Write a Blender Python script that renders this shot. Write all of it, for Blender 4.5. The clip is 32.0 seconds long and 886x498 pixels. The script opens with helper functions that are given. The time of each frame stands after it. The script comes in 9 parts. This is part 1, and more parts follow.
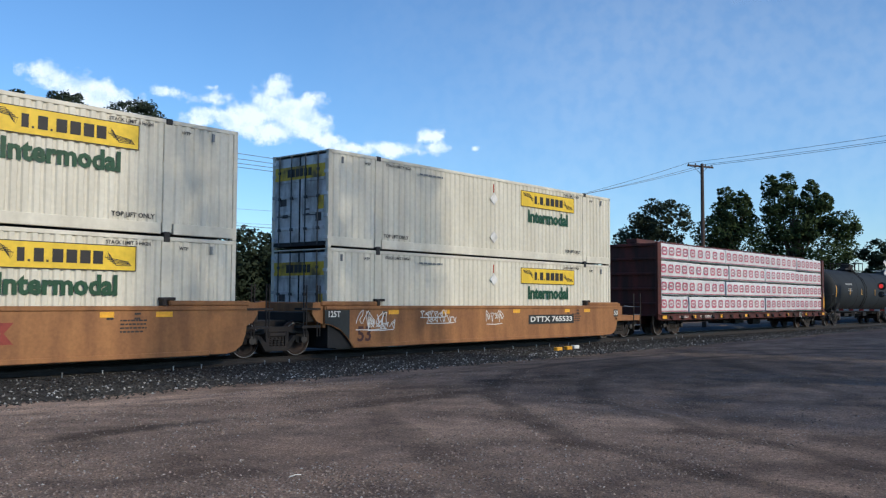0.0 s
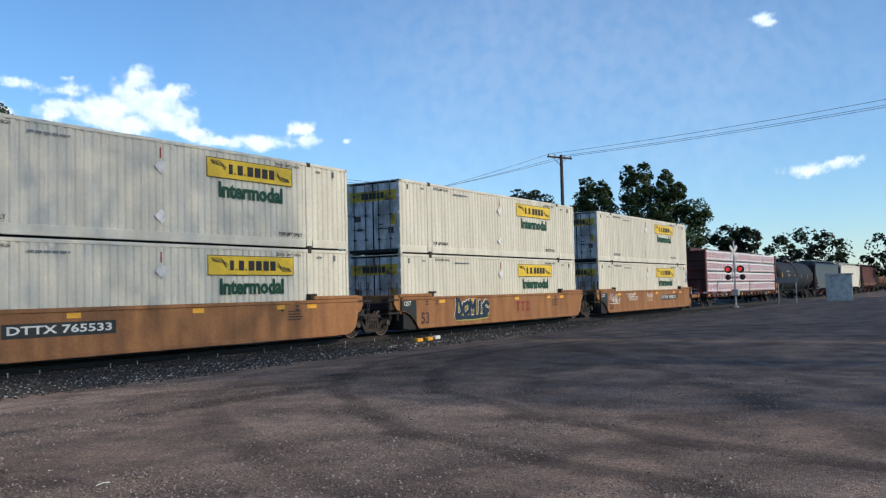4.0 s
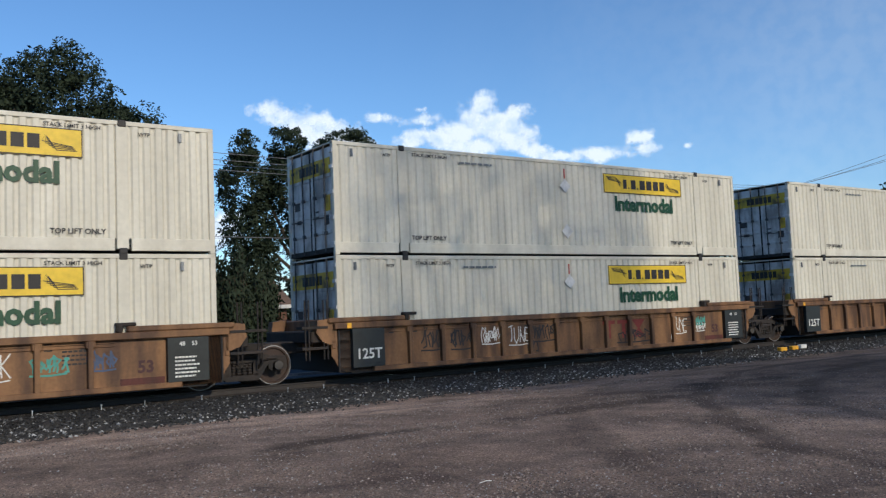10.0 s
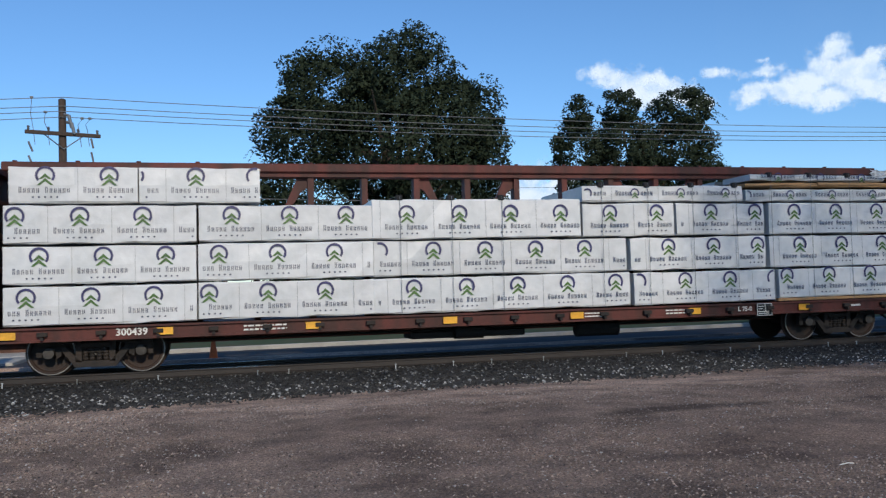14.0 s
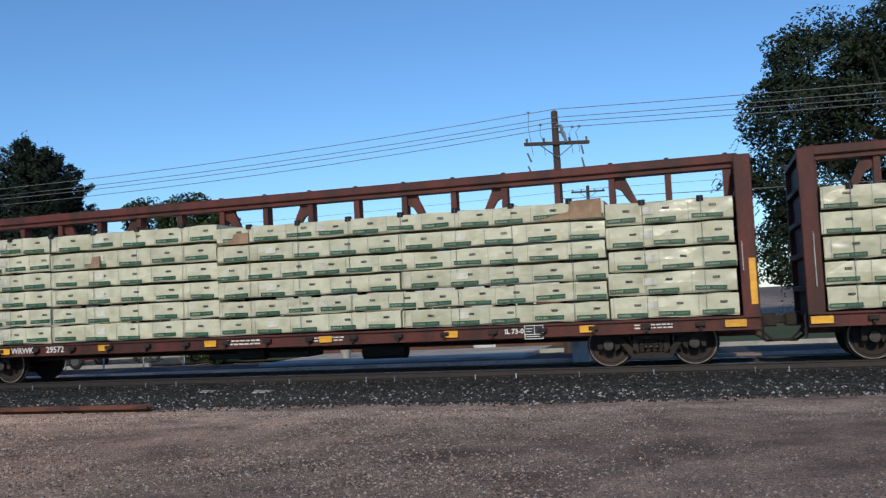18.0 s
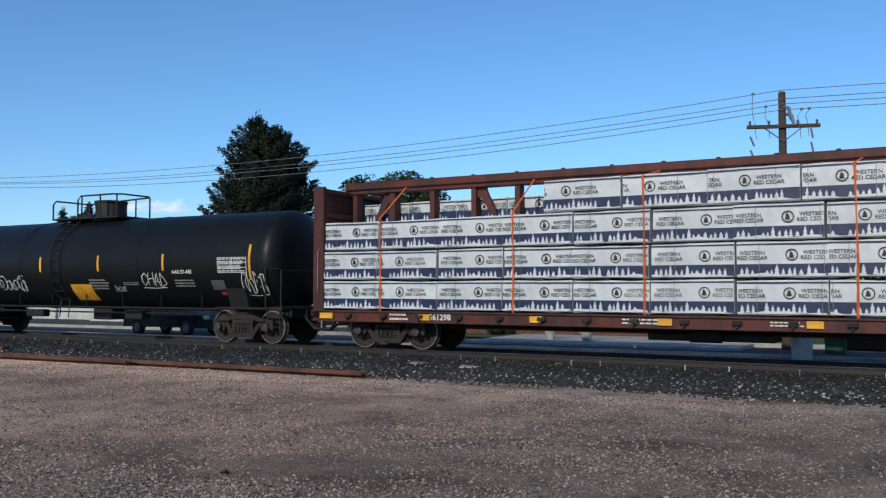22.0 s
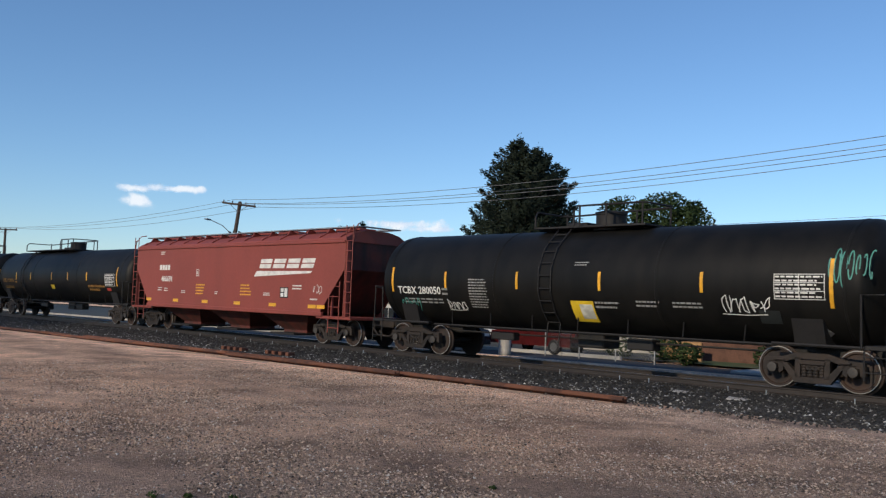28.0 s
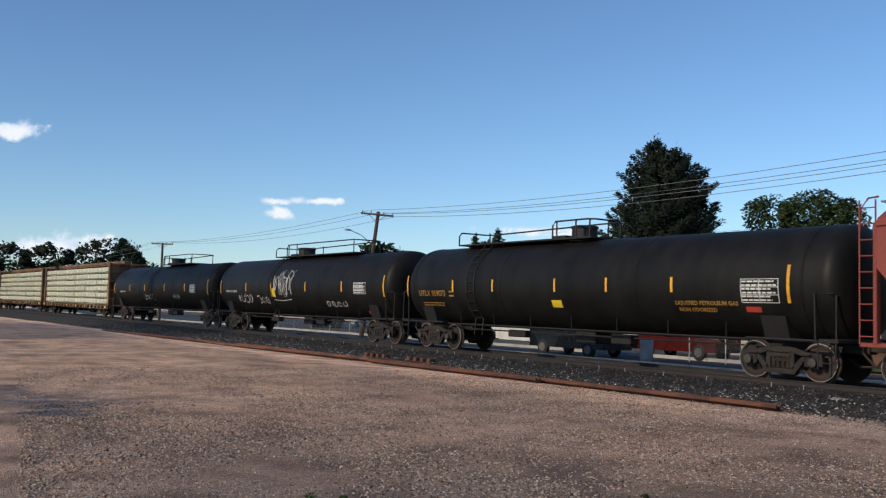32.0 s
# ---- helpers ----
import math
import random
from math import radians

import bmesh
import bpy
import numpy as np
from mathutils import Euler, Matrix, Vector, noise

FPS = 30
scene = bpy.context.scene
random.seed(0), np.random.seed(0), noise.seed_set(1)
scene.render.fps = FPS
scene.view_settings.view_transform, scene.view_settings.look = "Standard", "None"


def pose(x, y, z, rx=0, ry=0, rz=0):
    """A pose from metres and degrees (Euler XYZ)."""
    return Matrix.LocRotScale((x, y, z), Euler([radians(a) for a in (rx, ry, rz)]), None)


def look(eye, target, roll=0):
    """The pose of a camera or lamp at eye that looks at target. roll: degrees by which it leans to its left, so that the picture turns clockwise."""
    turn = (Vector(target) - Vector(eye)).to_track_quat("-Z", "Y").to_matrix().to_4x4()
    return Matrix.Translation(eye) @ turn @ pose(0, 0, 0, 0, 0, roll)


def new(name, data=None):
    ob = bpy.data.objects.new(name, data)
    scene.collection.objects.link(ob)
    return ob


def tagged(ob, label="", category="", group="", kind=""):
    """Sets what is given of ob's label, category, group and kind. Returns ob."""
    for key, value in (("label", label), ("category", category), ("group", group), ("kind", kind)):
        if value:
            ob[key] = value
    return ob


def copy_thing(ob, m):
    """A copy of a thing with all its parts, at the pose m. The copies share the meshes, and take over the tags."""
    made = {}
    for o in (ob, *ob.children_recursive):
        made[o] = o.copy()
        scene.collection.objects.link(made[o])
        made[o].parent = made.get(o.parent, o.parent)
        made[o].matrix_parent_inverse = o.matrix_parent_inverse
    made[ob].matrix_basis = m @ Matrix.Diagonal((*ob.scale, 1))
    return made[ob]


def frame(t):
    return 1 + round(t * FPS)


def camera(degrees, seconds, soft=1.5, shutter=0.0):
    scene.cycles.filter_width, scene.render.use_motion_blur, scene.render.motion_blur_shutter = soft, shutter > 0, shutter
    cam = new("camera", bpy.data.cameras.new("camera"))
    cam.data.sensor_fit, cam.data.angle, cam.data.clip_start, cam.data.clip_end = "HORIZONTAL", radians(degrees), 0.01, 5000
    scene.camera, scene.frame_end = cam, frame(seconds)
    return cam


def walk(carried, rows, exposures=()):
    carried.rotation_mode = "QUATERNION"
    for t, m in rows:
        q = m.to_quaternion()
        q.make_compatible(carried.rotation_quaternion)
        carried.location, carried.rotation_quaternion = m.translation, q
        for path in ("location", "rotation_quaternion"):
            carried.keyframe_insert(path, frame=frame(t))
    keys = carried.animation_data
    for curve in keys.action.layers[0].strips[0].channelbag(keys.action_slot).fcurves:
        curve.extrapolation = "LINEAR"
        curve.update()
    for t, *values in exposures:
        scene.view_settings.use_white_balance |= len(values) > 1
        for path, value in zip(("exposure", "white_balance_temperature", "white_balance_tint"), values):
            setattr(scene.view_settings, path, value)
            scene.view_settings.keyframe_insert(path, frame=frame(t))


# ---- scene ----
cam = camera(52.96, 32.0, soft=1.25, shutter=0.06)

# camera: seconds, x, y, z, heading to the right of +y, tilt, lean
PATH = [
    (0.0, -0.11, 0.28, 1.58, 49.64, 3.19, 0.18), (0.5, -0.08, 0.24, 1.58, 50.97, 3.06, -0.05), (1.0, -0.05, 0.17, 1.58, 51.80, 1.88, -1.26), (1.5, -0.02, 0.07, 1.58, 52.94, 0.25, -1.88),
    (2.0, 0.09, 0.01, 1.59, 52.94, 0.04, -1.31), (2.5, 0.19, -0.11, 1.58, 51.75, 0.43, 0.25), (3.0, 0.25, -0.11, 1.58, 53.28, 1.16, -1.19), (3.5, 0.25, -0.10, 1.58, 56.79, 1.77, -1.76),
    (5.5, 0.20, -0.16, 1.58, 58.33, 3.47, -1.35), (6.0, 0.36, -0.09, 1.59, 55.96, 3.76, -1.53), (6.5, 0.37, -0.05, 1.58, 54.05, 4.13, -1.60), (7.0, 0.36, -0.08, 1.56, 52.02, 4.54, -1.76),
    (7.5, 0.32, -0.09, 1.56, 50.14, 4.45, -2.01), (8.0, 0.22, -0.09, 1.54, 48.21, 4.31, -1.93), (8.5, 0.19, -0.01, 1.56, 45.32, 4.10, -2.01), (9.0, 0.21, 0.04, 1.55, 42.13, 3.96, -2.37),
    (9.5, 0.20, 0.04, 1.54, 39.58, 4.07, -2.40), (10.0, 0.15, 0.06, 1.54, 35.91, 4.05, -2.52), (10.5, 0.06, 0.02, 1.56, 31.71, 4.01, -2.52), (11.0, -0.04, -0.08, 1.59, 29.18, 3.96, -2.38),
    (11.5, -0.08, -0.10, 1.60, 27.23, 4.02, -2.21), (12.0, -0.08, -0.09, 1.60, 25.94, 4.12, -1.97), (12.5, -0.08, -0.10, 1.60, 24.92, 3.96, -1.90), (13.0, -0.08, -0.07, 1.59, 22.84, 3.71, -1.96),
    (13.5, -0.07, -0.04, 1.59, 18.71, 3.08, -2.25), (15.5, 0.30, 0.05, 1.60, 6.29, 1.46, -0.78), (16.0, 0.20, 0.05, 1.60, 4.58, 2.07, -2.37), (16.5, 0.12, 0.05, 1.60, 1.03, 2.12, -2.46),
    (17.0, 0.06, 0.07, 1.58, -4.39, 2.21, -1.83), (17.5, 0.03, 0.13, 1.58, -10.31, 2.77, -2.67), (18.0, 0.03, 0.08, 1.59, -16.23, 3.50, -3.04), (18.5, 0.01, 0.09, 1.60, -19.86, 3.66, -3.34),
    (19.0, 0.01, 0.03, 1.61, -21.72, 3.63, -3.08), (19.5, -0.02, 0.03, 1.60, -24.40, 3.30, -1.65), (20.0, -0.05, 0.07, 1.58, -26.84, 2.80, -0.16), (20.5, -0.06, 0.06, 1.59, -27.99, 2.71, -0.15),
    (21.0, -0.08, 0.07, 1.59, -28.52, 3.01, -0.78), (21.5, -0.07, 0.06, 1.59, -28.14, 2.99, -0.61), (22.0, -0.08, 0.04, 1.59, -29.41, 2.66, -0.08), (22.5, -0.11, 0.05, 1.60, -31.95, 2.48, 0.37),
    (23.0, -0.15, 0.03, 1.59, -35.39, 2.67, 0.64), (23.5, -0.16, 0.01, 1.59, -38.72, 3.08, 0.75), (24.0, -0.18, -0.01, 1.59, -40.44, 3.40, 1.37), (24.5, -0.19, -0.00, 1.59, -41.33, 3.51, 2.07),
    (25.0, -0.18, -0.04, 1.60, -43.50, 3.30, 2.44), (25.5, -0.18, -0.04, 1.60, -45.25, 3.13, 1.93), (27.5, -0.19, -0.04, 1.59, -45.65, 3.69, 1.88), (28.0, -0.19, -0.03, 1.59, -45.85, 3.75, 2.07),
    (28.5, -0.16, -0.06, 1.60, -45.90, 3.89, 2.54), (29.0, -0.17, -0.05, 1.60, -45.97, 4.11, 2.47), (29.5, -0.15, -0.08, 1.60, -46.58, 4.18, 2.16), (30.0, -0.20, -0.07, 1.60, -48.80, 4.11, 2.23),
    (30.5, -0.23, -0.08, 1.58, -51.98, 3.93, 2.33), (31.0, -0.23, -0.08, 1.59, -53.53, 3.56, 1.87), (31.5, -0.23, -0.09, 1.58, -53.83, 3.86, 1.56), (32.0, -0.24, -0.10, 1.58, -54.54, 3.90, 1.47),
]
# how far the train has rolled, in metres, every second
ROLL = [
    20.38, 27.82, 35.39, 43.10, 50.65, 58.17, 65.63, 73.12, 80.60, 88.05, 95.60,
    103.23, 110.75, 118.23, 125.68, 133.12, 140.54, 147.96, 155.39, 162.63, 169.96, 177.38,
    184.76, 192.13, 199.63, 207.17, 214.71, 222.24, 229.77, 237.32, 244.90, 252.46, 260.04,
]



def aim(x, y, z, heading, tilt, lean):
    return pose(x, y, z, 90 + tilt, 0, -heading) @ pose(0, 0, 0, 0, 0, lean)


walk(cam, [(t, aim(*row)) for t, *row in PATH],
     exposures=[(0, 0.15, 5350, 5), (1, 0, 5350, 5), (2, 0.30, 5500, 4), (3, 0.32, 5500, 4), (6, 0.02, 5450, 6), (7, 0.05, 5450, 6), (8, 0.08, 5450, 6), (9, 0, 5450, 6), (10, 0.02, 5450, 6), (11, -0.1, 5450, 6), (12, 0.2, 5450, 6), (13, -0.06, 5350, 6), (16, -0.06, 5350, 6), (18, -0.08, 5300, 5), (19, -0.25, 5250, 3), (21, -0.26, 5250, 3), (22, -0.1, 5200, 3), (23, -0.02, 5350, 4), (24, -0.28, 5600, 6), (25, -0.1, 5600, 6), (28, -0.03, 5800, 8), (29, 0, 5800, 8), (30, -0.12, 5800, 8), (31, 0, 5900, 8), (32, 0, 5900, 8)])

# ---- light ----
SUN_AZ, SUN_EL = 175.0, 27.0   # azimuth clockwise from +y, elevation
world = bpy.data.worlds.new("sky")
scene.world = world
world.use_nodes = True
wn, wl = world.node_tree.nodes, world.node_tree.links
sky = wn.new("ShaderNodeTexSky")
sky.sky_type = "NISHITA"
sky.sun_disc = False
sky.sun_elevation, sky.sun_rotation = radians(SUN_EL), radians(SUN_AZ)
sky.air_density, sky.dust_density, sky.ozone_density = 1.0, 0.1, 4.0
wl.new(sky.outputs[0], wn["Background"].inputs[0])
wn["Background"].inputs[1].default_value = 0.12
sun_data = bpy.data.lights.new("sun", "SUN")
sun_data.energy, sun_data.angle, sun_data.color = 3.25, radians(0.6), (1.0, 0.77, 0.51)
sun = new("sun", sun_data)
sun_from = Vector((math.sin(radians(SUN_AZ)) * math.cos(radians(SUN_EL)), math.cos(radians(SUN_AZ)) * math.cos(radians(SUN_EL)), math.sin(radians(SUN_EL))))
sun.matrix_world = look(sun_from * 300, (0, 0, 0))

# ---- the line of the track ----
TRACK_Y, BEND, GRADE = 20.836, -0.0691e-3, -0.0033


def track_y(x):
    a = max(-150.0, min(150.0, x))
    return TRACK_Y + BEND * a * a + 2 * BEND * a * (x - a)


def track_z(x):
    return GRADE * max(-150.0, min(190.0, x))


def on_track(x, lift=0.0):
    a = max(-150.0, min(150.0, x))
    return pose(x, track_y(x), track_z(x) + lift, 0, -math.degrees(GRADE), math.degrees(2 * BEND * a))


def rolled(t):
    i = min(int(t), 31)
    p = [ROLL[max(0, i - 1)], ROLL[i], ROLL[i + 1], ROLL[min(32, i + 2)]]
    if i == 0:
        p[0] = 2 * p[1] - p[2]
    if i == 31:
        p[3] = 2 * p[2] - p[1]
    f = t - i
    return 0.5 * (2 * p[1] + (p[2] - p[0]) * f + (2 * p[0] - 5 * p[1] + 4 * p[2] - p[3]) * f * f + (3 * p[1] - p[0] - 3 * p[2] + p[3]) * f ** 3)


MOVING = []   # thing, place along the train, lift
WHEELS = []   # wheelset, its pose in the truck

# ---- materials ----


def material(name, colour, rough=0.6, metal=0.0, dark=0.75, scale=3.0, grain=40.0, bump=0.1, spec=0.5, stain=None, stain_amount=0.5, random_shift=0.0, stretch=(1, 1, 1)):
    """colour varied by broad stains and fine grain; grain also gives the relief"""
    m = bpy.data.materials.new(name)
    m.use_nodes = True
    n, l = m.node_tree.nodes, m.node_tree.links
    b = n["Principled BSDF"]
    b.inputs["Roughness"].default_value, b.inputs["Metallic"].default_value = rough, metal
    b.inputs["Specular IOR Level"].default_value = spec
    tc = n.new("ShaderNodeTexCoord")
    mp = n.new("ShaderNodeMapping")
    mp.inputs["Scale"].default_value = stretch
    l.new(tc.outputs["Object"], mp.inputs[0])
    big, fine = n.new("ShaderNodeTexNoise"), n.new("ShaderNodeTexNoise")
    big.inputs["Scale"].default_value, big.inputs["Detail"].default_value = scale, 5
    fine.inputs["Scale"].default_value, fine.inputs["Detail"].default_value = grain, 3
    l.new(mp.outputs[0], big.inputs["Vector"])
    l.new(tc.outputs["Object"], fine.inputs["Vector"])
    ramp = n.new("ShaderNodeValToRGB")
    st = stain if stain else tuple(c * dark for c in colour)
    ramp.color_ramp.elements[0].position, ramp.color_ramp.elements[1].position = 0.38, 0.38 + 0.3 * stain_amount + 0.02
    ramp.color_ramp.elements[0].color, ramp.color_ramp.elements[1].color = (*st, 1), (*colour, 1)
    l.new(big.outputs[0], ramp.inputs[0])
    mix = n.new("ShaderNodeMix")
    mix.data_type, mix.blend_type = "RGBA", "MULTIPLY"
    gr = n.new("ShaderNodeMapRange")
    gr.inputs["From Min"].default_value, gr.inputs["From Max"].default_value = 0.3, 0.7
    gr.inputs["To Min"].default_value, gr.inputs["To Max"].default_value = dark, 1.08
    l.new(fine.outputs[0], gr.inputs[0])
    mix.inputs[0].default_value = 0.55
    l.new(ramp.outputs[0], mix.inputs[6])
    l.new(gr.outputs[0], mix.inputs[7])
    out = mix.outputs[2]
    if random_shift:
        oi, hs, mr = n.new("ShaderNodeObjectInfo"), n.new("ShaderNodeHueSaturation"), n.new("ShaderNodeMapRange")
        mr.inputs["To Min"].default_value, mr.inputs["To Max"].default_value = 1 - random_shift, 1 + random_shift
        l.new(oi.outputs["Random"], mr.inputs[0])
        l.new(mr.outputs[0], hs.inputs["Value"])
        l.new(out, hs.inputs["Color"])
        out = hs.outputs[0]
    l.new(out, b.inputs["Base Color"])
    if bump:
        bp = n.new("ShaderNodeBump")
        bp.inputs["Strength"].default_value, bp.inputs["Distance"].default_value = bump, 0.02
        l.new(fine.outputs[0], bp.inputs["Height"])
        l.new(bp.outputs[0], b.inputs["Normal"])
    return m


def rusty(name, colour, rust=(0.09, 0.035, 0.018), amount=0.5, rough=0.65, spec=0.4):
    """painted steel with rust that runs down it"""
    return material(name, colour, rough=rough, scale=1.3, grain=14, bump=0.06, dark=0.7, stain=rust, stain_amount=amount, spec=spec,
                    stretch=(1.6, 1.6, 0.35), random_shift=0.05)


M = {}
M["white_steel"] = material("white_container_steel", (0.655, 0.625, 0.525), rough=0.5, scale=1.2, grain=9, bump=0.03, dark=0.9, stain=(0.55, 0.52, 0.43), stain_amount=0.9, stretch=(1.5, 1.5, 0.25), random_shift=0.03)
M["door_grey"] = material("weathered_white_door_steel", (0.66, 0.655, 0.64), rough=0.6, scale=1.5, grain=6, bump=0.05, dark=0.75, stain=(0.30, 0.29, 0.275), stain_amount=0.4, random_shift=0.08, stretch=(1, 1.3, 0.6))
M["rod_grimy"] = material("grimy_dark_lock_steel", (0.075, 0.075, 0.078), rough=0.6, metal=0.3, scale=2.0, grain=12, bump=0.05, dark=0.7)
M["yellow_dirty"] = material("grimy_yellow_vinyl", (0.66, 0.46, 0.03), rough=0.6, dark=0.7, scale=2.2, grain=9, bump=0.03, stain=(0.13, 0.095, 0.03), stain_amount=0.6)
M["rod_steel"] = material("galvanised_rod_steel", (0.22, 0.23, 0.24), rough=0.45, metal=0.6, grain=20, bump=0.05)
M["dark_gap"] = material("black_rubber", (0.012, 0.012, 0.013), rough=0.85, grain=30)
M["yellow"] = material("yellow_vinyl", (0.72, 0.50, 0.02), rough=0.5, dark=0.88, scale=2, grain=8, bump=0.02)
M["reflect_yellow"] = material("yellow_reflective_tape", (0.78, 0.40, 0.02), rough=0.4, dark=0.8, grain=12, bump=0.02, random_shift=0.12)
M["ink"] = material("black_paint", (0.02, 0.018, 0.018), rough=0.6, grain=25, bump=0.02)
M["green_ink"] = material("green_vinyl", (0.008, 0.060, 0.022), rough=0.5, grain=12, bump=0.02)
M["spray_lime"] = material("yellow_green_spray_paint", (0.42, 0.44, 0.10), rough=0.6, grain=20, bump=0.02)
M["white_ink"] = material("white_stencil_paint", (0.72, 0.72, 0.68), rough=0.6, dark=0.8, grain=25, bump=0.02)
M["red_ink"] = material("red_paint", (0.45, 0.05, 0.03), rough=0.6, grain=20, bump=0.02)
M["plum_ink"] = material("faded_dark_red_stencil", (0.055, 0.018, 0.018), rough=0.65, grain=20, bump=0.02)
M["orange_ink"] = material("faded_red_logo_paint", (0.22, 0.03, 0.02), rough=0.6, grain=20, bump=0.02)
M["teal_ink"] = material("teal_spray_paint", (0.08, 0.30, 0.25), rough=0.6, grain=20, bump=0.02)
M["blue_tag"] = material("pale_blue_spray_paint", (0.055, 0.080, 0.150), rough=0.6, grain=20, bump=0.02)
M["blue_ink"] = material("blue_spray_paint", (0.012, 0.022, 0.050), rough=0.6, grain=20, bump=0.02)
M["well_orange"] = rusty("faded_orange_car_paint", (0.325, 0.152, 0.053), rust=(0.215, 0.098, 0.037), amount=0.9)
M["well_brown"] = rusty("weathered_ochre_car_paint", (0.225, 0.118, 0.050), rust=(0.080, 0.042, 0.023), amount=0.75)
M["black_plate"] = material("black_consolidated_plate", (0.018, 0.022, 0.022), rough=0.6, grain=12)
M["truck_steel"] = material("grimy_cast_steel", (0.026, 0.019, 0.015), rough=0.8, grain=14, bump=0.2, stain=(0.012, 0.010, 0.009), random_shift=0.2)
M["wheel_rust"] = material("rust_brown_wheel_steel", (0.030, 0.017, 0.012), rough=0.75, grain=10, bump=0.1, stain=(0.018, 0.014, 0.012), random_shift=0.3)
M["bright_rim"] = material("polished_wheel_tread", (0.27, 0.265, 0.255), rough=0.45, metal=0.35, grain=12, bump=0.0)
M["bearing"] = material("dusty_bearing_cap_steel", (0.055, 0.050, 0.045), rough=0.7, grain=14, bump=0.1)
M["beam_brown"] = rusty("boxcar_brown_paint", (0.105, 0.026, 0.019), rust=(0.05, 0.019, 0.014), amount=0.7)
M["hopper_red"] = material("mineral_red_car_paint", (0.250, 0.058, 0.043), rough=0.55, scale=0.7, grain=12, bump=0.03, dark=0.88, stain=(0.215, 0.052, 0.039), stain_amount=0.9, spec=0.35, stretch=(1, 1, 0.4), random_shift=0.03)
M["tank_black"] = material("black_tank_paint", (0.007, 0.008, 0.009), rough=0.42, grain=5, bump=0.015, dark=0.8, scale=0.8, spec=0.20, stain=(0.0095, 0.010, 0.0105), stain_amount=0.8, random_shift=0.1, stretch=(2, 2, 0.3))
M["tank_gloss"] = material("glossy_black_tank_paint", (0.008, 0.010, 0.013), rough=0.2, grain=4, bump=0.01, dark=0.85, scale=0.8)
M["tank_dull"] = material("dull_black_tank_paint", (0.0065, 0.0068, 0.0068), rough=0.5, spec=0.16, grain=5, bump=0.02, dark=0.8, scale=0.9, stain=(0.012, 0.0115, 0.0105), stain_amount=0.8, random_shift=0.15, stretch=(2, 2, 0.3))
# paler grey-black, only for the far tank car ahead of the lumber
M["tank_far"] = material("pale_grey_black_tank_paint", (0.022, 0.026, 0.030), rough=0.75, grain=5, bump=0.02, dark=0.8, scale=0.8, spec=0.25)
M["tank_grey"] = material("grey_tank_paint", (0.05, 0.06, 0.07), rough=0.4, grain=5, bump=0.02)
M["under_black"] = material("black_underframe_steel", (0.012, 0.011, 0.011), rough=0.7, grain=12, bump=0.1)
def creased(m, scale, depth, stretch=(1, 1, 1)):
    """adds sharp folds to a wrap's relief"""
    n, l = m.node_tree.nodes, m.node_tree.links
    b = n["Principled BSDF"]
    tc, mp, no, bp = n.new("ShaderNodeTexCoord"), n.new("ShaderNodeMapping"), n.new("ShaderNodeTexNoise"), n.new("ShaderNodeBump")
    oi = n.new("ShaderNodeObjectInfo")
    no.noise_type = "RIDGED_MULTIFRACTAL"
    no.inputs["Scale"].default_value, no.inputs["Detail"].default_value, no.inputs["Distortion"].default_value = scale, 3, 0.6
    mp.inputs["Scale"].default_value, mp.inputs["Rotation"].default_value = stretch, (0, 0.5, 0)
    l.new(tc.outputs["Object"], mp.inputs[0])
    l.new(oi.outputs["Random"], mp.inputs["Location"])
    l.new(mp.outputs[0], no.inputs["Vector"])
    bp.inputs["Strength"].default_value, bp.inputs["Distance"].default_value = depth, 0.03
    l.new(no.outputs[0], bp.inputs["Height"])
    if b.inputs["Normal"].links:
        l.new(b.inputs["Normal"].links[0].from_socket, bp.inputs["Normal"])
    l.new(bp.outputs[0], b.inputs["Normal"])
    return m


M["wrap_white"] = material("white_lumber_wrap", (0.64, 0.645, 0.65), rough=0.36, dark=0.88, scale=1.6, grain=4, bump=0.5, stain=(0.57, 0.585, 0.595), random_shift=0.05)
creased(M["wrap_white"], 1.6, 0.22, (0.8, 1, 1.6))
M["wrap_cream"] = material("cream_lumber_wrap", (0.585, 0.57, 0.415), rough=0.25, dark=0.84, scale=2.5, grain=4.5, bump=0.7, stain=(0.49, 0.48, 0.335), random_shift=0.07)
creased(M["wrap_cream"], 2.2, 0.5, (0.7, 1, 1.5))
M["arc_navy"] = material("violet_navy_print", (0.040, 0.036, 0.130), rough=0.4, grain=6, bump=0.05)
M["navy"] = material("navy_print", (0.017, 0.026, 0.080), rough=0.4, grain=6, bump=0.05)
M["pale_green_print"] = material("pale_green_print", (0.34, 0.40, 0.28), rough=0.4, grain=6, bump=0.05)
M["pale_sheet"] = material("pale_label_sheet", (0.66, 0.65, 0.56), rough=0.4, grain=6, bump=0.1)
M["navy_ink"] = material("dark_navy_print", (0.022, 0.026, 0.045), rough=0.45, grain=6, bump=0.03)
M["ochre_ink"] = material("faded_ochre_stencil", (0.32, 0.17, 0.03), rough=0.65, grain=12, bump=0.02)
M["faded_ink"] = material("faded_white_stencil", (0.30, 0.30, 0.29), rough=0.7, grain=9, bump=0.02)
M["peak_green"] = material("olive_green_print", (0.085, 0.17, 0.035), rough=0.4, grain=6, bump=0.05)
M["mid_green_print"] = material("mid_green_print", (0.10, 0.19, 0.11), rough=0.4, grain=6, bump=0.05)
M["wrap_green"] = material("green_print", (0.022, 0.078, 0.038), rough=0.4, grain=6, bump=0.05)
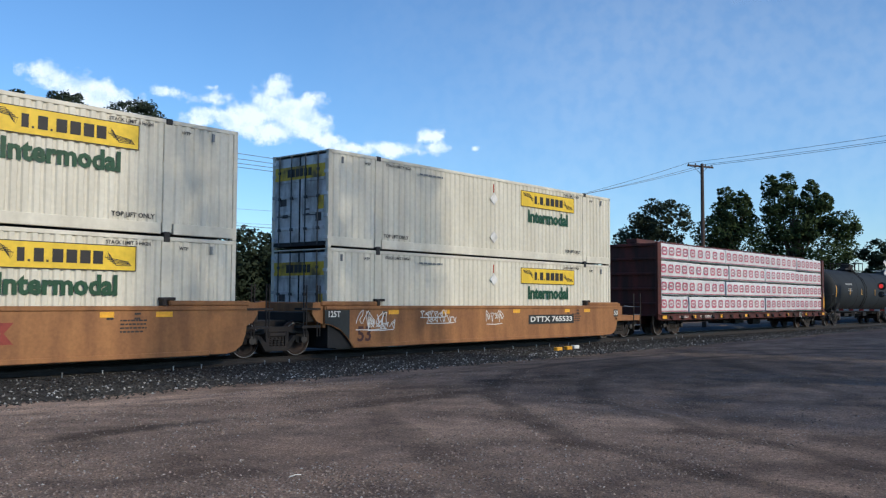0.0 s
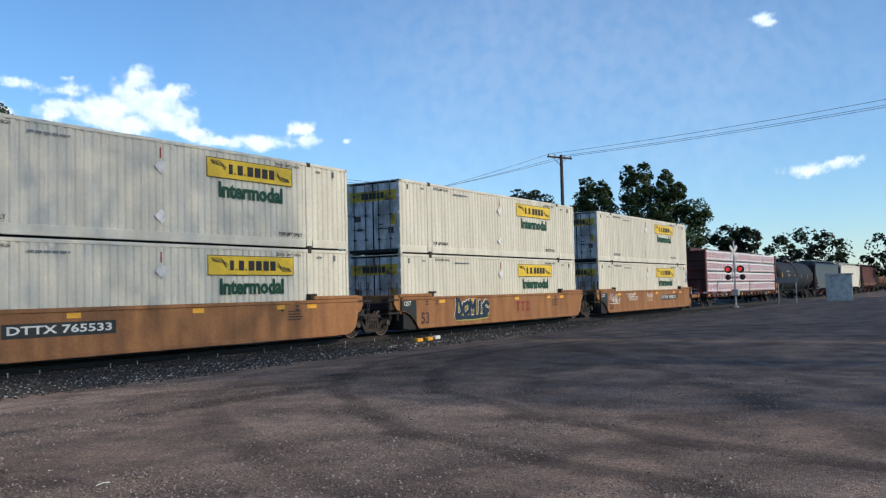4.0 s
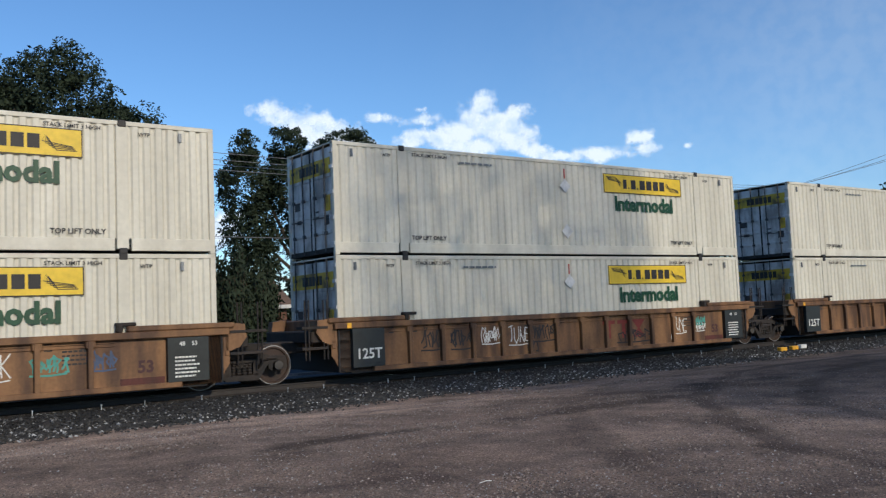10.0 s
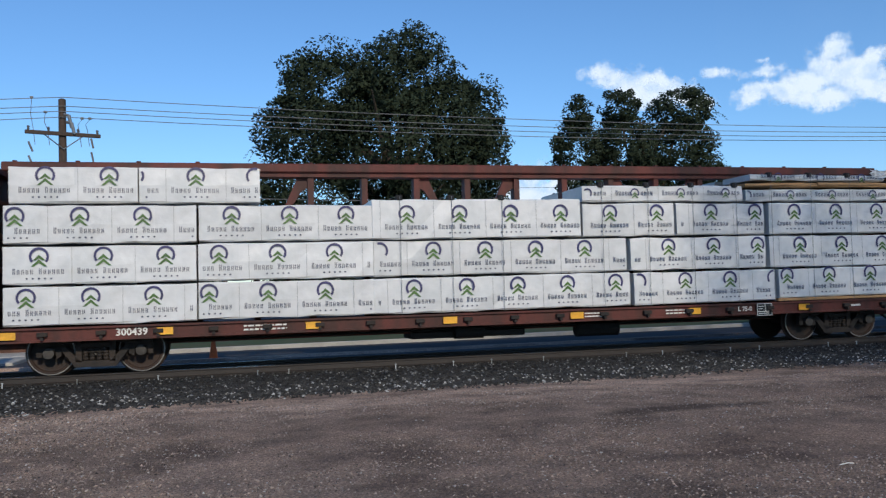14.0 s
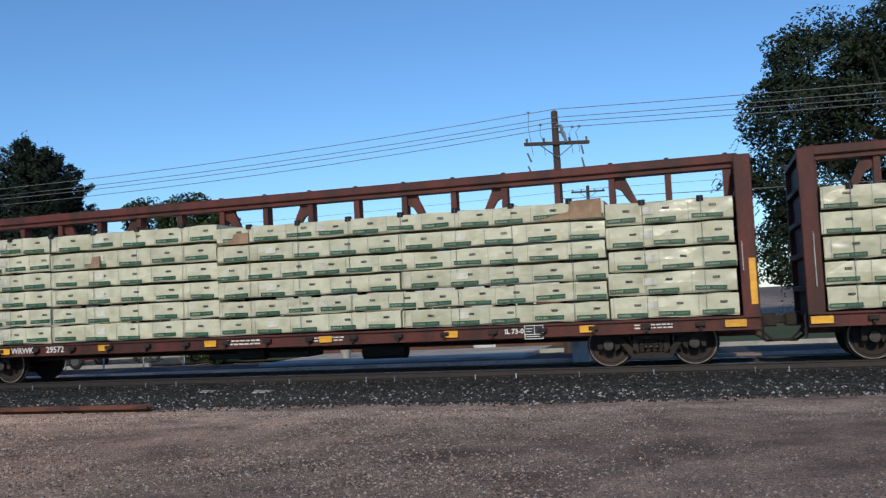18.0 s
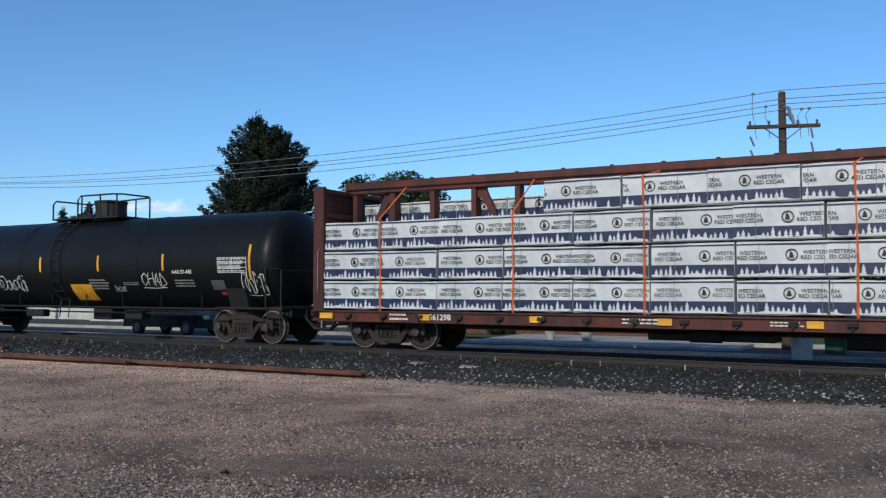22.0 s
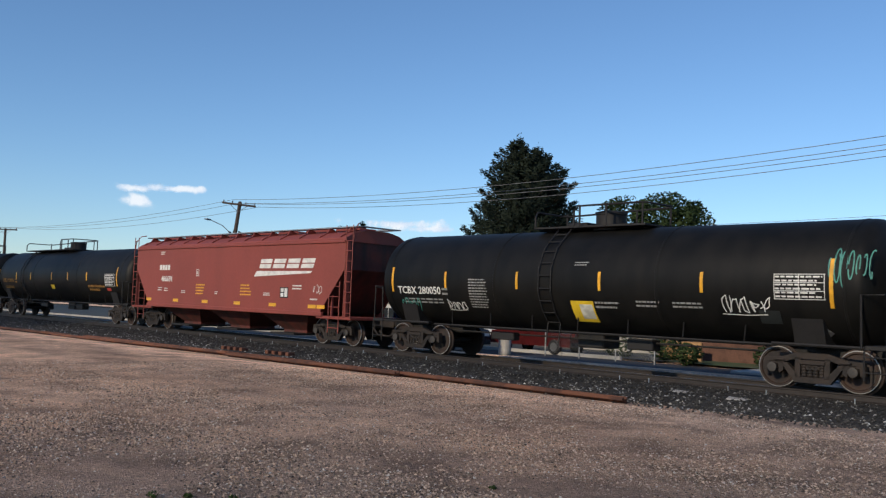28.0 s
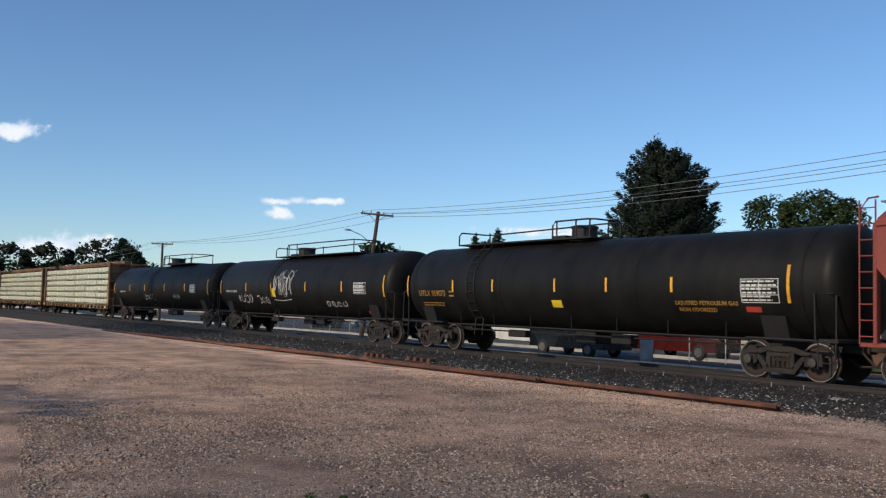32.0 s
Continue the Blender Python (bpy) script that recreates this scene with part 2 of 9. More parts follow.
M["raw_wood"] = material("raw_sawn_timber", (0.42, 0.25, 0.11), rough=0.8, scale=2, grain=10, stretch=(0.3, 4, 8), bump=0.15)
M["kraft"] = material("brown_kraft_paper", (0.34, 0.23, 0.14), rough=0.8, scale=2, grain=8, bump=0.3)
M["strap_orange"] = material("orange_web_strap", (0.75, 0.16, 0.03), rough=0.6, grain=20)
M["pink_print"] = material("pink_print", (0.46, 0.10, 0.15), rough=0.4, grain=6, bump=0.05)
M["rail_steel"] = material("rolled_rail_steel", (0.024, 0.018, 0.015), rough=0.65, metal=0.0, grain=12, bump=0.05)
M["rail_shine"] = material("polished_rail_head", (0.40, 0.41, 0.43), rough=0.25, metal=1.0, grain=12, bump=0)
M["tie_wood"] = material("creosoted_tie_wood", (0.026, 0.020, 0.016), rough=0.9, scale=2, grain=18, stretch=(5, 0.6, 5), bump=0.4, random_shift=0.3)
M["old_rail"] = material("orange_rusted_steel", (0.13, 0.050, 0.026), rough=0.85, scale=2, grain=25, bump=0.3, stain=(0.06, 0.026, 0.017), random_shift=0.2)
M["pole_wood"] = material("weathered_pole_wood", (0.070, 0.050, 0.039), rough=0.9, scale=2, grain=14, stretch=(4, 4, 0.4), bump=0.3)
M["wire"] = material("weathered_grey_cable", (0.17, 0.17, 0.175), rough=0.6, grain=5, bump=0)
M["bark"] = material("grey_brown_bark", (0.09, 0.07, 0.05), rough=0.95, scale=3, grain=12, stretch=(4, 4, 0.7), bump=0.5)
M["galv"] = material("galvanised_steel", (0.45, 0.47, 0.48), rough=0.4, metal=0.7, grain=15, bump=0.05)
M["concrete"] = material("pale_concrete", (0.42, 0.41, 0.38), rough=0.9, scale=1, grain=20, bump=0.15)


def leaf_material(name, colour, shift=0.35):
    m = bpy.data.materials.new(name)
    m.use_nodes = True
    n, l = m.node_tree.nodes, m.node_tree.links
    b = n["Principled BSDF"]
    b.inputs["Roughness"].default_value = 0.7
    b.inputs["Specular IOR Level"].default_value = 0.15
    geo, mr, hs = n.new("ShaderNodeNewGeometry"), n.new("ShaderNodeMapRange"), n.new("ShaderNodeHueSaturation")
    mr.inputs["To Min"].default_value, mr.inputs["To Max"].default_value = 1 - shift, 1 + shift
    l.new(geo.outputs["Random Per Island"], mr.inputs[0])
    l.new(mr.outputs[0], hs.inputs["Value"])
    hs.inputs["Color"].default_value = (*colour, 1)
    l.new(hs.outputs[0], b.inputs["Base Color"])
    tr = n.new("ShaderNodeBsdfTranslucent")
    l.new(hs.outputs[0], tr.inputs[0])
    add = n.new("ShaderNodeMixShader")
    add.inputs[0].default_value = 0.25
    l.new(b.outputs[0], add.inputs[1])
    l.new(tr.outputs[0], add.inputs[2])
    l.new(add.outputs[0], n["Material Output"].inputs[0])
    return m


M["leaf_elm"] = leaf_material("dark_elm_leaf", (0.036, 0.050, 0.029), 0.22)
M["leaf_bright"] = leaf_material("mid_green_leaf", (0.042, 0.066, 0.024), 0.3)
M["leaf_spruce"] = leaf_material("blue_green_spruce_needle", (0.022, 0.032, 0.022), 0.3)

# ---- mesh helpers ----


class Solid:
    """a list of vertices and faces"""

    def __init__(self):
        self.v, self.f, self.n = [], [], []

    def add(self, verts, faces):
        k = len(self.v)
        self.v += [tuple(p) for p in verts]
        self.f += [tuple(i + k for i in f) for f in faces]
        return self

    def box(self, x0, x1, y0, y1, z0, z1, c=0.0):
        if c <= 0:
            v = [(x, y, z) for z in (z0, z1) for y in (y0, y1) for x in (x0, x1)]
            return self.add(v, [(0, 2, 3, 1), (4, 5, 7, 6), (0, 1, 5, 4), (2, 6, 7, 3), (0, 4, 6, 2), (1, 3, 7, 5)])
        v, idx = [], {}
        lo, hi = (x0, y0, z0), (x1, y1, z1)
        for sx in (0, 1):
            for sy in (0, 1):
                for sz in (0, 1):
                    s = (sx, sy, sz)
                    for a in range(3):
                        p = [(hi[k] if s[k] else lo[k]) if k == a else ((hi[k] - c) if s[k] else (lo[k] + c)) for k in range(3)]
                        idx[(s, a)] = len(v)
                        v.append(p)
        f = []
        for a in range(3):
            b, d = (a + 1) % 3, (a + 2) % 3
            for sa in (0, 1):
                q = []
                for sb, sd in ((0, 0), (1, 0), (1, 1), (0, 1)):
                    s = [0, 0, 0]
                    s[a], s[b], s[d] = sa, sb, sd
                    q.append(idx[(tuple(s), a)])
                f.append(q if sa else q[::-1])
            for sb in (0, 1):
                for sd in (0, 1):
                    s0, s1 = [0, 0, 0], [0, 0, 0]
                    s0[b] = s1[b] = sb
                    s0[d] = s1[d] = sd
                    s1[a] = 1
                    q = [idx[(tuple(s0), b)], idx[(tuple(s1), b)], idx[(tuple(s1), d)], idx[(tuple(s0), d)]]
                    f.append(q if sb == sd else q[::-1])
        for sx in (0, 1):
            for sy in (0, 1):
                for sz in (0, 1):
                    s = (sx, sy, sz)
                    q = [idx[(s, 0)], idx[(s, 1)], idx[(s, 2)]]
                    f.append(q if (sx + sy + sz) % 2 else q[::-1])
        return self.add(v, f)

    def prism(self, outline, a, b, axis="y"):
        """an outline in the two other axes, drawn out along axis from a to b"""
        n = len(outline)
        put = {"x": lambda p, t: (t, p[0], p[1]), "y": lambda p, t: (p[0], t, p[1]), "z": lambda p, t: (p[0], p[1], t)}[axis]
        v = [put(p, a) for p in outline] + [put(p, b) for p in outline]
        f = [tuple(range(n))[::-1], tuple(range(n, 2 * n))] + [(i, (i + 1) % n, n + (i + 1) % n, n + i) for i in range(n)]
        return self.add(v, f)

    def lathe(self, rings, axis="x", seg=24, at=(0, 0, 0), cap=True):
        """rings of (place along the axis, radius)"""
        v, f = [], []
        for t, r in rings:
            for k in range(seg):
                a = 2 * math.pi * k / seg
                c, s = r * math.cos(a), r * math.sin(a)
                p = {"x": (t, c, s), "y": (s, t, c), "z": (c, s, t)}[axis]
                v.append((p[0] + at[0], p[1] + at[1], p[2] + at[2]))
        for i in range(len(rings) - 1):
            for k in range(seg):
                j = (k + 1) % seg
                f.append((i * seg + k, i * seg + j, (i + 1) * seg + j, (i + 1) * seg + k))
        if cap:
            f.append(tuple(range(seg))[::-1])
            f.append(tuple(range((len(rings) - 1) * seg, len(rings) * seg)))
        return self.add(v, f)

    def tube(self, pts, r, seg=6):
        """a round bar along points; r may be a list"""
        pts = [Vector(p) for p in pts]
        rr = r if isinstance(r, (list, tuple)) else [r] * len(pts)
        v, f = [], []
        for i, p in enumerate(pts):
            d = (pts[min(i + 1, len(pts) - 1)] - pts[max(i - 1, 0)]).normalized()
            e = d.cross(Vector((0, 0, 1)) if abs(d.z) < 0.9 else Vector((1, 0, 0))).normalized()
            g = d.cross(e)
            for k in range(seg):
                a = 2 * math.pi * k / seg
                v.append(p + (e * math.cos(a) + g * math.sin(a)) * rr[i])
        for i in range(len(pts) - 1):
            for k in range(seg):
                j = (k + 1) % seg
                f.append((i * seg + k, i * seg + j, (i + 1) * seg + j, (i + 1) * seg + k))
        f.append(tuple(range(seg))[::-1])
        f.append(tuple(range((len(pts) - 1) * seg, len(pts) * seg)))
        return self.add(v, f)

    def mesh(self, name, mat, smooth=False):
        me = bpy.data.meshes.new(name)
        me.from_pydata(self.v, [], self.f)
        me.materials.append(mat)
        me.update()
        if smooth:
            me.shade_smooth()
            me.set_sharp_from_angle(angle=radians(38))
        return me


def foliage(name, solid, mat, parent=None, at=None):
    """a crown of leaves whose shading follows the mass of the clump"""
    me = solid.mesh(name, mat)
    me.shade_smooth()
    me.normals_split_custom_set_from_vertices(solid.n)
    return part(name, me, None, parent, at=at)


def leaf(s, q, d, e, out):
    """one leaf at q with half axes d, e, turned to face out"""
    f = d.cross(e)
    ring = (q - d, q + e, q + d, q - e) if f.dot(out) < 0 else (q - d, q - e, q + d, q + e)
    s.add(ring, [(0, 1, 2, 3)])
    g = (out.normalized() + 0.55 * (f.normalized() if f.dot(out) > 0 else -f.normalized())).normalized()
    s.n += [tuple(g)] * 4


def part(name, solid, mat, parent=None, label="", at=None, smooth=False):
    """links a Solid, or a ready mesh, as one object under a thing or a part"""
    me = solid.mesh(name, mat, smooth) if isinstance(solid, Solid) else solid
    ob = new(name, me)
    if parent:
        ob.parent = parent
    if at is not None:
        ob.matrix_basis = at
    if label:
        ob["label"] = label
    if name in PRINTS:
        ob["kind"] = "stuff"
    return ob


PRINTS = ("printed_peak", "printed_arc", "printed_bar", "printed_tick", "printed_tree", "printed_ring", "printed_oval", "printed_line", "word_bar", "stencil", "serial_bar", "panel_mark", "banner_bar", "graffiti", "lettering", "tag_line", "strap", "flowers", "mesh", "logo_mark")


def thing(name, label, category, group="", at=None, kind=""):
    ob = new(name)
    if at is not None:
        ob.matrix_basis = at
    return tagged(ob, label, category, group, kind)


LETTERS = {}


def letters(body, size, mat, bold=0.0):
    """a flat mesh of words, centred, facing -y in the xz plane"""
    key = (body, size, mat.name, bold)
    if key not in LETTERS:
        cu = bpy.data.curves.new("letters", "FONT")
        cu.body, cu.size, cu.align_x, cu.align_y, cu.offset, cu.resolution_u = body, size, "CENTER", "CENTER", bold, 2
        cu.extrude = 0.002
        ob = bpy.data.objects.new("letters", cu)
        me = bpy.data.meshes.new_from_object(ob)
        me.transform(Matrix.Rotation(radians(90), 4, "X"))
        me.materials.clear()
        me.materials.append(mat)
        bpy.data.objects.remove(ob)
        LETTERS[key] = me
    return LETTERS[key]


def flat(x, z, y, turn=0.0):
    """pose of a decal on a near side"""
    return pose(x, y, z) @ pose(0, 0, 0, 0, turn, 0)


def plate(w, h, d=0.004):
    return Solid().box(-w / 2, w / 2, -d, 0, -h / 2, h / 2)


def block_logo(w, h, d=0.004):
    """a mark of three plain slanted blocks"""
    s = Solid()
    for k in range(3):
        x = -w / 2 + k * w / 3
        s.prism([(x, -h / 2), (x + w * 0.26, -h / 2), (x + w * 0.30, h / 2), (x + w * 0.04, h / 2)], -d, 0)
    return s


def bars(w, h, rows, seed, d=0.003):
    """small writing that cannot be read: rows of short bars"""
    rnd = random.Random(seed)
    s, step = Solid(), h / rows
    for i in range(rows):
        z, x = h / 2 - (i + 0.5) * step, -w / 2
        end = w / 2 * rnd.uniform(0.6, 1.0)
        while x < end:
            b = min(rnd.uniform(0.07, 0.16) * max(w, 0.4), end - x)
            s.box(x, x + b, -d, 0, z - step * 0.22, z + step * 0.22)
            x += b + 0.03 * w
    return s


def scrawl(w, h, count, seed, thick=0.05, d=0.003):
    """spray-painted loops"""
    rnd = random.Random(seed)
    s = Solid()
    for i in range(count):
        cx, rw = -w / 2 + (i + 0.5) * w / count, w / count * 0.55
        a0, turn = rnd.uniform(0, 6.28), rnd.choice((-1, 1)) * rnd.uniform(4.0, 7.5)
        k1, k2 = rnd.uniform(0.6, 1.0), rnd.uniform(-0.4, 0.4)
        pts = []
        for k in range(15):
            a = a0 + turn * k / 14
            r = k1 * (1 - 0.35 * k / 14)
            pts.append((cx + rw * r * math.cos(a) + k2 * rw * (k / 7 - 1), h / 2 * r * math.sin(a * (1 + 0.25 * k2))))
        for p, q in zip(pts, pts[1:]):
            dx, dz = q[0] - p[0], q[1] - p[1]
            n = math.hypot(dx, dz) or 1
            ox, oz = -dz / n * thick / 2, dx / n * thick / 2
            ex, ez = dx / n * thick * 0.3, dz / n * thick * 0.3
            s.add([(p[0] + ox - ex, -d, p[1] + oz - ez), (p[0] - ox - ex, -d, p[1] - oz - ez), (q[0] - ox + ex, -d, q[1] - oz + ez), (q[0] + ox + ex, -d, q[1] + oz + ez)], [(0, 1, 2, 3)])
            d += 0.00002
    return s


STROKES = {"A": "00 14 20/05 52 15", "B": "00 04 23 12 21 00", "C": "23 14 03 01 10 21", "D": "00 04 13 21 10 00", "E": "24 04 00 20/02 12", "F": "24 04 00/02 12", "H": "00 04/20 24/02 22", "I": "10 14", "J": "24 21 10 01", "K": "00 04/24 02 20", "L": "04 00 20", "M": "00 04 12 24 20", "N": "00 04 20 24", "O": "10 01 03 14 23 21 10", "R": "00 04 14 23 12 02/12 20", "S": "23 14 03 21 10 01", "T": "04 24/14 10", "U": "04 01 10 21 24", "V": "04 10 24", "W": "04 00 12 20 24", "X": "00 24/04 20", "Y": "04 12 24/12 10", "Z": "04 24 00 20", "G": "23 14 03 01 10 21 22 12", "P": "00 04 14 23 12 02", "Q": "10 01 03 14 23 21 10/11 20"}


def sprayed(word, w, h, seed, thick=0.045, d=0.003):
    """quick hand-sprayed capitals with a line under them; # is a loose hook of paint"""
    rnd = random.Random(seed)
    s = Solid()
    step = w / len(word)

    def stroke(pts, dd):
        for p, q in zip(pts, pts[1:]):
            dx, dz = q[0] - p[0], q[1] - p[1]
            n = math.hypot(dx, dz) or 1
            ox, oz, ex, ez = -dz / n * thick / 2, dx / n * thick / 2, dx / n * thick * 0.35, dz / n * thick * 0.35
            s.add([(p[0] + ox - ex, -dd, p[1] + oz - ez), (p[0] - ox - ex, -dd, p[1] - oz - ez), (q[0] - ox + ex, -dd, q[1] - oz + ez), (q[0] + ox + ex, -dd, q[1] + oz + ez)], [(0, 1, 2, 3)])
            dd += 0.00002

    for i, ch in enumerate(word):
        glyph = STROKES[ch] if ch in STROKES else " ".join(rnd.choice(("00 04", "10 03", "01 13 24")) + " " + rnd.choice(("23 12", "22 11 03", "14 20")) for _ in range(1)) + " " + rnd.choice(("10", "21", "20 24"))
        grow = h * rnd.uniform(0.8, 1.1) * (1.15 if i == 0 else 1.0)
        base, skew = -h / 2 + rnd.uniform(-0.05, 0.08) * h, rnd.uniform(0.0, 0.25)
        for line in glyph.split("/"):
            pts = []
            for q in line.split():
                gx, gz = int(q[0]) / 2, int(q[1]) / 4
                if ch == "A" and q in ("05", "52", "15"):
                    gx, gz = {"05": 0.22, "52": 0.5, "15": 0.78}[q], 0.42
                pts.append((-w / 2 + i * step + (gx * 0.82 + rnd.uniform(-0.06, 0.06)) * step + skew * gz * step, base + (gz + rnd.uniform(-0.05, 0.05)) * grow))
            fine = []
            for p, q in zip(pts, pts[1:]):
                bow = rnd.uniform(-0.12, 0.12)
                for f in (0, 0.33, 0.67):
                    b = bow * 4 * f * (1 - f)
                    fine.append((p[0] + (q[0] - p[0]) * f + (q[1] - p[1]) * b, p[1] + (q[1] - p[1]) * f - (q[0] - p[0]) * b))
            stroke(fine + [pts[-1]], d)
            d += 0.0004
    if len(word) > 2:
        stroke([(-w / 2, -h * 0.66), (0, -h * 0.70), (w * 0.42, -h * 0.62)], d)
    return s


# ---- running gear ----


def two_tone(me, mat, test):
    me.materials.append(mat)
    for p in me.polygons:
        if test(p.center):
            p.material_index = 1
    return me


def make_wheel_meshes():
    s = Solid()
    for sgn in (-1, 1):
        o = [(0.66, 0.03), (0.66, 0.52), (0.70, 0.515), (0.715, 0.483), (0.80, 0.470), (0.804, 0.449), (0.805, 0.405), (0.765, 0.385), (0.752, 0.22), (0.80, 0.14), (0.80, 0.11), (0.86, 0.105), (1.04, 0.10), (1.04, 0.02)]
        s.lathe([(sgn * y, r) for y, r in (o if sgn > 0 else o[::-1])], axis="y", seg=28)
    s.lathe([(-0.7, 0.085), (0.7, 0.085)], axis="y", seg=10)
    me = s.mesh("wheelset", M["wheel_rust"], True)
    return two_tone(me, M["bright_rim"], lambda c: 0.452 < math.hypot(c[0], c[2]) < 0.47 and abs(c[1]) > 0.79)


WHEELSET_MESH = make_wheel_meshes()


def make_frame_mesh():
    s = Solid()
    a, b = -0.07, 0.07
    s.prism([(-1.12, 0.60), (-1.12, 0.70), (-0.72, 0.72), (-0.36, 0.84), (0.36, 0.84), (0.72, 0.72), (1.12, 0.70), (1.12, 0.60), (0.70, 0.60), (0.36, 0.70), (-0.36, 0.70), (-0.70, 0.60)], a, b)
    s.prism([(-0.72, 0.60), (-0.58, 0.60), (-0.30, 0.30), (0.30, 0.30), (0.58, 0.60), (0.72, 0.60), (0.40, 0.17), (-0.40, 0.17)], a, b)
    for sg in (-1, 1):
        s.box(sg * 0.33 - 0.06, sg * 0.33 + 0.06, a, b, 0.28, 0.72)
        s.prism([(sg * 0.66, 0.62), (sg * 1.14, 0.62), (sg * 1.14, 0.40), (sg * 1.04, 0.40), (sg * 1.02, 0.56), (sg * 0.78, 0.56), (sg * 0.76, 0.36), (sg * 0.66, 0.42)], a, b)
        s.lathe([(-0.15, 0.05), (-0.14, 0.11), (0.07, 0.12), (0.08, 0.06)], axis="y", seg=12, at=(sg * 0.90, 0, 0.48))
        s.tube([(sg * 0.62, -0.09, 0.66), (sg * 0.86, -0.11, 0.66)], 0.025)
    for x in (-0.2, -0.067, 0.067, 0.2):
        for k in range(4):
            s.lathe([(0.31 + k * 0.065, 0.05), (0.34 + k * 0.065, 0.062), (0.37 + k * 0.065, 0.05)], axis="z", seg=8, at=(x, -0.02, 0))
    s.box(-0.3, 0.3, -0.10, 0.10, 0.57, 0.68, 0.02)
    return two_tone(s.mesh("side_frame", M["truck_steel"]), M["bearing"], lambda c: c[1] < -0.125 and abs(abs(c[0]) - 0.90) < 0.13 and c[2] < 0.62)


FRAME_MESH = make_frame_mesh()
BOLSTER_MESH = Solid().box(-0.17, 0.17, -1.05, 1.05, 0.45, 0.66, 0.03).box(-0.28, 0.28, -0.3, 0.3, 0.60, 0.74, 0.02).box(-0.62, -0.52, -0.95, 0.95, 0.36, 0.48).box(0.52, 0.62, -0.95, 0.95, 0.36, 0.48).mesh("truck", M["truck_steel"])


def truck(car, x):
    tr = part("truck", BOLSTER_MESH, None, car, "two-axle freight truck of grimy cast steel", pose(x, 0, 0))
    for y, rz in ((-1.0, 0), (1.0, 180)):
        part("side_frame", FRAME_MESH, None, tr, at=pose(0, y, 0, 0, 0, rz))
    for dx in (-0.90, 0.90):
        ws = part("wheelset", WHEELSET_MESH, None, tr, at=pose(dx, 0, 0.48))
        WHEELS.append((ws, dx, 360 * (0.37 * len(WHEELS) % 1)))
    return tr


def coupler(car, x, sgn):
    s = Solid().box(x - 0.55, x + 0.55, -0.09, 0.09, 0.78, 0.95, 0.02).box(x + sgn * 0.30, x + sgn * 0.62, -0.16, 0.16, 0.72, 1.0, 0.03)
    s.tube([(x - 0.3 * sgn, -0.35, 0.75), (x, -0.33, 0.45), (x + 0.5 * sgn, -0.22, 0.42), (x + 0.75 * sgn, -0.2, 0.6)], 0.035)
    return part("coupler", s, M["truck_steel"], car, "cast steel coupler with hanging air hose")


def ladder(car, x0, x1, y, z0, z1, rungs, mat, name="ladder", r=0.02):
    s = Solid()
    s.tube([(x0, y, z0), (x0, y, z1)], r).tube([(x1, y, z0), (x1, y, z1)], r)
    for k in range(rungs):
        z = z0 + (k + 0.5) * (z1 - z0) / rungs
        s.tube([(x0, y, z), (x1, y, z)], r * 0.8)
    return part(name, s, mat, car)


# ---- containers ----
CL, CW, CH = 8.085, 1.295, 2.896


def corrugated(x0, x1, z0, z1, y, depth=0.036, pitch=0.252):
    """a sheet with raised trapezoid ribs, facing -y"""
    n = max(1, round((x1 - x0) / pitch))
    p = (x1 - x0) / n
    prof = []
    for i in range(n):
        a = x0 + i * p
        prof += [(a, depth), (a + 0.26 * p, depth), (a + 0.42 * p, 0), (a + 0.84 * p, 0)]
    prof.append((x1, depth))
    s, v, f = Solid(), [], []
    for x, d in prof:
        v += [(x, y + d, z0), (x, y + d, z1)]
    for i in range(len(prof) - 1):
        f.append((2 * i, 2 * i + 2, 2 * i + 3, 2 * i + 1))
    return s.add(v, f)


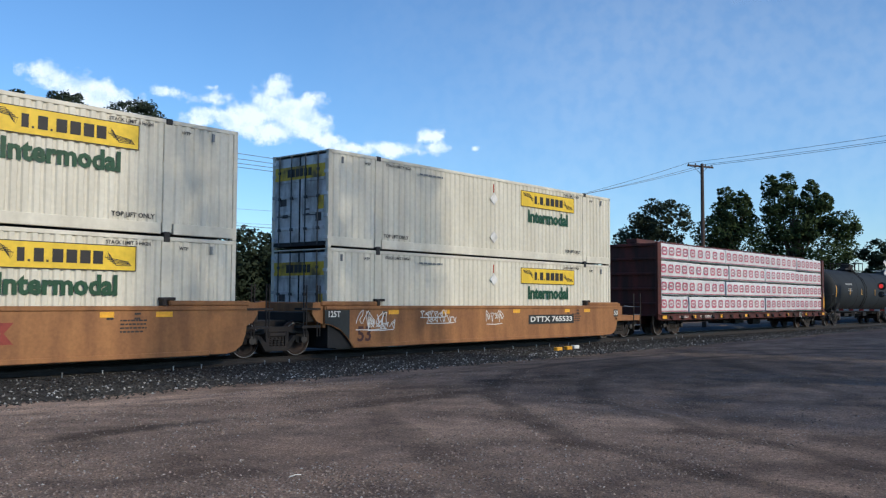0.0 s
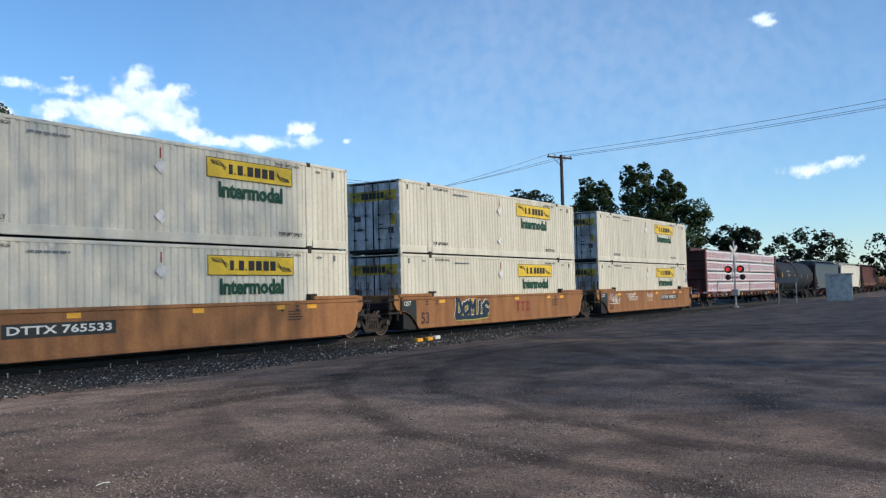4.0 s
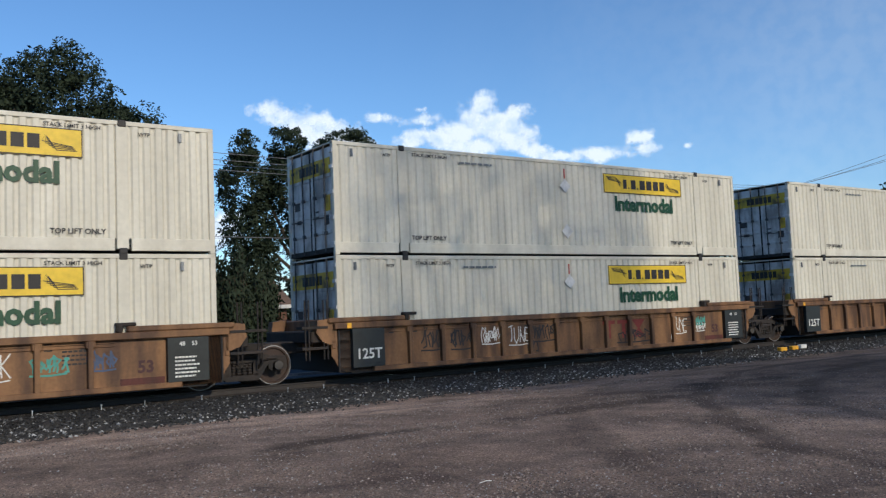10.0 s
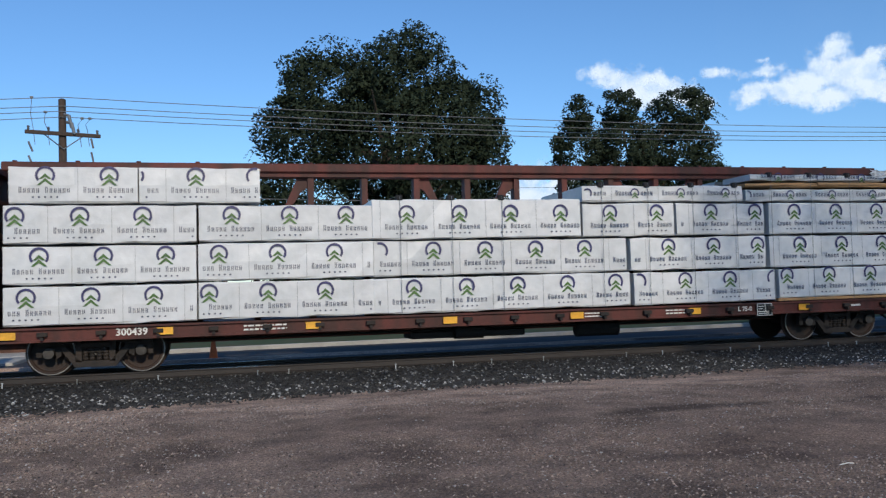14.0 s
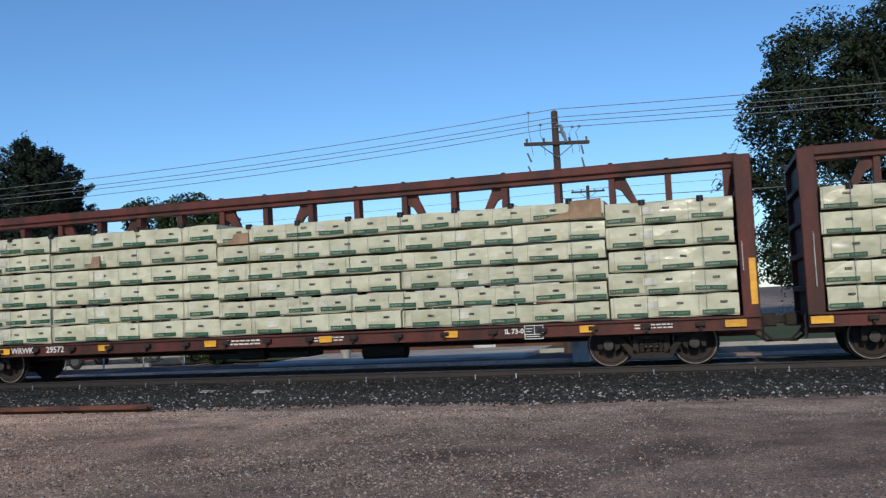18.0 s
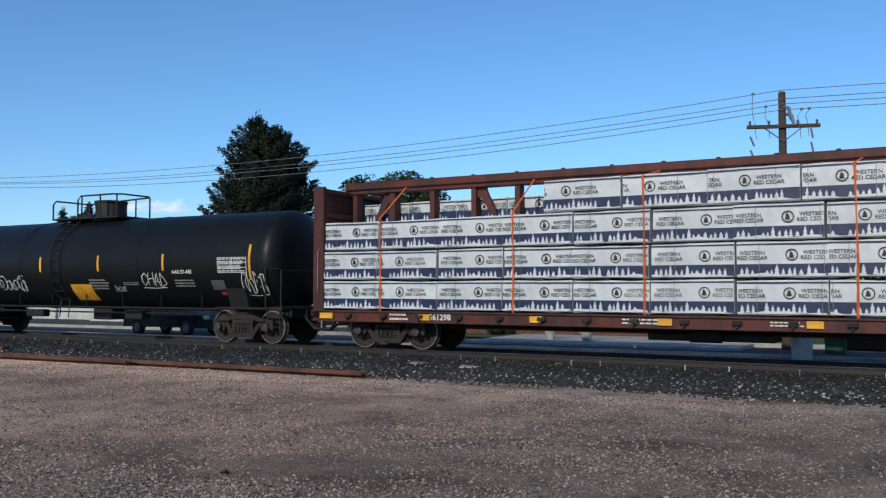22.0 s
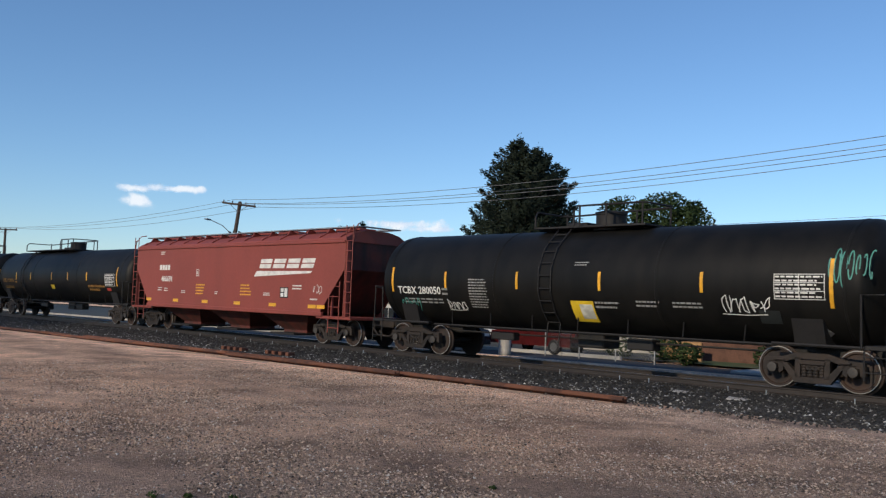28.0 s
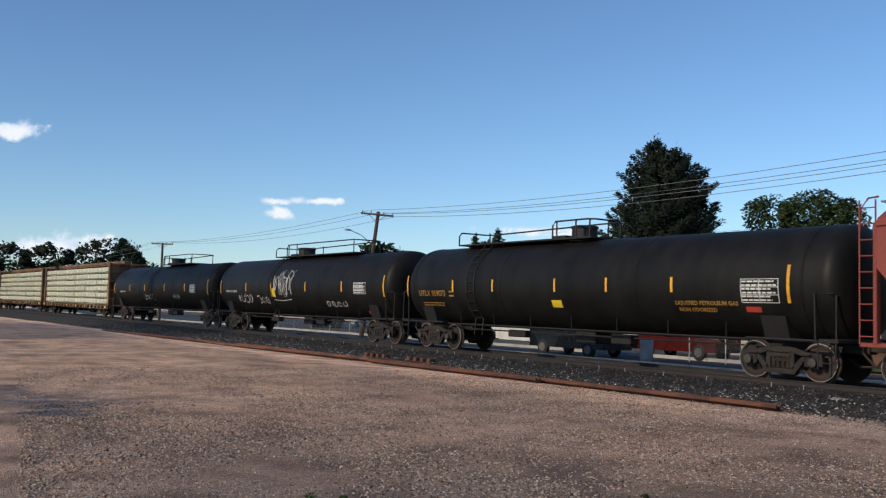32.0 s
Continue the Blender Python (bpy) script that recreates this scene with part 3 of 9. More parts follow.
def make_container():
    c = thing("shipping_container", "white corrugated steel shipping container with yellow panel and green lettering", "container", "double-stacked containers")
    W = M["white_steel"]
    for y, turn in ((-CW, 0), (CW, 180)):
        for x0, x1 in ((-CL + 0.12, -6.145), (-5.895, 5.895), (6.145, CL - 0.12)):
            part("side_panel", corrugated(x0, x1, 0.33, CH - 0.10, -CW + 0.012), W, c, at=pose(0, 0, 0, 0, 0, turn))
        yy = y
        s = 1 if y > 0 else -1
        part("top_rail", Solid().box(-CL, CL, min(yy, yy - s * 0.07), max(yy, yy - s * 0.07), CH - 0.10, CH, 0.01), W, c)
        part("bottom_rail", Solid().box(-CL + 0.1, -6.2, min(yy, yy - s * 0.09), max(yy, yy - s * 0.09), 0.06, 0.33, 0.012).box(-5.85, 5.85, min(yy, yy - s * 0.09), max(yy, yy - s * 0.09), 0.06, 0.33, 0.012).box(6.2, CL - 0.1, min(yy, yy - s * 0.09), max(yy, yy - s * 0.09), 0.06, 0.33, 0.012), W, c)
        for x in (-6.02, 6.02):
            part("lift_post", Solid().box(x - 0.13, x + 0.13, min(yy, yy - s * 0.12), max(yy, yy - s * 0.12), 0.1, CH - 0.1, 0.012), W, c)
            for z0, z1 in ((CH - 0.13, CH + 0.02), (0.0, 0.12)):
                part("lift_casting", Solid().box(x - 0.09, x + 0.09, min(yy + s * 0.02, yy - s * 0.12), max(yy + s * 0.02, yy - s * 0.12), z0, z1, 0.015), M["ink"], c, "black steel lifting casting")
        for x in (-CL, CL):
            part("corner_post", Solid().box(min(x, x - math.copysign(0.13, x)), max(x, x - math.copysign(0.13, x)), min(yy, yy - s * 0.13), max(yy, yy - s * 0.13), 0.0, CH, 0.012), W, c)
    part("roof", Solid().box(-CL, CL, -CW + 0.05, CW - 0.05, CH - 0.05, CH - 0.015), W, c)
    part("floor_frame", Solid().box(-CL, CL, -CW + 0.09, CW - 0.09, 0.08, 0.20), M["under_black"], c)
    front = corrugated(-CW + 0.12, CW - 0.12, 0.15, CH - 0.1, -CL + 0.02)
    part("front_wall", front, W, c, at=pose(0, 0, 0, 0, 0, 90))
    # the door end looks back along the train
    for y0, y1 in ((-CW + 0.11, -0.02), (0.02, CW - 0.11)):
        d = part("door", Solid().box(-CL + 0.02, -CL + 0.07, y0, y1, 0.16, CH - 0.12, 0.012), M["door_grey"], c, "weathered blue-grey steel cargo door")
        part("door_seal", Solid().box(-CL + 0.012, -CL + 0.03, y0 - 0.015, y0 + 0.012, 0.15, CH - 0.11).box(-CL + 0.012, -CL + 0.03, y1 - 0.012, y1 + 0.015, 0.15, CH - 0.11), M["dark_gap"], d)
        for z in (0.62, 1.10, 1.58, 2.06):
            part("door_rib", Solid().box(-CL, -CL + 0.03, y0 + 0.06, y1 - 0.06, z - 0.05, z + 0.05, 0.012), M["door_grey"], d)
        w = y1 - y0
        for k in (0.28, 0.76):
            y = y0 + k * w
            part("lock_rod", Solid().tube([(-CL - 0.035, y, 0.1), (-CL - 0.035, y, CH - 0.06)], 0.02, 8).box(-CL - 0.05, -CL + 0.02, y - 0.05, y + 0.05, 0.55, 0.63).box(-CL - 0.05, -CL + 0.02, y - 0.05, y + 0.05, 1.5, 1.58).box(-CL - 0.05, -CL + 0.02, y - 0.05, y + 0.05, 2.3, 2.38), M["rod_grimy"], d)
        part("door_handle", Solid().tube([(-CL - 0.05, y0 + 0.28 * w, 0.98), (-CL - 0.06, y0 + 0.76 * w + 0.05, 1.0)], 0.02), M["rod_grimy"], d)
        for z in (0.3, 0.95, 1.6, 2.25, 2.65):
            e = y0 if y0 < -0.5 else y1
            part("hinge", Solid().box(-CL - 0.02, -CL + 0.03, e - 0.09, e + 0.09, z - 0.05, z + 0.05, 0.01), M["door_grey"], d)
    part("door_banner", Solid().box(-CL - 0.012, -CL - 0.002, -CW + 0.16, CW - 0.16, 2.10, 2.50), M["yellow_dirty"], c, "grimy yellow banner across the doors")
    s = Solid()
    for k in range(6):
        y = 0.55 - k * 0.19
        s.box(-CL - 0.018, -CL - 0.012, y - 0.15, y, 2.18, 2.42)
    part("banner_bar", s, M["ink"], c)
    part("door_sticker", Solid().box(-CL - 0.01, -CL + 0.015, -CW + 0.22, -CW + 0.46, 1.15, 1.55), M["yellow_dirty"], c, "yellow notice on the door")
    for y0, y1, z0, z1 in ((0.62, 0.92, 1.32, 1.62), (0.55, 0.80, 0.95, 1.12), (-0.98, -0.72, 0.80, 1.10), (-0.45, -0.28, 1.0, 1.2)):
        part("rubbed_patch", Solid().box(-CL + 0.010, -CL + 0.019, y0, y1, z0, z1, 0.003), M["rod_grimy"], c, "dark rubbed patch on the door")
    # markings on both long sides
    for turn in (0, 180):
        y = -CW - 0.001
        g = pose(0, 0, 0, 0, 0, turn)
        p = part("logo_panel", Solid().box(1.52, 5.20, -0.006, 0.012, 2.02, 2.62), M["yellow"], c, "yellow panel with a dark border and block marks", g @ pose(0, y, 0))
        b = Solid()
        for x0, x1, z0, z1 in ((1.52, 5.20, 2.60, 2.62), (1.52, 5.20, 2.02, 2.04), (1.52, 1.54, 2.04, 2.60), (5.18, 5.20, 2.04, 2.60)):
            b.box(x0, x1, -0.010, -0.006, z0, z1)
        for x0, x1 in ((2.40, 2.56), (2.63, 2.68), (2.76, 2.98), (3.04, 3.09), (3.17, 3.42), (3.49, 3.74), (3.81, 4.06), (4.12, 4.36)):
            b.box(x0, x1, -0.010, -0.006, 2.17, 2.47 if x1 - x0 > 0.1 else 2.22)
        for sg in (-1, 1):
            # a hatched ribbon that curls away from the block marks
            zt = 2.53 if sg < 0 else 2.15
            for k in range(5):
                x0, x1, drop = 3.36 + sg * (1.72 - 0.02 * k), 3.36 + sg * (1.32 - 0.07 * k), 0.045 * k
                x2, z2 = 3.36 + sg * (1.16 - 0.015 * k), zt + sg * (0.24 + 0.02 * k)
                for (ax, az), (cx, cz) in (((x0, zt + sg * drop * 0.5), (x1, zt + sg * drop)), ((x1, zt + sg * drop), (x2, z2))):
                    b.add([(ax, -0.010, az - 0.008), (cx, -0.010, cz - 0.008), (cx + 0.012, -0.010, cz + 0.008), (ax + 0.012, -0.010, az + 0.008)], [(0, 1, 2, 3)])
        part("panel_mark", b, M["ink"], p)
        part("lettering", letters("Intermodal", 0.63, M["green_ink"], 0.026), None, c, "green lettering", g @ flat(3.36, 1.66, y - 0.002))
        for x in (-5.22, 5.1):
            part("stencil", letters("TOP LIFT ONLY", 0.16, M["ink"], 0.003), None, c, at=g @ flat(x, 0.46, y - 0.004))
            part("stencil", letters("STACK LIMIT 3 HIGH", 0.125, M["ink"], 0.001), None, c, at=g @ flat(x + (0.1 if x < 0 else -0.1), 2.69, y - 0.004))
        part("stencil", letters("WTP", 0.12, M["ink"], 0.002), None, c, at=g @ flat(-6.5, 2.62, y - 0.002))
        part("stencil", letters("WTP", 0.12, M["ink"], 0.002), None, c, at=g @ flat(6.5, 2.62, y - 0.002))
        n = bars(1.25, 0.13, 1, 5)
        part("serial_bar", n, M["rod_steel"], c, at=g @ pose(-3.5, y - 0.003, 2.58))
        for x in (-7.55, 7.3):
            part("vent", Solid().box(x - 0.035, x + 0.035, -0.03, 0.01, 2.52, 2.72, 0.006), M["rod_steel"], c, at=g @ pose(0, y, 0))
        for z in (2.13, 0.75):
            d = 0.22
            part("placard_holder", Solid().prism([(-0.15 - d, z), (-0.15, z - d), (-0.15 + d, z), (-0.15, z + d)], -0.02, 0.0), M["door_grey"], c, at=g @ pose(0, y, 0))
        part("seal_stripe", Solid().box(-0.17, -0.14, -0.012, 0.03, 2.36, 2.66), M["red_ink"], c, at=g @ pose(0, y, 0))
    return c


CONTAINER = make_container()
FIRST = [CONTAINER]


def container(u, lift):
    ob = FIRST.pop() if FIRST else copy_thing(CONTAINER, pose(0, 0, 0))
    MOVING.append((ob, u, lift))
    return ob


# ---- well cars ----


def well_car(u, smooth, left, right, label, marks, seed):
    """left, right: how far the body reaches past the containers; over one metre it carries an end platform"""
    car = thing("well_car", label, "railway car", "articulated well cars")
    body = M["well_orange"] if smooth else M["well_brown"]
    e = CL
    for sg in (-1, 1):

        def yb(a, b):
            return (min(a * sg, b * sg), max(a * sg, b * sg))
        # side plate with the truck arches cut out of its lower corners
        def arch(x, d):
            return [(x + d * 0.55, 0.20), (x + d * 0.30, 0.48), (x + d * 0.02, 0.72), (x - d * 0.35, 0.86), (x - d * 0.60, 0.90)]
        low = arch(-e + 0.35, 1)[::-1] if smooth else [(-e - 0.25, 0.62), (-e - 0.16, 0.50), (-e, 0.20)]
        high = [(e, 0.20), (e + 0.16, 0.50), (e + 0.25, 0.62)] if not smooth else [(e - 0.35, 0.20), (e - 0.10, 0.26), (e + 0.12, 0.42), (e + 0.22, 0.70), (e + 0.25, 0.90)]
        y0, y1 = yb(1.35 if not smooth else 1.43, 1.47 if smooth else 1.38)
        part("side_plate", Solid().prism(low + high + [(e + 0.25, 1.40), (-e - 0.25, 1.40)], y0, y1), body, car)
        y0, y1 = yb(1.36, 1.50)
        part("top_chord", Solid().box(-e - 0.2, e + 0.2, y0, y1, 1.27 if not smooth else 1.31, 1.42, 0.015), body, car)
        part("bottom_chord", Solid().box(-e + 0.9, e - 0.9, *yb(1.36, 1.50), 0.18, 0.30, 0.015), body, car)
        for x in (-1, 1):
            part("shoulder", Solid().box(min(x * (e + 0.35), x * (e - 2.05)), max(x * (e + 0.35), x * (e - 2.05)), *yb(1.33, 1.47), 1.42, 1.55, 0.03), body, car)
            part("guide_bracket", Solid().box(x * 6.02 - 0.22, x * 6.02 + 0.22, *yb(1.30, 1.42), 1.55, 1.63, 0.02).box(x * 6.02 - 0.20, x * 6.02 - 0.08, *yb(1.30, 1.50), 1.42, 1.60, 0.02), M["truck_steel"], car)
        if not smooth:
            for z in (1.145, 1.215):
                part("side_ridge", Solid().box(-e + 1.0, e - 2.3, *yb(1.37, 1.405), z - 0.013, z + 0.013, 0.005), body, car)
            x = -e + 1.0
            while x < e - 0.8:
                if e - 2.25 < x < e - 1.25:
                    x += 1.03
                    continue
                part("side_rib", Solid().box(x - 0.055, x + 0.055, *yb(1.37, 1.495), 0.28, 1.28, 0.012).box(x - 0.10, x + 0.10, *yb(1.37, 1.485), 1.12, 1.28, 0.02), body, car)
                x += 1.03
        if sg < 0:
            if smooth and left < 1:
                part("end_plate", Solid().prism([(-e - 0.25, 0.92), (-e, 0.88), (-e + 0.37, 0.74), (-e + 0.65, 0.50), (-e + 0.72, 0.42), (-e + 0.72, 1.30), (-e - 0.25, 1.30)], -1.485, -1.472), M["black_plate"], car, "black stencilled plate")
                part("lettering", letters("125T", 0.24, M["white_ink"], 0.004), None, car, at=flat(-e + 0.1, 1.17, -1.487))
            elif not smooth:
                for x in [q for q, reach in ((-e + 0.75, left), (e - 0.75, right)) if reach < 1]:
                    part("end_plate", Solid().box(x - 0.46, x + 0.46, -1.50, -1.385, 0.30, 1.26), M["black_plate"], car, "black stencilled plate")
                if left < 1:
                    part("lettering", letters("125T", 0.36, M["white_ink"], 0.006), None, car, at=flat(-e + 0.75, 0.62, -1.502))
                if right < 1:
                    part("stencil", bars(0.55, 0.5, 6, seed), M["white_ink"], car, at=pose(e - 0.78, -1.501, 0.62))
                    part("stencil", letters("48    53", 0.13, M["white_ink"], 0.002), None, car, at=flat(e - 0.75, 1.12, -1.502))
                part("sill_stripe", Solid().box(e - 2.2, e - 1.25, -1.390, -1.381, 0.30, 0.44), M["beam_brown"], car, "dark red patch of paint")
            part("lettering", letters("53", 0.62 if smooth else 0.36, M["plum_ink"], 0.012), None, car, at=flat(-e + 1.35 if smooth else e - 1.65, 0.56 if smooth else 0.66, -1.474 if smooth else -1.384))
            y = -1.474 if smooth else -1.384
            for x, w in ((-e + 2.6, 0.45), (-3.0, 0.40), (1.0, 0.42), (4.4, 0.35), (e - 2.2, 0.45)) if smooth else ((-e + 0.2, 0.12),):
                part("reflector", plate(w, 0.13), M["reflect_yellow"], car, "yellow reflective tape", pose(x, -1.474 if smooth else -1.504, 1.22 if smooth else 1.345))
            for x in (-e + 1.5, -e + 2.2, e - 2.9, e - 3.6):
                part("stencil", bars(0.18, 0.22, 2, seed + int(x * 7)), M["ink"], car, at=pose(x, y, 1.18))
            part("stencil", bars(0.7, 0.35, 4, seed + 3), M["ink"], car, at=pose(e - 3.0, y, 0.95))
            for kind, x, z, w, h, col in marks:
                if kind == "plain":
                    part("lettering", letters(col, h, M["white_ink"], 0.003), None, car, at=flat(x, z, y - 0.004))
                elif kind == "text":
                    part("mark_plate", plate(w, h), M["black_plate"], car, at=pose(x, y - 0.002, z))
                    me = letters(col, h * 0.8, M["white_ink"], 0.006)
                    me.transform(Matrix.Diagonal((w * 0.92 / max(0.1, max(v.co.x for v in me.vertices) - min(v.co.x for v in me.vertices)), 1, 1, 1)))
                    part("lettering", me, None, car, at=flat(x, z, y - 0.009))
                elif kind == "logo":
                    b = Solid()
                    for k in range(2):
                        b.box(-w / 2 + k * w * 0.34, -w / 2 + k * w * 0.34 + w * 0.28, -0.004, 0, h * 0.3, h / 2)
                        b.box(-w / 2 + k * w * 0.34 + w * 0.10, -w / 2 + k * w * 0.34 + w * 0.18, -0.004, 0, -h / 2, h * 0.3)
                    b.prism([(w * 0.18, -h / 2), (w / 2, -h / 2), (w * 0.36, 0), (w * 0.32, 0)], -0.004, 0)
                    b.prism([(w * 0.32, 0), (w * 0.36, 0), (w / 2, h / 2), (w * 0.18, h / 2)], -0.0045, 0)
                    part("logo_mark", b, M["orange_ink"], car, "faded red block logo", pose(x, y - 0.003, z))
                elif kind == "piece":
                    for k, (th, ink) in enumerate(((0.225, "white_ink"), (0.15, "spray_lime"), (0.170, "blue_ink"))):
                        off = 0.055 if ink == "spray_lime" else 0.0
                        part("graffiti", sprayed(col, w, h, seed, thick=th, d=0.003 + 0.011 * k), M[ink], car, "navy spray-painted letters with a white outline", pose(x + off, y - 0.004, z - off))
                elif kind == "tag":
                    part("graffiti", sprayed(col[0], w, h, seed + int(x * 10), thick=0.026 if col[1] == "white_ink" else 0.04), M[col[1]], car, "spray-painted tag", pose(x, y - 0.004, z))
                else:
                    part("graffiti", scrawl(w, h, max(2, round(w / (h * 0.75))), seed + int(x * 10), thick=0.045 if col == "white_ink" else 0.10), M[col], car, "spray-painted scrawl", pose(x, y - 0.004 if smooth else y - 0.004, z))
    for x in (-1, 1):
        part("well_end", Solid().box(min(x * (e + 0.03), x * (e + 0.08)), max(x * (e + 0.03), x * (e + 0.08)), -1.42, 1.42, 0.22, 1.50, 0.01).box(min(x * (e - 0.9), x * (e + 0.03)), max(x * (e - 0.9), x * (e + 0.03)), -1.38, -1.33, 0.20, 1.38), M["under_black"], car, "black inner end wall")
        for y0, y1 in ((-1.47, -1.38), (1.38, 1.47)) if (left if x < 0 else right) > 1 and not smooth else ():
            part("end_arm", Solid().prism([(x * (e - 0.02), 0.18), (x * (e + 0.10), 0.36), (x * (e + 0.24), 0.50), (x * (e + 0.42), 0.62), (x * (e + 0.68), 0.70), (x * (e + 1.22), 0.76), (x * (e + 1.62), 0.77), (x * (e + 1.62), 1.41), (x * (e - 0.02), 1.41)], y0, y1).box(min(x * (e + 1.40), x * (e + 1.64)), max(x * (e + 1.40), x * (e + 1.64)), *((y0 - 0.03, y1) if y0 < 0 else (y0, y1 + 0.03)), 0.77, 1.41, 0.015).box(min(x * e, x * (e + 1.62)), max(x * e, x * (e + 1.62)), *((y0 - 0.03, y1) if y0 < 0 else (y0, y1 + 0.03)), 1.28, 1.42, 0.015), body, car, "heavy side arm curved over the truck")
            part("end_shoulder", Solid().box(min(x * (e + 0.30), x * (e + 1.46)), max(x * (e + 0.30), x * (e + 1.46)), *((-1.45, -1.30) if y0 < 0 else (1.30, 1.45)), 1.42, 1.51, 0.02), body, car)
        if (left if x < 0 else right) > 1 and not smooth:
            part("notice_plate", plate(0.32, 0.16), M["wrap_white"], car, "small white notice plate", pose(x * (e + 0.95), -1.472, 0.98))
            part("notice_plate", plate(0.16, 0.22), M["wrap_white"], car, "small white notice plate", pose(x * (e + 0.22), -1.472, 0.84))
            part("reflector", plate(0.95, 0.11), M["reflect_yellow"], car, "yellow reflective tape", pose(x * (e + 1.1), -1.503, 1.355))
            continue
        part("end_hood", Solid().prism([(x * (e + 0.10), 1.55), (x * (e + 0.62), 1.50), (x * (e + 0.66), 1.20), (x * (e + 0.50), 0.98), (x * (e + 0.28), 0.90), (x * (e + 0.10), 0.92)], -1.40, -1.15), body, car, "heavy curved end gusset")
        part("end_hood", Solid().prism([(x * (e + 0.10), 1.55), (x * (e + 0.62), 1.50), (x * (e + 0.66), 1.20), (x * (e + 0.50), 0.98), (x * (e + 0.28), 0.90), (x * (e + 0.10), 0.92)], 1.15, 1.40), body, car)
    part("well_floor", Solid().box(-e + 0.3, e - 0.3, -1.36, 1.36, 0.16, 0.205), M["under_black"], car)
    for x0, d, reach in ((-e, -1, left), (e, 1, right)):
        x1 = x0 + d * reach
        part("end_sill", Solid().box(min(x0 - d * 0.1, x1), max(x0 - d * 0.1, x1), -0.45, 0.45, 0.74, 1.12, 0.03), body, car)
        part("bulkhead", Solid().box(min(x0 + d * 0.12, x0 + d * 0.25), max(x0 + d * 0.12, x0 + d * 0.25), -1.40, 1.40, 0.78, 1.52, 0.03), body, car)
        if reach > 1:
            part("platform", Solid().box(min(x0, x1), max(x0, x1), -1.45, 1.45, 0.86, 0.99, 0.02).box(min(x0, x1), max(x0, x1), -1.47, -1.40, 0.76, 0.995, 0.015).box(min(x0, x0 + d * 1.0), max(x0, x0 + d * 1.0), -1.30, 1.30, 0.99, 1.40, 0.02), body, car)
            for x in (x1 - d * 0.03, x1 - d * 0.63):
                for y in (-1.48, 1.48):
                    part("handrail", Solid().tube([(x, y, 0.30), (x, y, 1.93)], 0.028, 8), M["truck_steel"] if smooth else body, car, "upright steel grab post")
            part("end_railing", Solid().tube([(x1 - d * 0.63, -1.48, 1.36), (x1 - d * 1.45, -1.46, 1.40)], 0.018, 6).tube([(x1 - d * 0.03, -1.48, 1.02), (x1 - d * 0.63, -1.48, 1.02)], 0.016, 6).tube([(x1 - d * 0.03, -1.48, 1.36), (x1 - d * 0.03, 1.48, 1.36)], 0.018, 6), M["rod_steel"], car)
            part("step", Solid().tube([(x1 - d * 0.03, -1.48, 0.32), (x1 - d * 0.63, -1.48, 0.32)], 0.018).tube([(x1 - d * 0.03, -1.48, 0.56), (x1 - d * 0.63, -1.48, 0.56)], 0.018), M["rod_steel"], car)
            part("brake_stand", Solid().box(x1 - 0.06 - d * 0.3, x1 + 0.06 - d * 0.3, 0.35, 0.5, 1.1, 1.75).lathe([(-0.02, 0.28), (0.02, 0.28)], axis="x", seg=14, at=(x1 - d * 0.38, 0.42, 1.65)), M["truck_steel"], car)
            coupler(car, x1 + d * 0.35, d)
        else:
            part("articulation", Solid().box(min(x0, x0 + d * 1.7), max(x0, x0 + d * 1.7), -0.35, 0.35, 0.70, 1.0, 0.03).box(x0 + d * 0.5 - 0.25, x0 + d * 0.5 + 0.25, -1.3, 1.3, 0.95, 1.25, 0.03), M["truck_steel"], car)
            for x in (x0 + d * 0.45, x0 + d * 0.95):
                part("grab_iron", Solid().tube([(x, -1.38, 0.55), (x, -1.38, 2.0), (x + 0.1, -1.38, 2.0), (x + 0.1, -1.38, 0.55)], 0.02), M["truck_steel"], car)
            for z in (0.80, 1.30):
                part("crossover_step", Solid().box(x0 + d * 0.3 - 0.05, x0 + d * 1.1 + 0.05, -1.42, -1.1, z, z + 0.06), M["truck_steel"], car)
    MOVING.append((car, u, 0.0))
    return car


# ---- centre-beam lumber cars ----


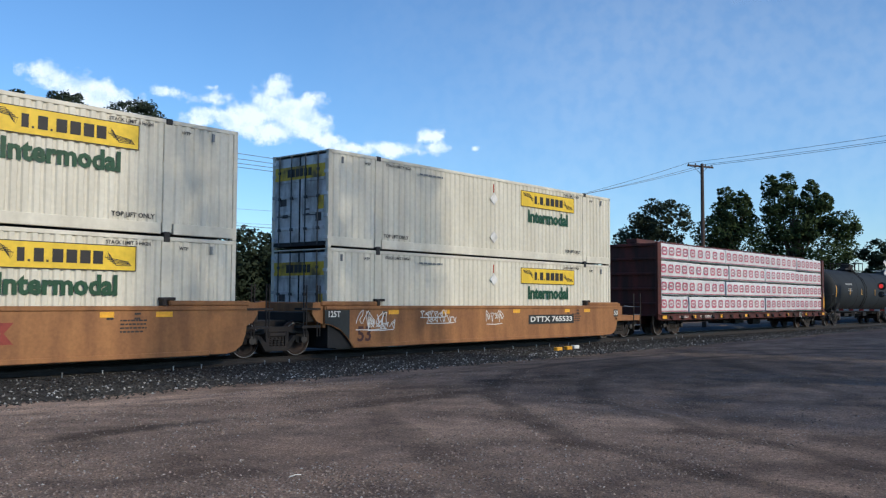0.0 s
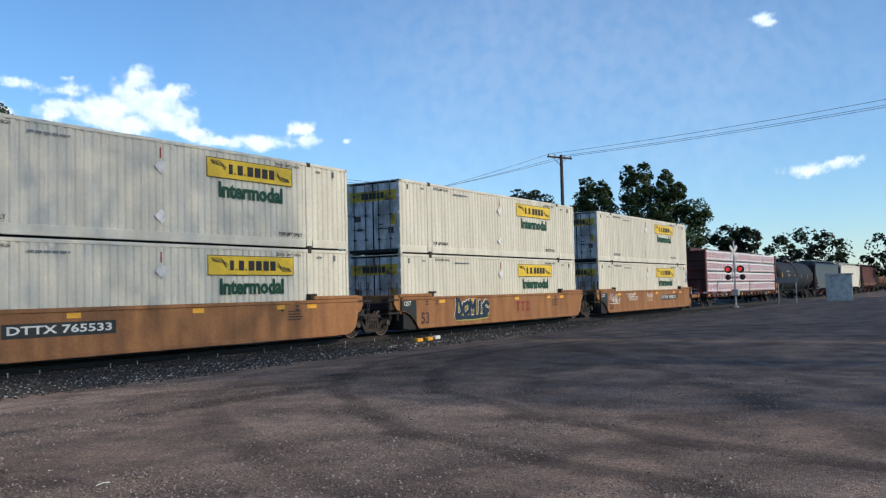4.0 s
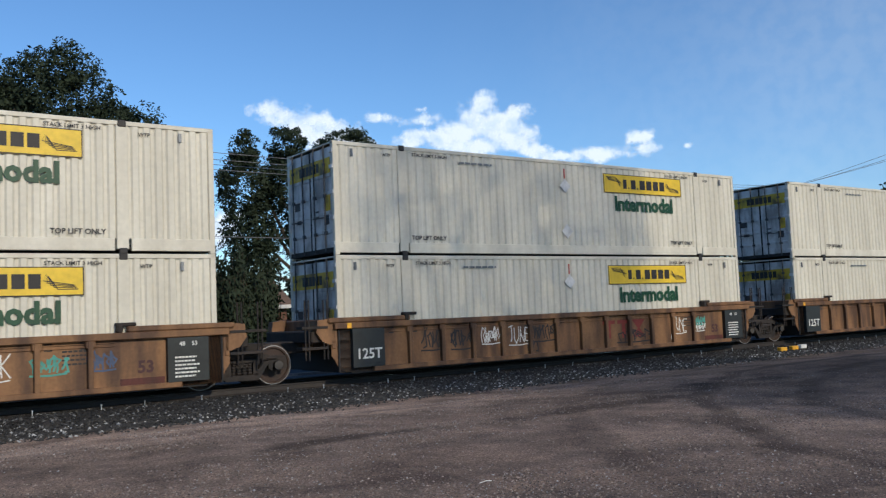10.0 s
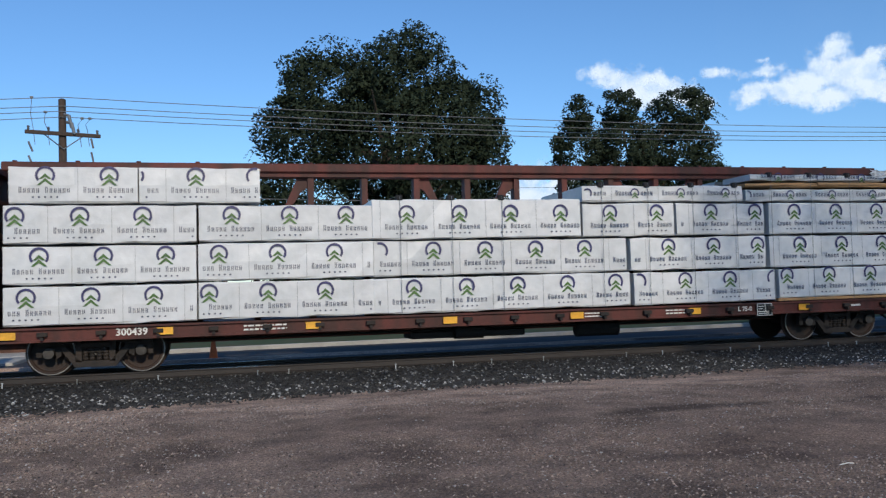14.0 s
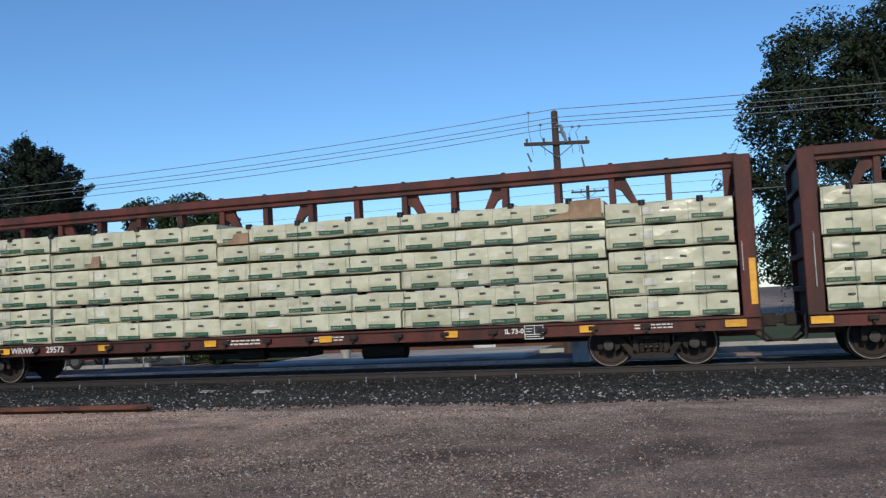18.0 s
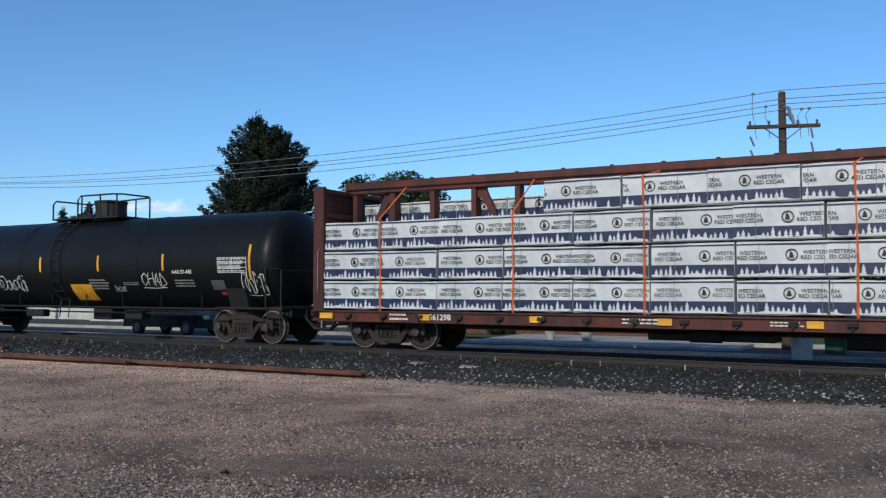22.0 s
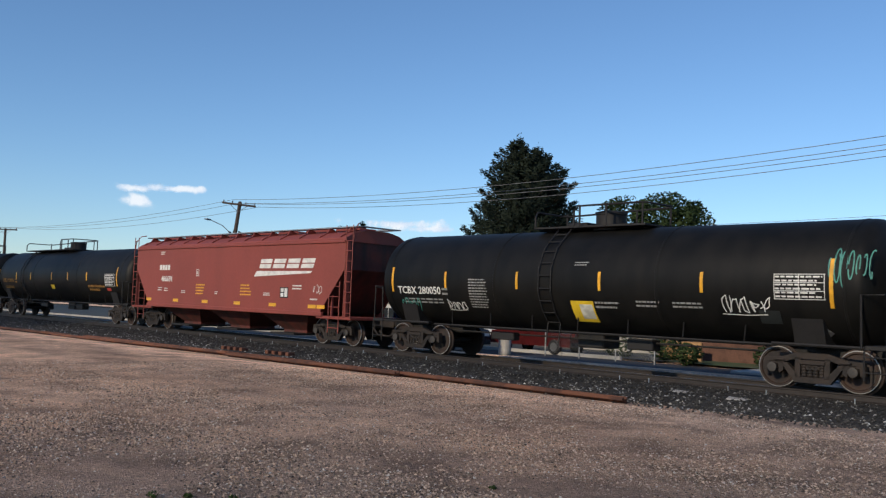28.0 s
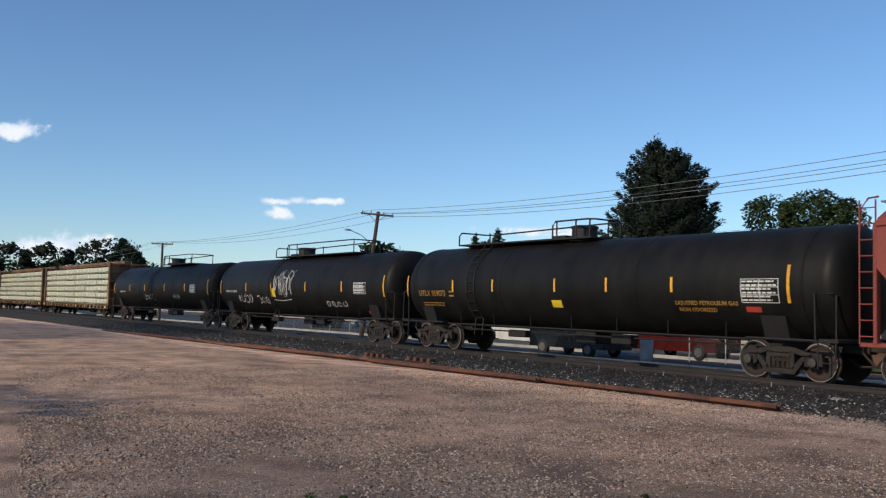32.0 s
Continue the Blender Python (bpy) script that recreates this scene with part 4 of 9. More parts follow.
def beam_car(u0, u1, label, marks, seed, boards=True, paint="beam_brown", tapes=None, tag=4.7):
    car = thing("centerbeam_car", label, "railway car", "centre-beam lumber cars")
    u, hl = (u0 + u1) / 2, (u1 - u0) / 2
    P = M[paint]
    part("deck", Solid().box(-hl, hl, -1.40, 1.40, 0.92, 1.0), P, car)
    part("center_sill", Solid().box(-hl, hl, -0.30, 0.30, 0.55, 0.92), P, car)
    for sg in (-1, 1):
        part("side_sill", Solid().box(-hl, hl, min(1.36 * sg, 1.46 * sg), max(1.36 * sg, 1.46 * sg), 0.74, 1.01, 0.015).box(-hl, hl, min(1.44 * sg, 1.52 * sg), max(1.44 * sg, 1.52 * sg), 0.98, 1.02).box(-hl, hl, min(1.44 * sg, 1.52 * sg), max(1.44 * sg, 1.52 * sg), 0.73, 0.77), P, car)
    for k in range(19):
        x = -hl + 1.2 + k * (2 * hl - 2.4) / 18
        part("winch", Solid().box(x - 0.10, x + 0.10, -1.56, -1.47, 0.84, 0.93, 0.01).lathe([(-1.60, 0.035), (-1.46, 0.035)], axis="y", seg=8, at=(x, 0, 0.80)), M["truck_steel"], car)
    # end bulkheads
    for d in (-1, 1):
        x1, x0 = d * hl, d * (hl - 0.34)
        lo, hi = min(x0, x1), max(x0, x1)
        b = part("bulkhead", Solid().box(lo + 0.12, hi - 0.12, -1.40, 1.40, 0.95, 4.32), P, car, "brown steel end bulkhead")
        for y in (-1.46, 1.32):
            part("bulkhead_post", Solid().box(lo, hi, y, y + 0.14, 0.80, 4.36, 0.015), P, b)
        for z in (1.5, 2.2, 2.9, 3.6, 4.25):
            part("bulkhead_rib", Solid().box(lo, hi, -1.32, 1.32, z - 0.06, z + 0.06, 0.015), P, b)
        coupler(car, d * (hl + 0.25), d)
        ladder(car, min(d * (hl + 0.02), d * (hl + 0.04)), max(d * (hl + 0.02), d * (hl + 0.04)) + 0.001, -1.2, 0.5, 1.0, 2, M["truck_steel"], "step")
    # the beam down the middle
    part("top_beam", Solid().box(-hl + 0.2, hl - 0.2, -0.28, 0.28, 4.36, 4.56, 0.02).box(-hl + 0.2, hl - 0.2, -0.20, 0.20, 4.26, 4.37), P, car)
    n = 17
    for k in range(n + 1):
        x = -hl + 0.45 + k * (2 * hl - 0.9) / n
        part("center_post", Solid().box(x - 0.07, x + 0.07, -0.14, 0.14, 1.0, 4.28), P, car)
        part("top_bolt", Solid().lathe([(4.56, 0.05), (4.60, 0.05)], axis="z", seg=8, at=(x, -0.15, 0)), P, car)
        if k % 2 == 1 and k < n:
            for d in ((-1,) if k % 4 == 1 else (1,)):
                part("gusset", Solid().prism([(x + d * 0.07, 4.30), (x + d * 0.30, 4.30), (x + d * 0.34, 4.16), (x + d * 0.62, 3.55), (x + d * 0.56, 3.45), (x + d * 0.36, 3.70), (x + d * 0.20, 3.95), (x + d * 0.07, 4.02)], -0.05, 0.05), P, car)
                if boards:
                    part("brace", Solid().tube([(x + d * 0.1, 0, 1.05), (x + d * 1.15, 0, 3.0)], 0.06, 6), P, car)
    part("reflector", plate(0.13, 0.95), M["reflect_yellow"], car, "tall yellow reflective strip on the end post", pose(hl - 0.10, -1.463, 1.72))
    part("grab_iron", Solid().tube([(hl - 0.28, -1.47, 1.9), (hl - 0.28, -1.52, 1.95), (hl - 0.28, -1.52, 2.5), (hl - 0.28, -1.47, 2.55)], 0.012, 5), M["galv"], car)
    part("grab_iron", Solid().tube([(-hl + 0.2, -1.47, 1.5), (-hl + 0.2, -1.52, 1.55), (-hl + 0.2, -1.52, 2.6), (-hl + 0.2, -1.47, 2.65)], 0.012, 5), M["galv"], car)
    for k, x in enumerate(tapes or [-hl + 0.5 + i * (2 * hl - 1.0) / 7 for i in range(8)]):
        part("reflector", plate(0.42 if k in (0, 7) else 0.32, 0.15), M["reflect_yellow"], car, "yellow reflective tape", pose(x, -1.525, 0.875))
    for kind, x, w, h, txt in marks:
        if kind == "text":
            part("lettering", letters(txt, h, M["white_ink"], 0.005), None, car, at=flat(x, 0.875, -1.464))
        elif kind == "lines":
            for k, line in enumerate(txt.split("/")):
                part("lettering", letters(line, h, M["white_ink"], 0.003), None, car, at=flat(x, 0.935 - 0.12 * k, -1.464))
        elif kind == "scrawl":
            part("graffiti", sprayed(txt, w, h, seed, thick=0.018), M["faded_ink"], car, "pale scrawled tag", at=pose(x, -1.463, 0.885))
        elif kind == "board":
            part("number_board", plate(w, 0.22), M["wrap_white"], car, "white board with black characters", pose(x, -1.462, 0.875))
            part("lettering", letters(txt, h, M["ink"], 0.004), None, car, at=flat(x, 0.875, -1.468))
        else:
            part("stencil", bars(w, h, 2 if h > 0.1 else 1, seed + int(x * 9)), M["white_ink"], car, at=pose(x, -1.463, 0.875))
    part("brake_rigging", Solid().box(-2.2, 0.6, -0.5, 0.4, 0.42, 0.58, 0.02).lathe([(-1.2, 0.16), (-0.5, 0.16)], axis="x", seg=10, at=(0, -0.6, 0.55)).lathe([(2.0, 0.2), (3.1, 0.2)], axis="x", seg=10, at=(0, -0.3, 0.5)).tube([(-hl + 2, -0.4, 0.62), (hl - 2, -0.4, 0.60)], 0.03), M["under_black"], car)
    part("tag_box", plate(0.42, 0.30), M["black_plate"], car, at=pose(hl - tag, -1.53, 0.85))
    part("tag_line", Solid().box(-0.21, 0.21, -0.003, 0, 0.135, 0.15).box(-0.21, 0.21, -0.003, 0, -0.15, -0.135).box(-0.21, -0.195, -0.003, 0, -0.135, 0.135).box(0.195, 0.21, -0.003, 0, -0.135, 0.135).box(0.01, 0.024, -0.003, 0, -0.04, 0.135).box(-0.195, 0.195, -0.003, 0, -0.055, -0.04).box(-0.17, -0.03, -0.003, 0, 0.07, 0.085).box(-0.17, -0.05, -0.003, 0, 0.01, 0.025).box(-0.17, 0.12, -0.003, 0, -0.10, -0.085), M["white_ink"], car, at=pose(hl - tag, -1.536, 0.85))
    truck(car, -hl + 2.15)
    truck(car, hl - 2.25)
    MOVING.append((car, u, 0.0))
    return car


def pack_mesh(w, h, mat, seed, depth=1.22):
    """a wrapped bundle with soft, slightly sagging edges"""
    rnd = random.Random(seed)
    s, n = Solid(), max(2, round(w / 0.4))
    v, f = [], []
    prof = [(-depth + 0.03, 0.02), (-depth, 0.05), (-depth - 0.006, h * 0.5), (-depth, h - 0.035), (-depth + 0.03, h - 0.008), (0, h - 0.008), (0, 0.02)]
    for i in range(n + 1):
        x = -w / 2 + 0.008 + (w - 0.016) * i / n
        for y, z in prof:
            v.append((x, y + rnd.uniform(-0.017, 0.012) * (y < -0.5), z + rnd.uniform(-0.014, 0.012)))
    m = len(prof)
    for i in range(n):
        for k in range(m):
            j = (k + 1) % m
            f.append((i * m + k, (i + 1) * m + k, (i + 1) * m + j, i * m + j))
    f.append(tuple(range(m))[::-1])
    f.append(tuple(range(n * m, (n + 1) * m)))
    return s.add(v, f).mesh("pack", mat)


PACKS = {}


def pack(load, style, x, z, w, h, side, seed, phase=None):
    key = (style, round(w, 2), round(h, 2), seed % 3, phase)
    if key not in PACKS:
        wrap = {"peak": "wrap_white", "cream": "wrap_cream", "cedar": "wrap_white", "pink": "wrap_white", "wood": "raw_wood"}[style]
        PACKS[key] = (pack_mesh(w, h, M[wrap], seed), pack_print(style, w, h, seed, phase))
    me, prints = PACKS[key]
    turn = 0 if side < 0 else 180
    p = part("lumber_pack", me, None, load, at=pose(x, side * 0.16, z, 0, 0, turn))
    if side < 0:
        for nm, pm, mt in prints:
            part(nm, pm, mt, p)
    return p


def quad(s, x0, x1, y, z0, z1, tilt=0.0):
    """a flat upright rectangle, leaning by tilt along x"""
    return s.add([(x0, y, z0), (x1, y, z0 + tilt), (x1, y, z1 + tilt), (x0, y, z1)], [(0, 1, 2, 3)])


def pack_print(style, w, h, seed, phase=None):
    """the printing on the wrap, as separate flat pieces"""
    out, y = [], -1.22 - 0.026
    if style == "peak":
        arc, tree, word, fold = Solid(), Solid(), Solid(), Solid()
        step = 1.228
        first = (phase if phase is not None else random.Random(seed).uniform(0, step)) % step
        k0 = math.ceil((-w / 2 - 0.5 - first) / step)
        low = h < 0.6
        s = 0.6 if low else 1.0
        x = first + k0 * step
        lim = w / 2 - 0.03
        while x < w / 2 + 0.5:
            z = h * 0.55 if low else 0.585
            for k in range(14):
                a, b = radians(-38 + k * 18.3), radians(-38 + (k + 1) * 18.3)
                r0, r1 = 0.142 * s, 0.192 * s
                q = [(x + r * math.cos(g), y, z + r * math.sin(g)) for r, g in ((r0, a), (r1, a), (r1, b), (r0, b))]
                if all(abs(p[0]) < lim for p in q):
                    arc.add(q, [(0, 1, 2, 3)])
            if abs(x) < lim - 0.17:
                for dz, q in ((0.02, 0.12), (-0.075, 0.16)):
                    tree.add([(x - q * s, y - 0.002, z + (dz - q * 0.8) * s), (x, y - 0.002, z + (dz + 0.02) * s), (x + q * s, y - 0.002, z + (dz - q * 0.8) * s), (x + (q - 0.06) * s, y - 0.002, z + (dz - q * 0.8) * s), (x, y - 0.002, z + (dz - 0.05) * s), (x - (q - 0.06) * s, y - 0.002, z + (dz - q * 0.8) * s)], [(0, 1, 4, 5), (1, 2, 3, 4)])
            zb = h * 0.40 if low else 0.225
            for k in range(12):
                xx = x - 0.50 + k * 0.083
                if k == 5 or abs(xx) > lim - 0.06 or (low and abs(xx - x) < 0.14):
                    continue
                hh = 0.125 if k in (0, 6) else 0.095
                quad(word, xx + 0.004, xx + 0.018, y, zb, zb + hh)
                quad(word, xx + 0.036, xx + 0.050, y, zb, zb + hh)
            if not low:
                for k in range(5):
                    xx = x - 0.25 + k * 0.115
                    if abs(xx) < lim - 0.04:
                        quad(word, xx, xx + 0.035, y, 0.125, 0.155)
            xx = x + 0.62
            if abs(xx) < lim:
                quad(fold, xx - 0.003, xx + 0.003, y, 0.03, h - 0.03)
            x += step
        out = [(nm, q.mesh(nm, M[mt]), None) for nm, q, mt in (("printed_arc", arc, "arc_navy"), ("printed_peak", tree, "peak_green"), ("word_bar", word, "navy"), ("strap", fold, "rod_steel")) if q.f]
    elif style == "cream":
        bar, tick, fold, pale, faint = Solid(), Solid(), Solid(), Solid(), Solid()
        n = max(1, round(w / 0.89))
        rnd = random.Random(seed)
        off = rnd.uniform(-0.12, 0.12)
        for i in range(n):
            x = -w / 2 + (i + 0.5) * w / n + off + rnd.uniform(-0.05, 0.05)
            a, b = max(x - 0.34, -w / 2 + 0.02), min(x + 0.30, w / 2 - 0.02)
            z0, tilt = 0.045 + rnd.uniform(-0.015, 0.03), rnd.uniform(-0.018, 0.018)
            if b - a > 0.2:
                mid = a + (b - a) * 0.52
                tm = tilt * 0.52
                quad(bar, a, mid, y, z0, z0 + 0.092, tm)
                bar.add([(mid, y, z0 + tm), (b, y, z0 + tilt), (b, y, z0 + 0.092 + tilt), (mid, y, z0 + 0.092 + tm)], [(0, 1, 2, 3)])
                q = a + 0.03
                while q < mid - 0.04:
                    quad(pale, q, q + 0.016, y - 0.003, z0 + 0.022 + tilt * (q - a), z0 + 0.066 + tilt * (q - a))
                    q += 0.034
                q = mid + 0.03
                while q < b - 0.05:
                    quad(faint, q, q + 0.030, y - 0.003, z0 + 0.026 + tilt * (q - a), z0 + 0.070 + tilt * (q - a))
                    q += 0.052
            g = h * rnd.uniform(0.56, 0.62)
            for dz, hh in ((0, 0.012), (0.034, 0.012), (0.018, 0.008)):
                quad(tick, x + 0.03, x + 0.17, y, g + dz, g + dz + hh)
            quad(tick, x + 0.03, x + 0.042, y - 0.0005, g, g + 0.044)
            quad(tick, x + 0.158, x + 0.17, y - 0.0005, g, g + 0.044)
            q = x - 0.38 + rnd.uniform(-0.03, 0.03)
            if abs(q) < w / 2 - 0.02:
                fold.add([(q - 0.004, y - 0.004, 0.01), (q + 0.004, y - 0.004, 0.01), (q + 0.012, y - 0.004, h - 0.01), (q + 0.004, y - 0.004, h - 0.01)], [(0, 1, 2, 3)])
        out = [("printed_bar", bar.mesh("printed_bar", M["wrap_green"]), None), ("word_bar", pale.mesh("word_bar", M["pale_green_print"]), None), ("word_bar", faint.mesh("word_bar", M["mid_green_print"]), None), ("printed_tick", tick.mesh("printed_tick", M["ink"]), None)]
        if fold.f:
            out.append(("strap", fold.mesh("strap", M["rod_steel"]), None))
        out.append(("label_sheet", quad(Solid(), -w * 0.22, -w * 0.22 + 0.27, y - 0.002, h * 0.42, h * 0.76).mesh("label_sheet", M["pale_sheet"]), None))
    elif style == "cedar":
        navy, tree, ring, fold = Solid(), Solid(), Solid(), Solid()
        band = 0.25
        navy.add([(-w / 2 + 0.01, y, 0.05), (w / 2 - 0.01, y, 0.05), (w / 2 - 0.01, y, 0.05 + band), (-w / 2 + 0.01, y, 0.05 + band)], [(0, 1, 2, 3)])
        rnd = random.Random(seed)
        ph = rnd.uniform(0, 6)
        for k in range(int(w / 0.06)):
            xa, xb = -w / 2 + 0.012 + k * 0.06, min(-w / 2 + 0.012 + k * 0.06 + 0.06, w / 2 - 0.012)
            za, zb = (0.085 + 0.022 * math.sin(5 * q + ph) + 0.010 * math.sin(13 * q) for q in (xa, xb))
            tree.add([(xa, y - 0.002, 0.045), (xb, y - 0.002, 0.045), (xb, y - 0.002, zb), (xa, y - 0.002, za)], [(0, 1, 2, 3)])
        x = -w / 2 + 0.06
        while x < w / 2 - 0.14:
            a, hh = rnd.uniform(0.075, 0.13), rnd.choice((0.11, 0.14, 0.17, 0.22)) * rnd.uniform(0.9, 1.1)
            for zz, ww in ((0.0, 1.0), (0.38, 0.72)):
                tree.add([(x + a * (0.5 - ww / 2), y - 0.003 - 0.001 * zz, 0.07 + hh * zz), (x + a * (0.5 + ww / 2), y - 0.003 - 0.001 * zz, 0.07 + hh * zz), (x + a / 2, y - 0.003 - 0.001 * zz, 0.07 + hh * (0.62 + zz))], [(0, 1, 2)])
            x += a * rnd.uniform(0.95, 1.3) + (rnd.uniform(0.08, 0.26) if rnd.random() < 0.16 else 0)
        step, first = 1.26, -w / 2 - 1.0 + rnd.uniform(0.25, 1.0)
        spots = [first + i * step for i in range(int(w / step) + 3)]
        for cx in spots:
            if -w / 2 + 0.15 < cx < w / 2 - 0.15:
                for k in range(12):
                    a, b = k * math.pi / 6, (k + 1) * math.pi / 6
                    ring.add([(cx + r * math.cos(q), y, h * 0.63 + r * math.sin(q)) for r, q in ((0.100, a), (0.126, a), (0.126, b), (0.100, b))], [(0, 1, 2, 3)])
                ring.add([(cx - 0.06, y, h * 0.55), (cx + 0.045, y, h * 0.55), (cx + 0.03, y, h * 0.66), (cx - 0.02, y, h * 0.74)], [(0, 1, 2, 3)])
            q = cx + 0.62
            if -w / 2 + 0.03 < q < w / 2 - 0.03:
                fold.add([(q - 0.005, y - 0.005, 0.01), (q + 0.005, y - 0.005, 0.01), (q + 0.005, y - 0.005, h - 0.02), (q - 0.005, y - 0.005, h - 0.02)], [(0, 1, 2, 3)])
        out = [("navy_band", navy.mesh("navy_band", M["navy"]), None), ("printed_tree", tree.mesh("printed_tree", M["wrap_white"]), None), ("printed_ring", ring.mesh("printed_ring", M["ink"]), None), ("strap", fold.mesh("strap", M["rod_steel"]), None)]
        for body, z in (("WESTERN", 0.69), ("RED CEDAR", 0.55)):
            word = Solid()
            me = letters(body, 0.115, M["ink"], 0.001)
            for cx in spots:
                for p in me.polygons:
                    q = [(me.vertices[v].co.x + cx + 0.48, y - 0.001, me.vertices[v].co.z + h * z) for v in p.vertices]
                    if all(abs(v[0]) < w / 2 - 0.02 for v in q):
                        word.add(q, [tuple(range(len(q)))])
            out.append(("lettering", word.mesh("lettering", M["navy_ink"]), None))
        edge = Solid().add([(-w / 2 + 0.01, y, h - 0.075), (w / 2 - 0.01, y, h - 0.075), (w / 2 - 0.01, y, h - 0.045), (-w / 2 + 0.01, y, h - 0.045)], [(0, 1, 2, 3)])
        out.append(("printed_line", edge.mesh("printed_line", M["navy"]), None))
    elif style == "pink":
        oval, line, low = Solid(), Solid(), Solid()
        n = max(1, round(w / 0.80))
        for i in range(n):
            x, zc = -w / 2 + (i + 0.5) * w / n, h * 0.56
            for k in range(16):
                a, b = k * math.pi / 8, (k + 1) * math.pi / 8

                def rim(g):
                    c, d = math.cos(g), math.sin(g)
                    f = min(0.27 / max(abs(c), 1e-6), 0.20 / max(abs(d), 1e-6))
                    return (x + f * c, y, zc + f * d)
                oval.add([(x + 0.215 * math.cos(a), y, zc + 0.135 * math.sin(a)), rim(a), rim(b), (x + 0.215 * math.cos(b), y, zc + 0.135 * math.sin(b))], [(0, 1, 2, 3)])
            for k in range(4):
                quad(oval, x - 0.14 + k * 0.075, x - 0.09 + k * 0.075, y, zc - 0.045, zc + 0.045)
        quad(line, -w / 2 + 0.02, w / 2 - 0.02, y, 0.035, 0.065)
        quad(low, -w / 2 + 0.02, w / 2 - 0.02, y, 0.085, 0.125)
        out = [("printed_oval", oval.mesh("printed_oval", M["pink_print"]), None), ("printed_line", line.mesh("printed_line", M["wrap_green"]), None), ("printed_line", low.mesh("printed_line", M["pink_print"]), None)]
    return out


def crumpled(x0, z0, w, h, seed):
    """a loose flap of wrap, bent to and fro"""
    rnd = random.Random(seed)
    s, nx, nz = Solid(), 9, 9
    v = []
    for j in range(nz):
        for i in range(nx):
            edge = 0.10 if i in (0, nx - 1) or j in (0, nz - 1) else 0.03
            v.append((x0 + w * i / (nx - 1) + rnd.uniform(-edge, edge) * w, -1.415 - 0.03 * (i % 2) + rnd.uniform(-0.03, 0.02), z0 + h * j / (nz - 1) + rnd.uniform(-edge, edge) * h))
    return s.add(v, [(j * nx + i, j * nx + i + 1, (j + 1) * nx + i + 1, (j + 1) * nx + i) for j in range(nz - 1) for i in range(nx - 1)])


def lumber_load(u0, u1, label, style, rows, seed, straps=(), guards=(), kraft=(), torn=(), boards=()):
    """rows: (z, height, x from, x to, pack length, setback), x measured from the car's middle"""
    load = thing("lumber_load", label, "lumber load", "wrapped lumber on the cars")
    rnd = random.Random(seed)
    k = seed
    for z, h, x0, x1, w, back, *logo in rows:
        n = max(1, round((x1 - x0) / w))
        ww = (x1 - x0) / n
        for i in range(n):
            k += 1
            x = x0 + (i + 0.5) * ww
            if back == "far":
                p = pack(load, style, x, z, ww - 0.01, h - 0.012, -1, k)
                p.matrix_basis = pose(x, 1.42, z)
                continue
            p = pack(load, style if back != "wood" else "wood", x + rnd.uniform(-0.015, 0.015), z + rnd.uniform(0, 0.008), ww - 0.01, h - 0.014 - rnd.uniform(0, 0.02), -1, k, round(logo[0] - x, 3) if logo else None)
            p.matrix_basis = p.matrix_basis @ pose(rnd.uniform(-0.03, 0.03), rnd.uniform(-0.02, 0.05), 0, 0, rnd.uniform(-0.25, 0.25), 0)
            if i % 2 == 0:
                pack(load, style, x, z, ww - 0.01, h - 0.012, 1, k)
    for x0, x1, z0, z1 in kraft:
        part("kraft_flap", Solid().prism([(x0, z0), (x1, z0), (x1, z1), (x1 - 0.45 * (x1 - x0), z1 - 0.02), (x1 - 0.5 * (x1 - x0), z0 + 0.4 * (z1 - z0))], -1.425, -1.39), M["kraft"], load, "torn brown kraft paper end")
    for x0, z0, w, h in torn:
        part("torn_wrap", crumpled(x0, z0, w, h, seed), M["wrap_white"], load, "torn crumpled end of the white wrap")
    for x0, x1, z0, z1 in boards:
        part("bare_board", Solid().box(x0, x1, -1.40, -1.20, z0, z1, 0.008), M["raw_wood"], load, "bare pale timber under the wrap")
    for x, top in guards:
        part("corner_protector", Solid().box(x - 0.07, x + 0.07, -1.41, -1.30, top - 0.09, top + 0.03, 0.01), M["dark_gap"], load, "black plastic corner protector")
        part("binding_cable", Solid().tube([(x, -1.42, 1.0), (x + 0.01, -1.425, top), (x, -0.3, top + 0.06)], 0.006, 4), M["rod_steel"], load)
    for x, top in straps:
        part("ratchet_strap", Solid().tube([(x, -1.42, 1.0), (x + 0.02, -1.435, 2.2), (x - 0.01, -1.435, top), (x + 0.05, -0.2, 4.35)], 0.026, 4), M["strap_orange"], load, "orange web strap")
    MOVING.append((load, (u0 + u1) / 2, 0.02))
    return load


# ---- tank cars ----


def wrapped_on(me, r, zc, x, z):
    """bends a flat decal round a tank; z is the height of its middle"""
    a0 = math.asin(max(-1, min(1, (z - zc) / r)))
    bm = bmesh.new()
    bm.from_mesh(me)
    zs = [v.co.z for v in bm.verts]
    for k in range(1, int((max(zs) - min(zs)) / 0.06) + 1):
        bmesh.ops.bisect_plane(bm, geom=bm.verts[:] + bm.edges[:] + bm.faces[:], plane_co=(0, 0, min(zs) + k * 0.06), plane_no=(0, 0, 1))
    me = me.copy()
    bm.to_mesh(me)
    bm.free()
    for v in me.vertices:
        a = a0 + v.co.z / r
        rr = r + 0.004 - v.co.y
        v.co = Vector((x + v.co.x, -rr * math.cos(a), zc + rr * math.sin(a)))
    return me


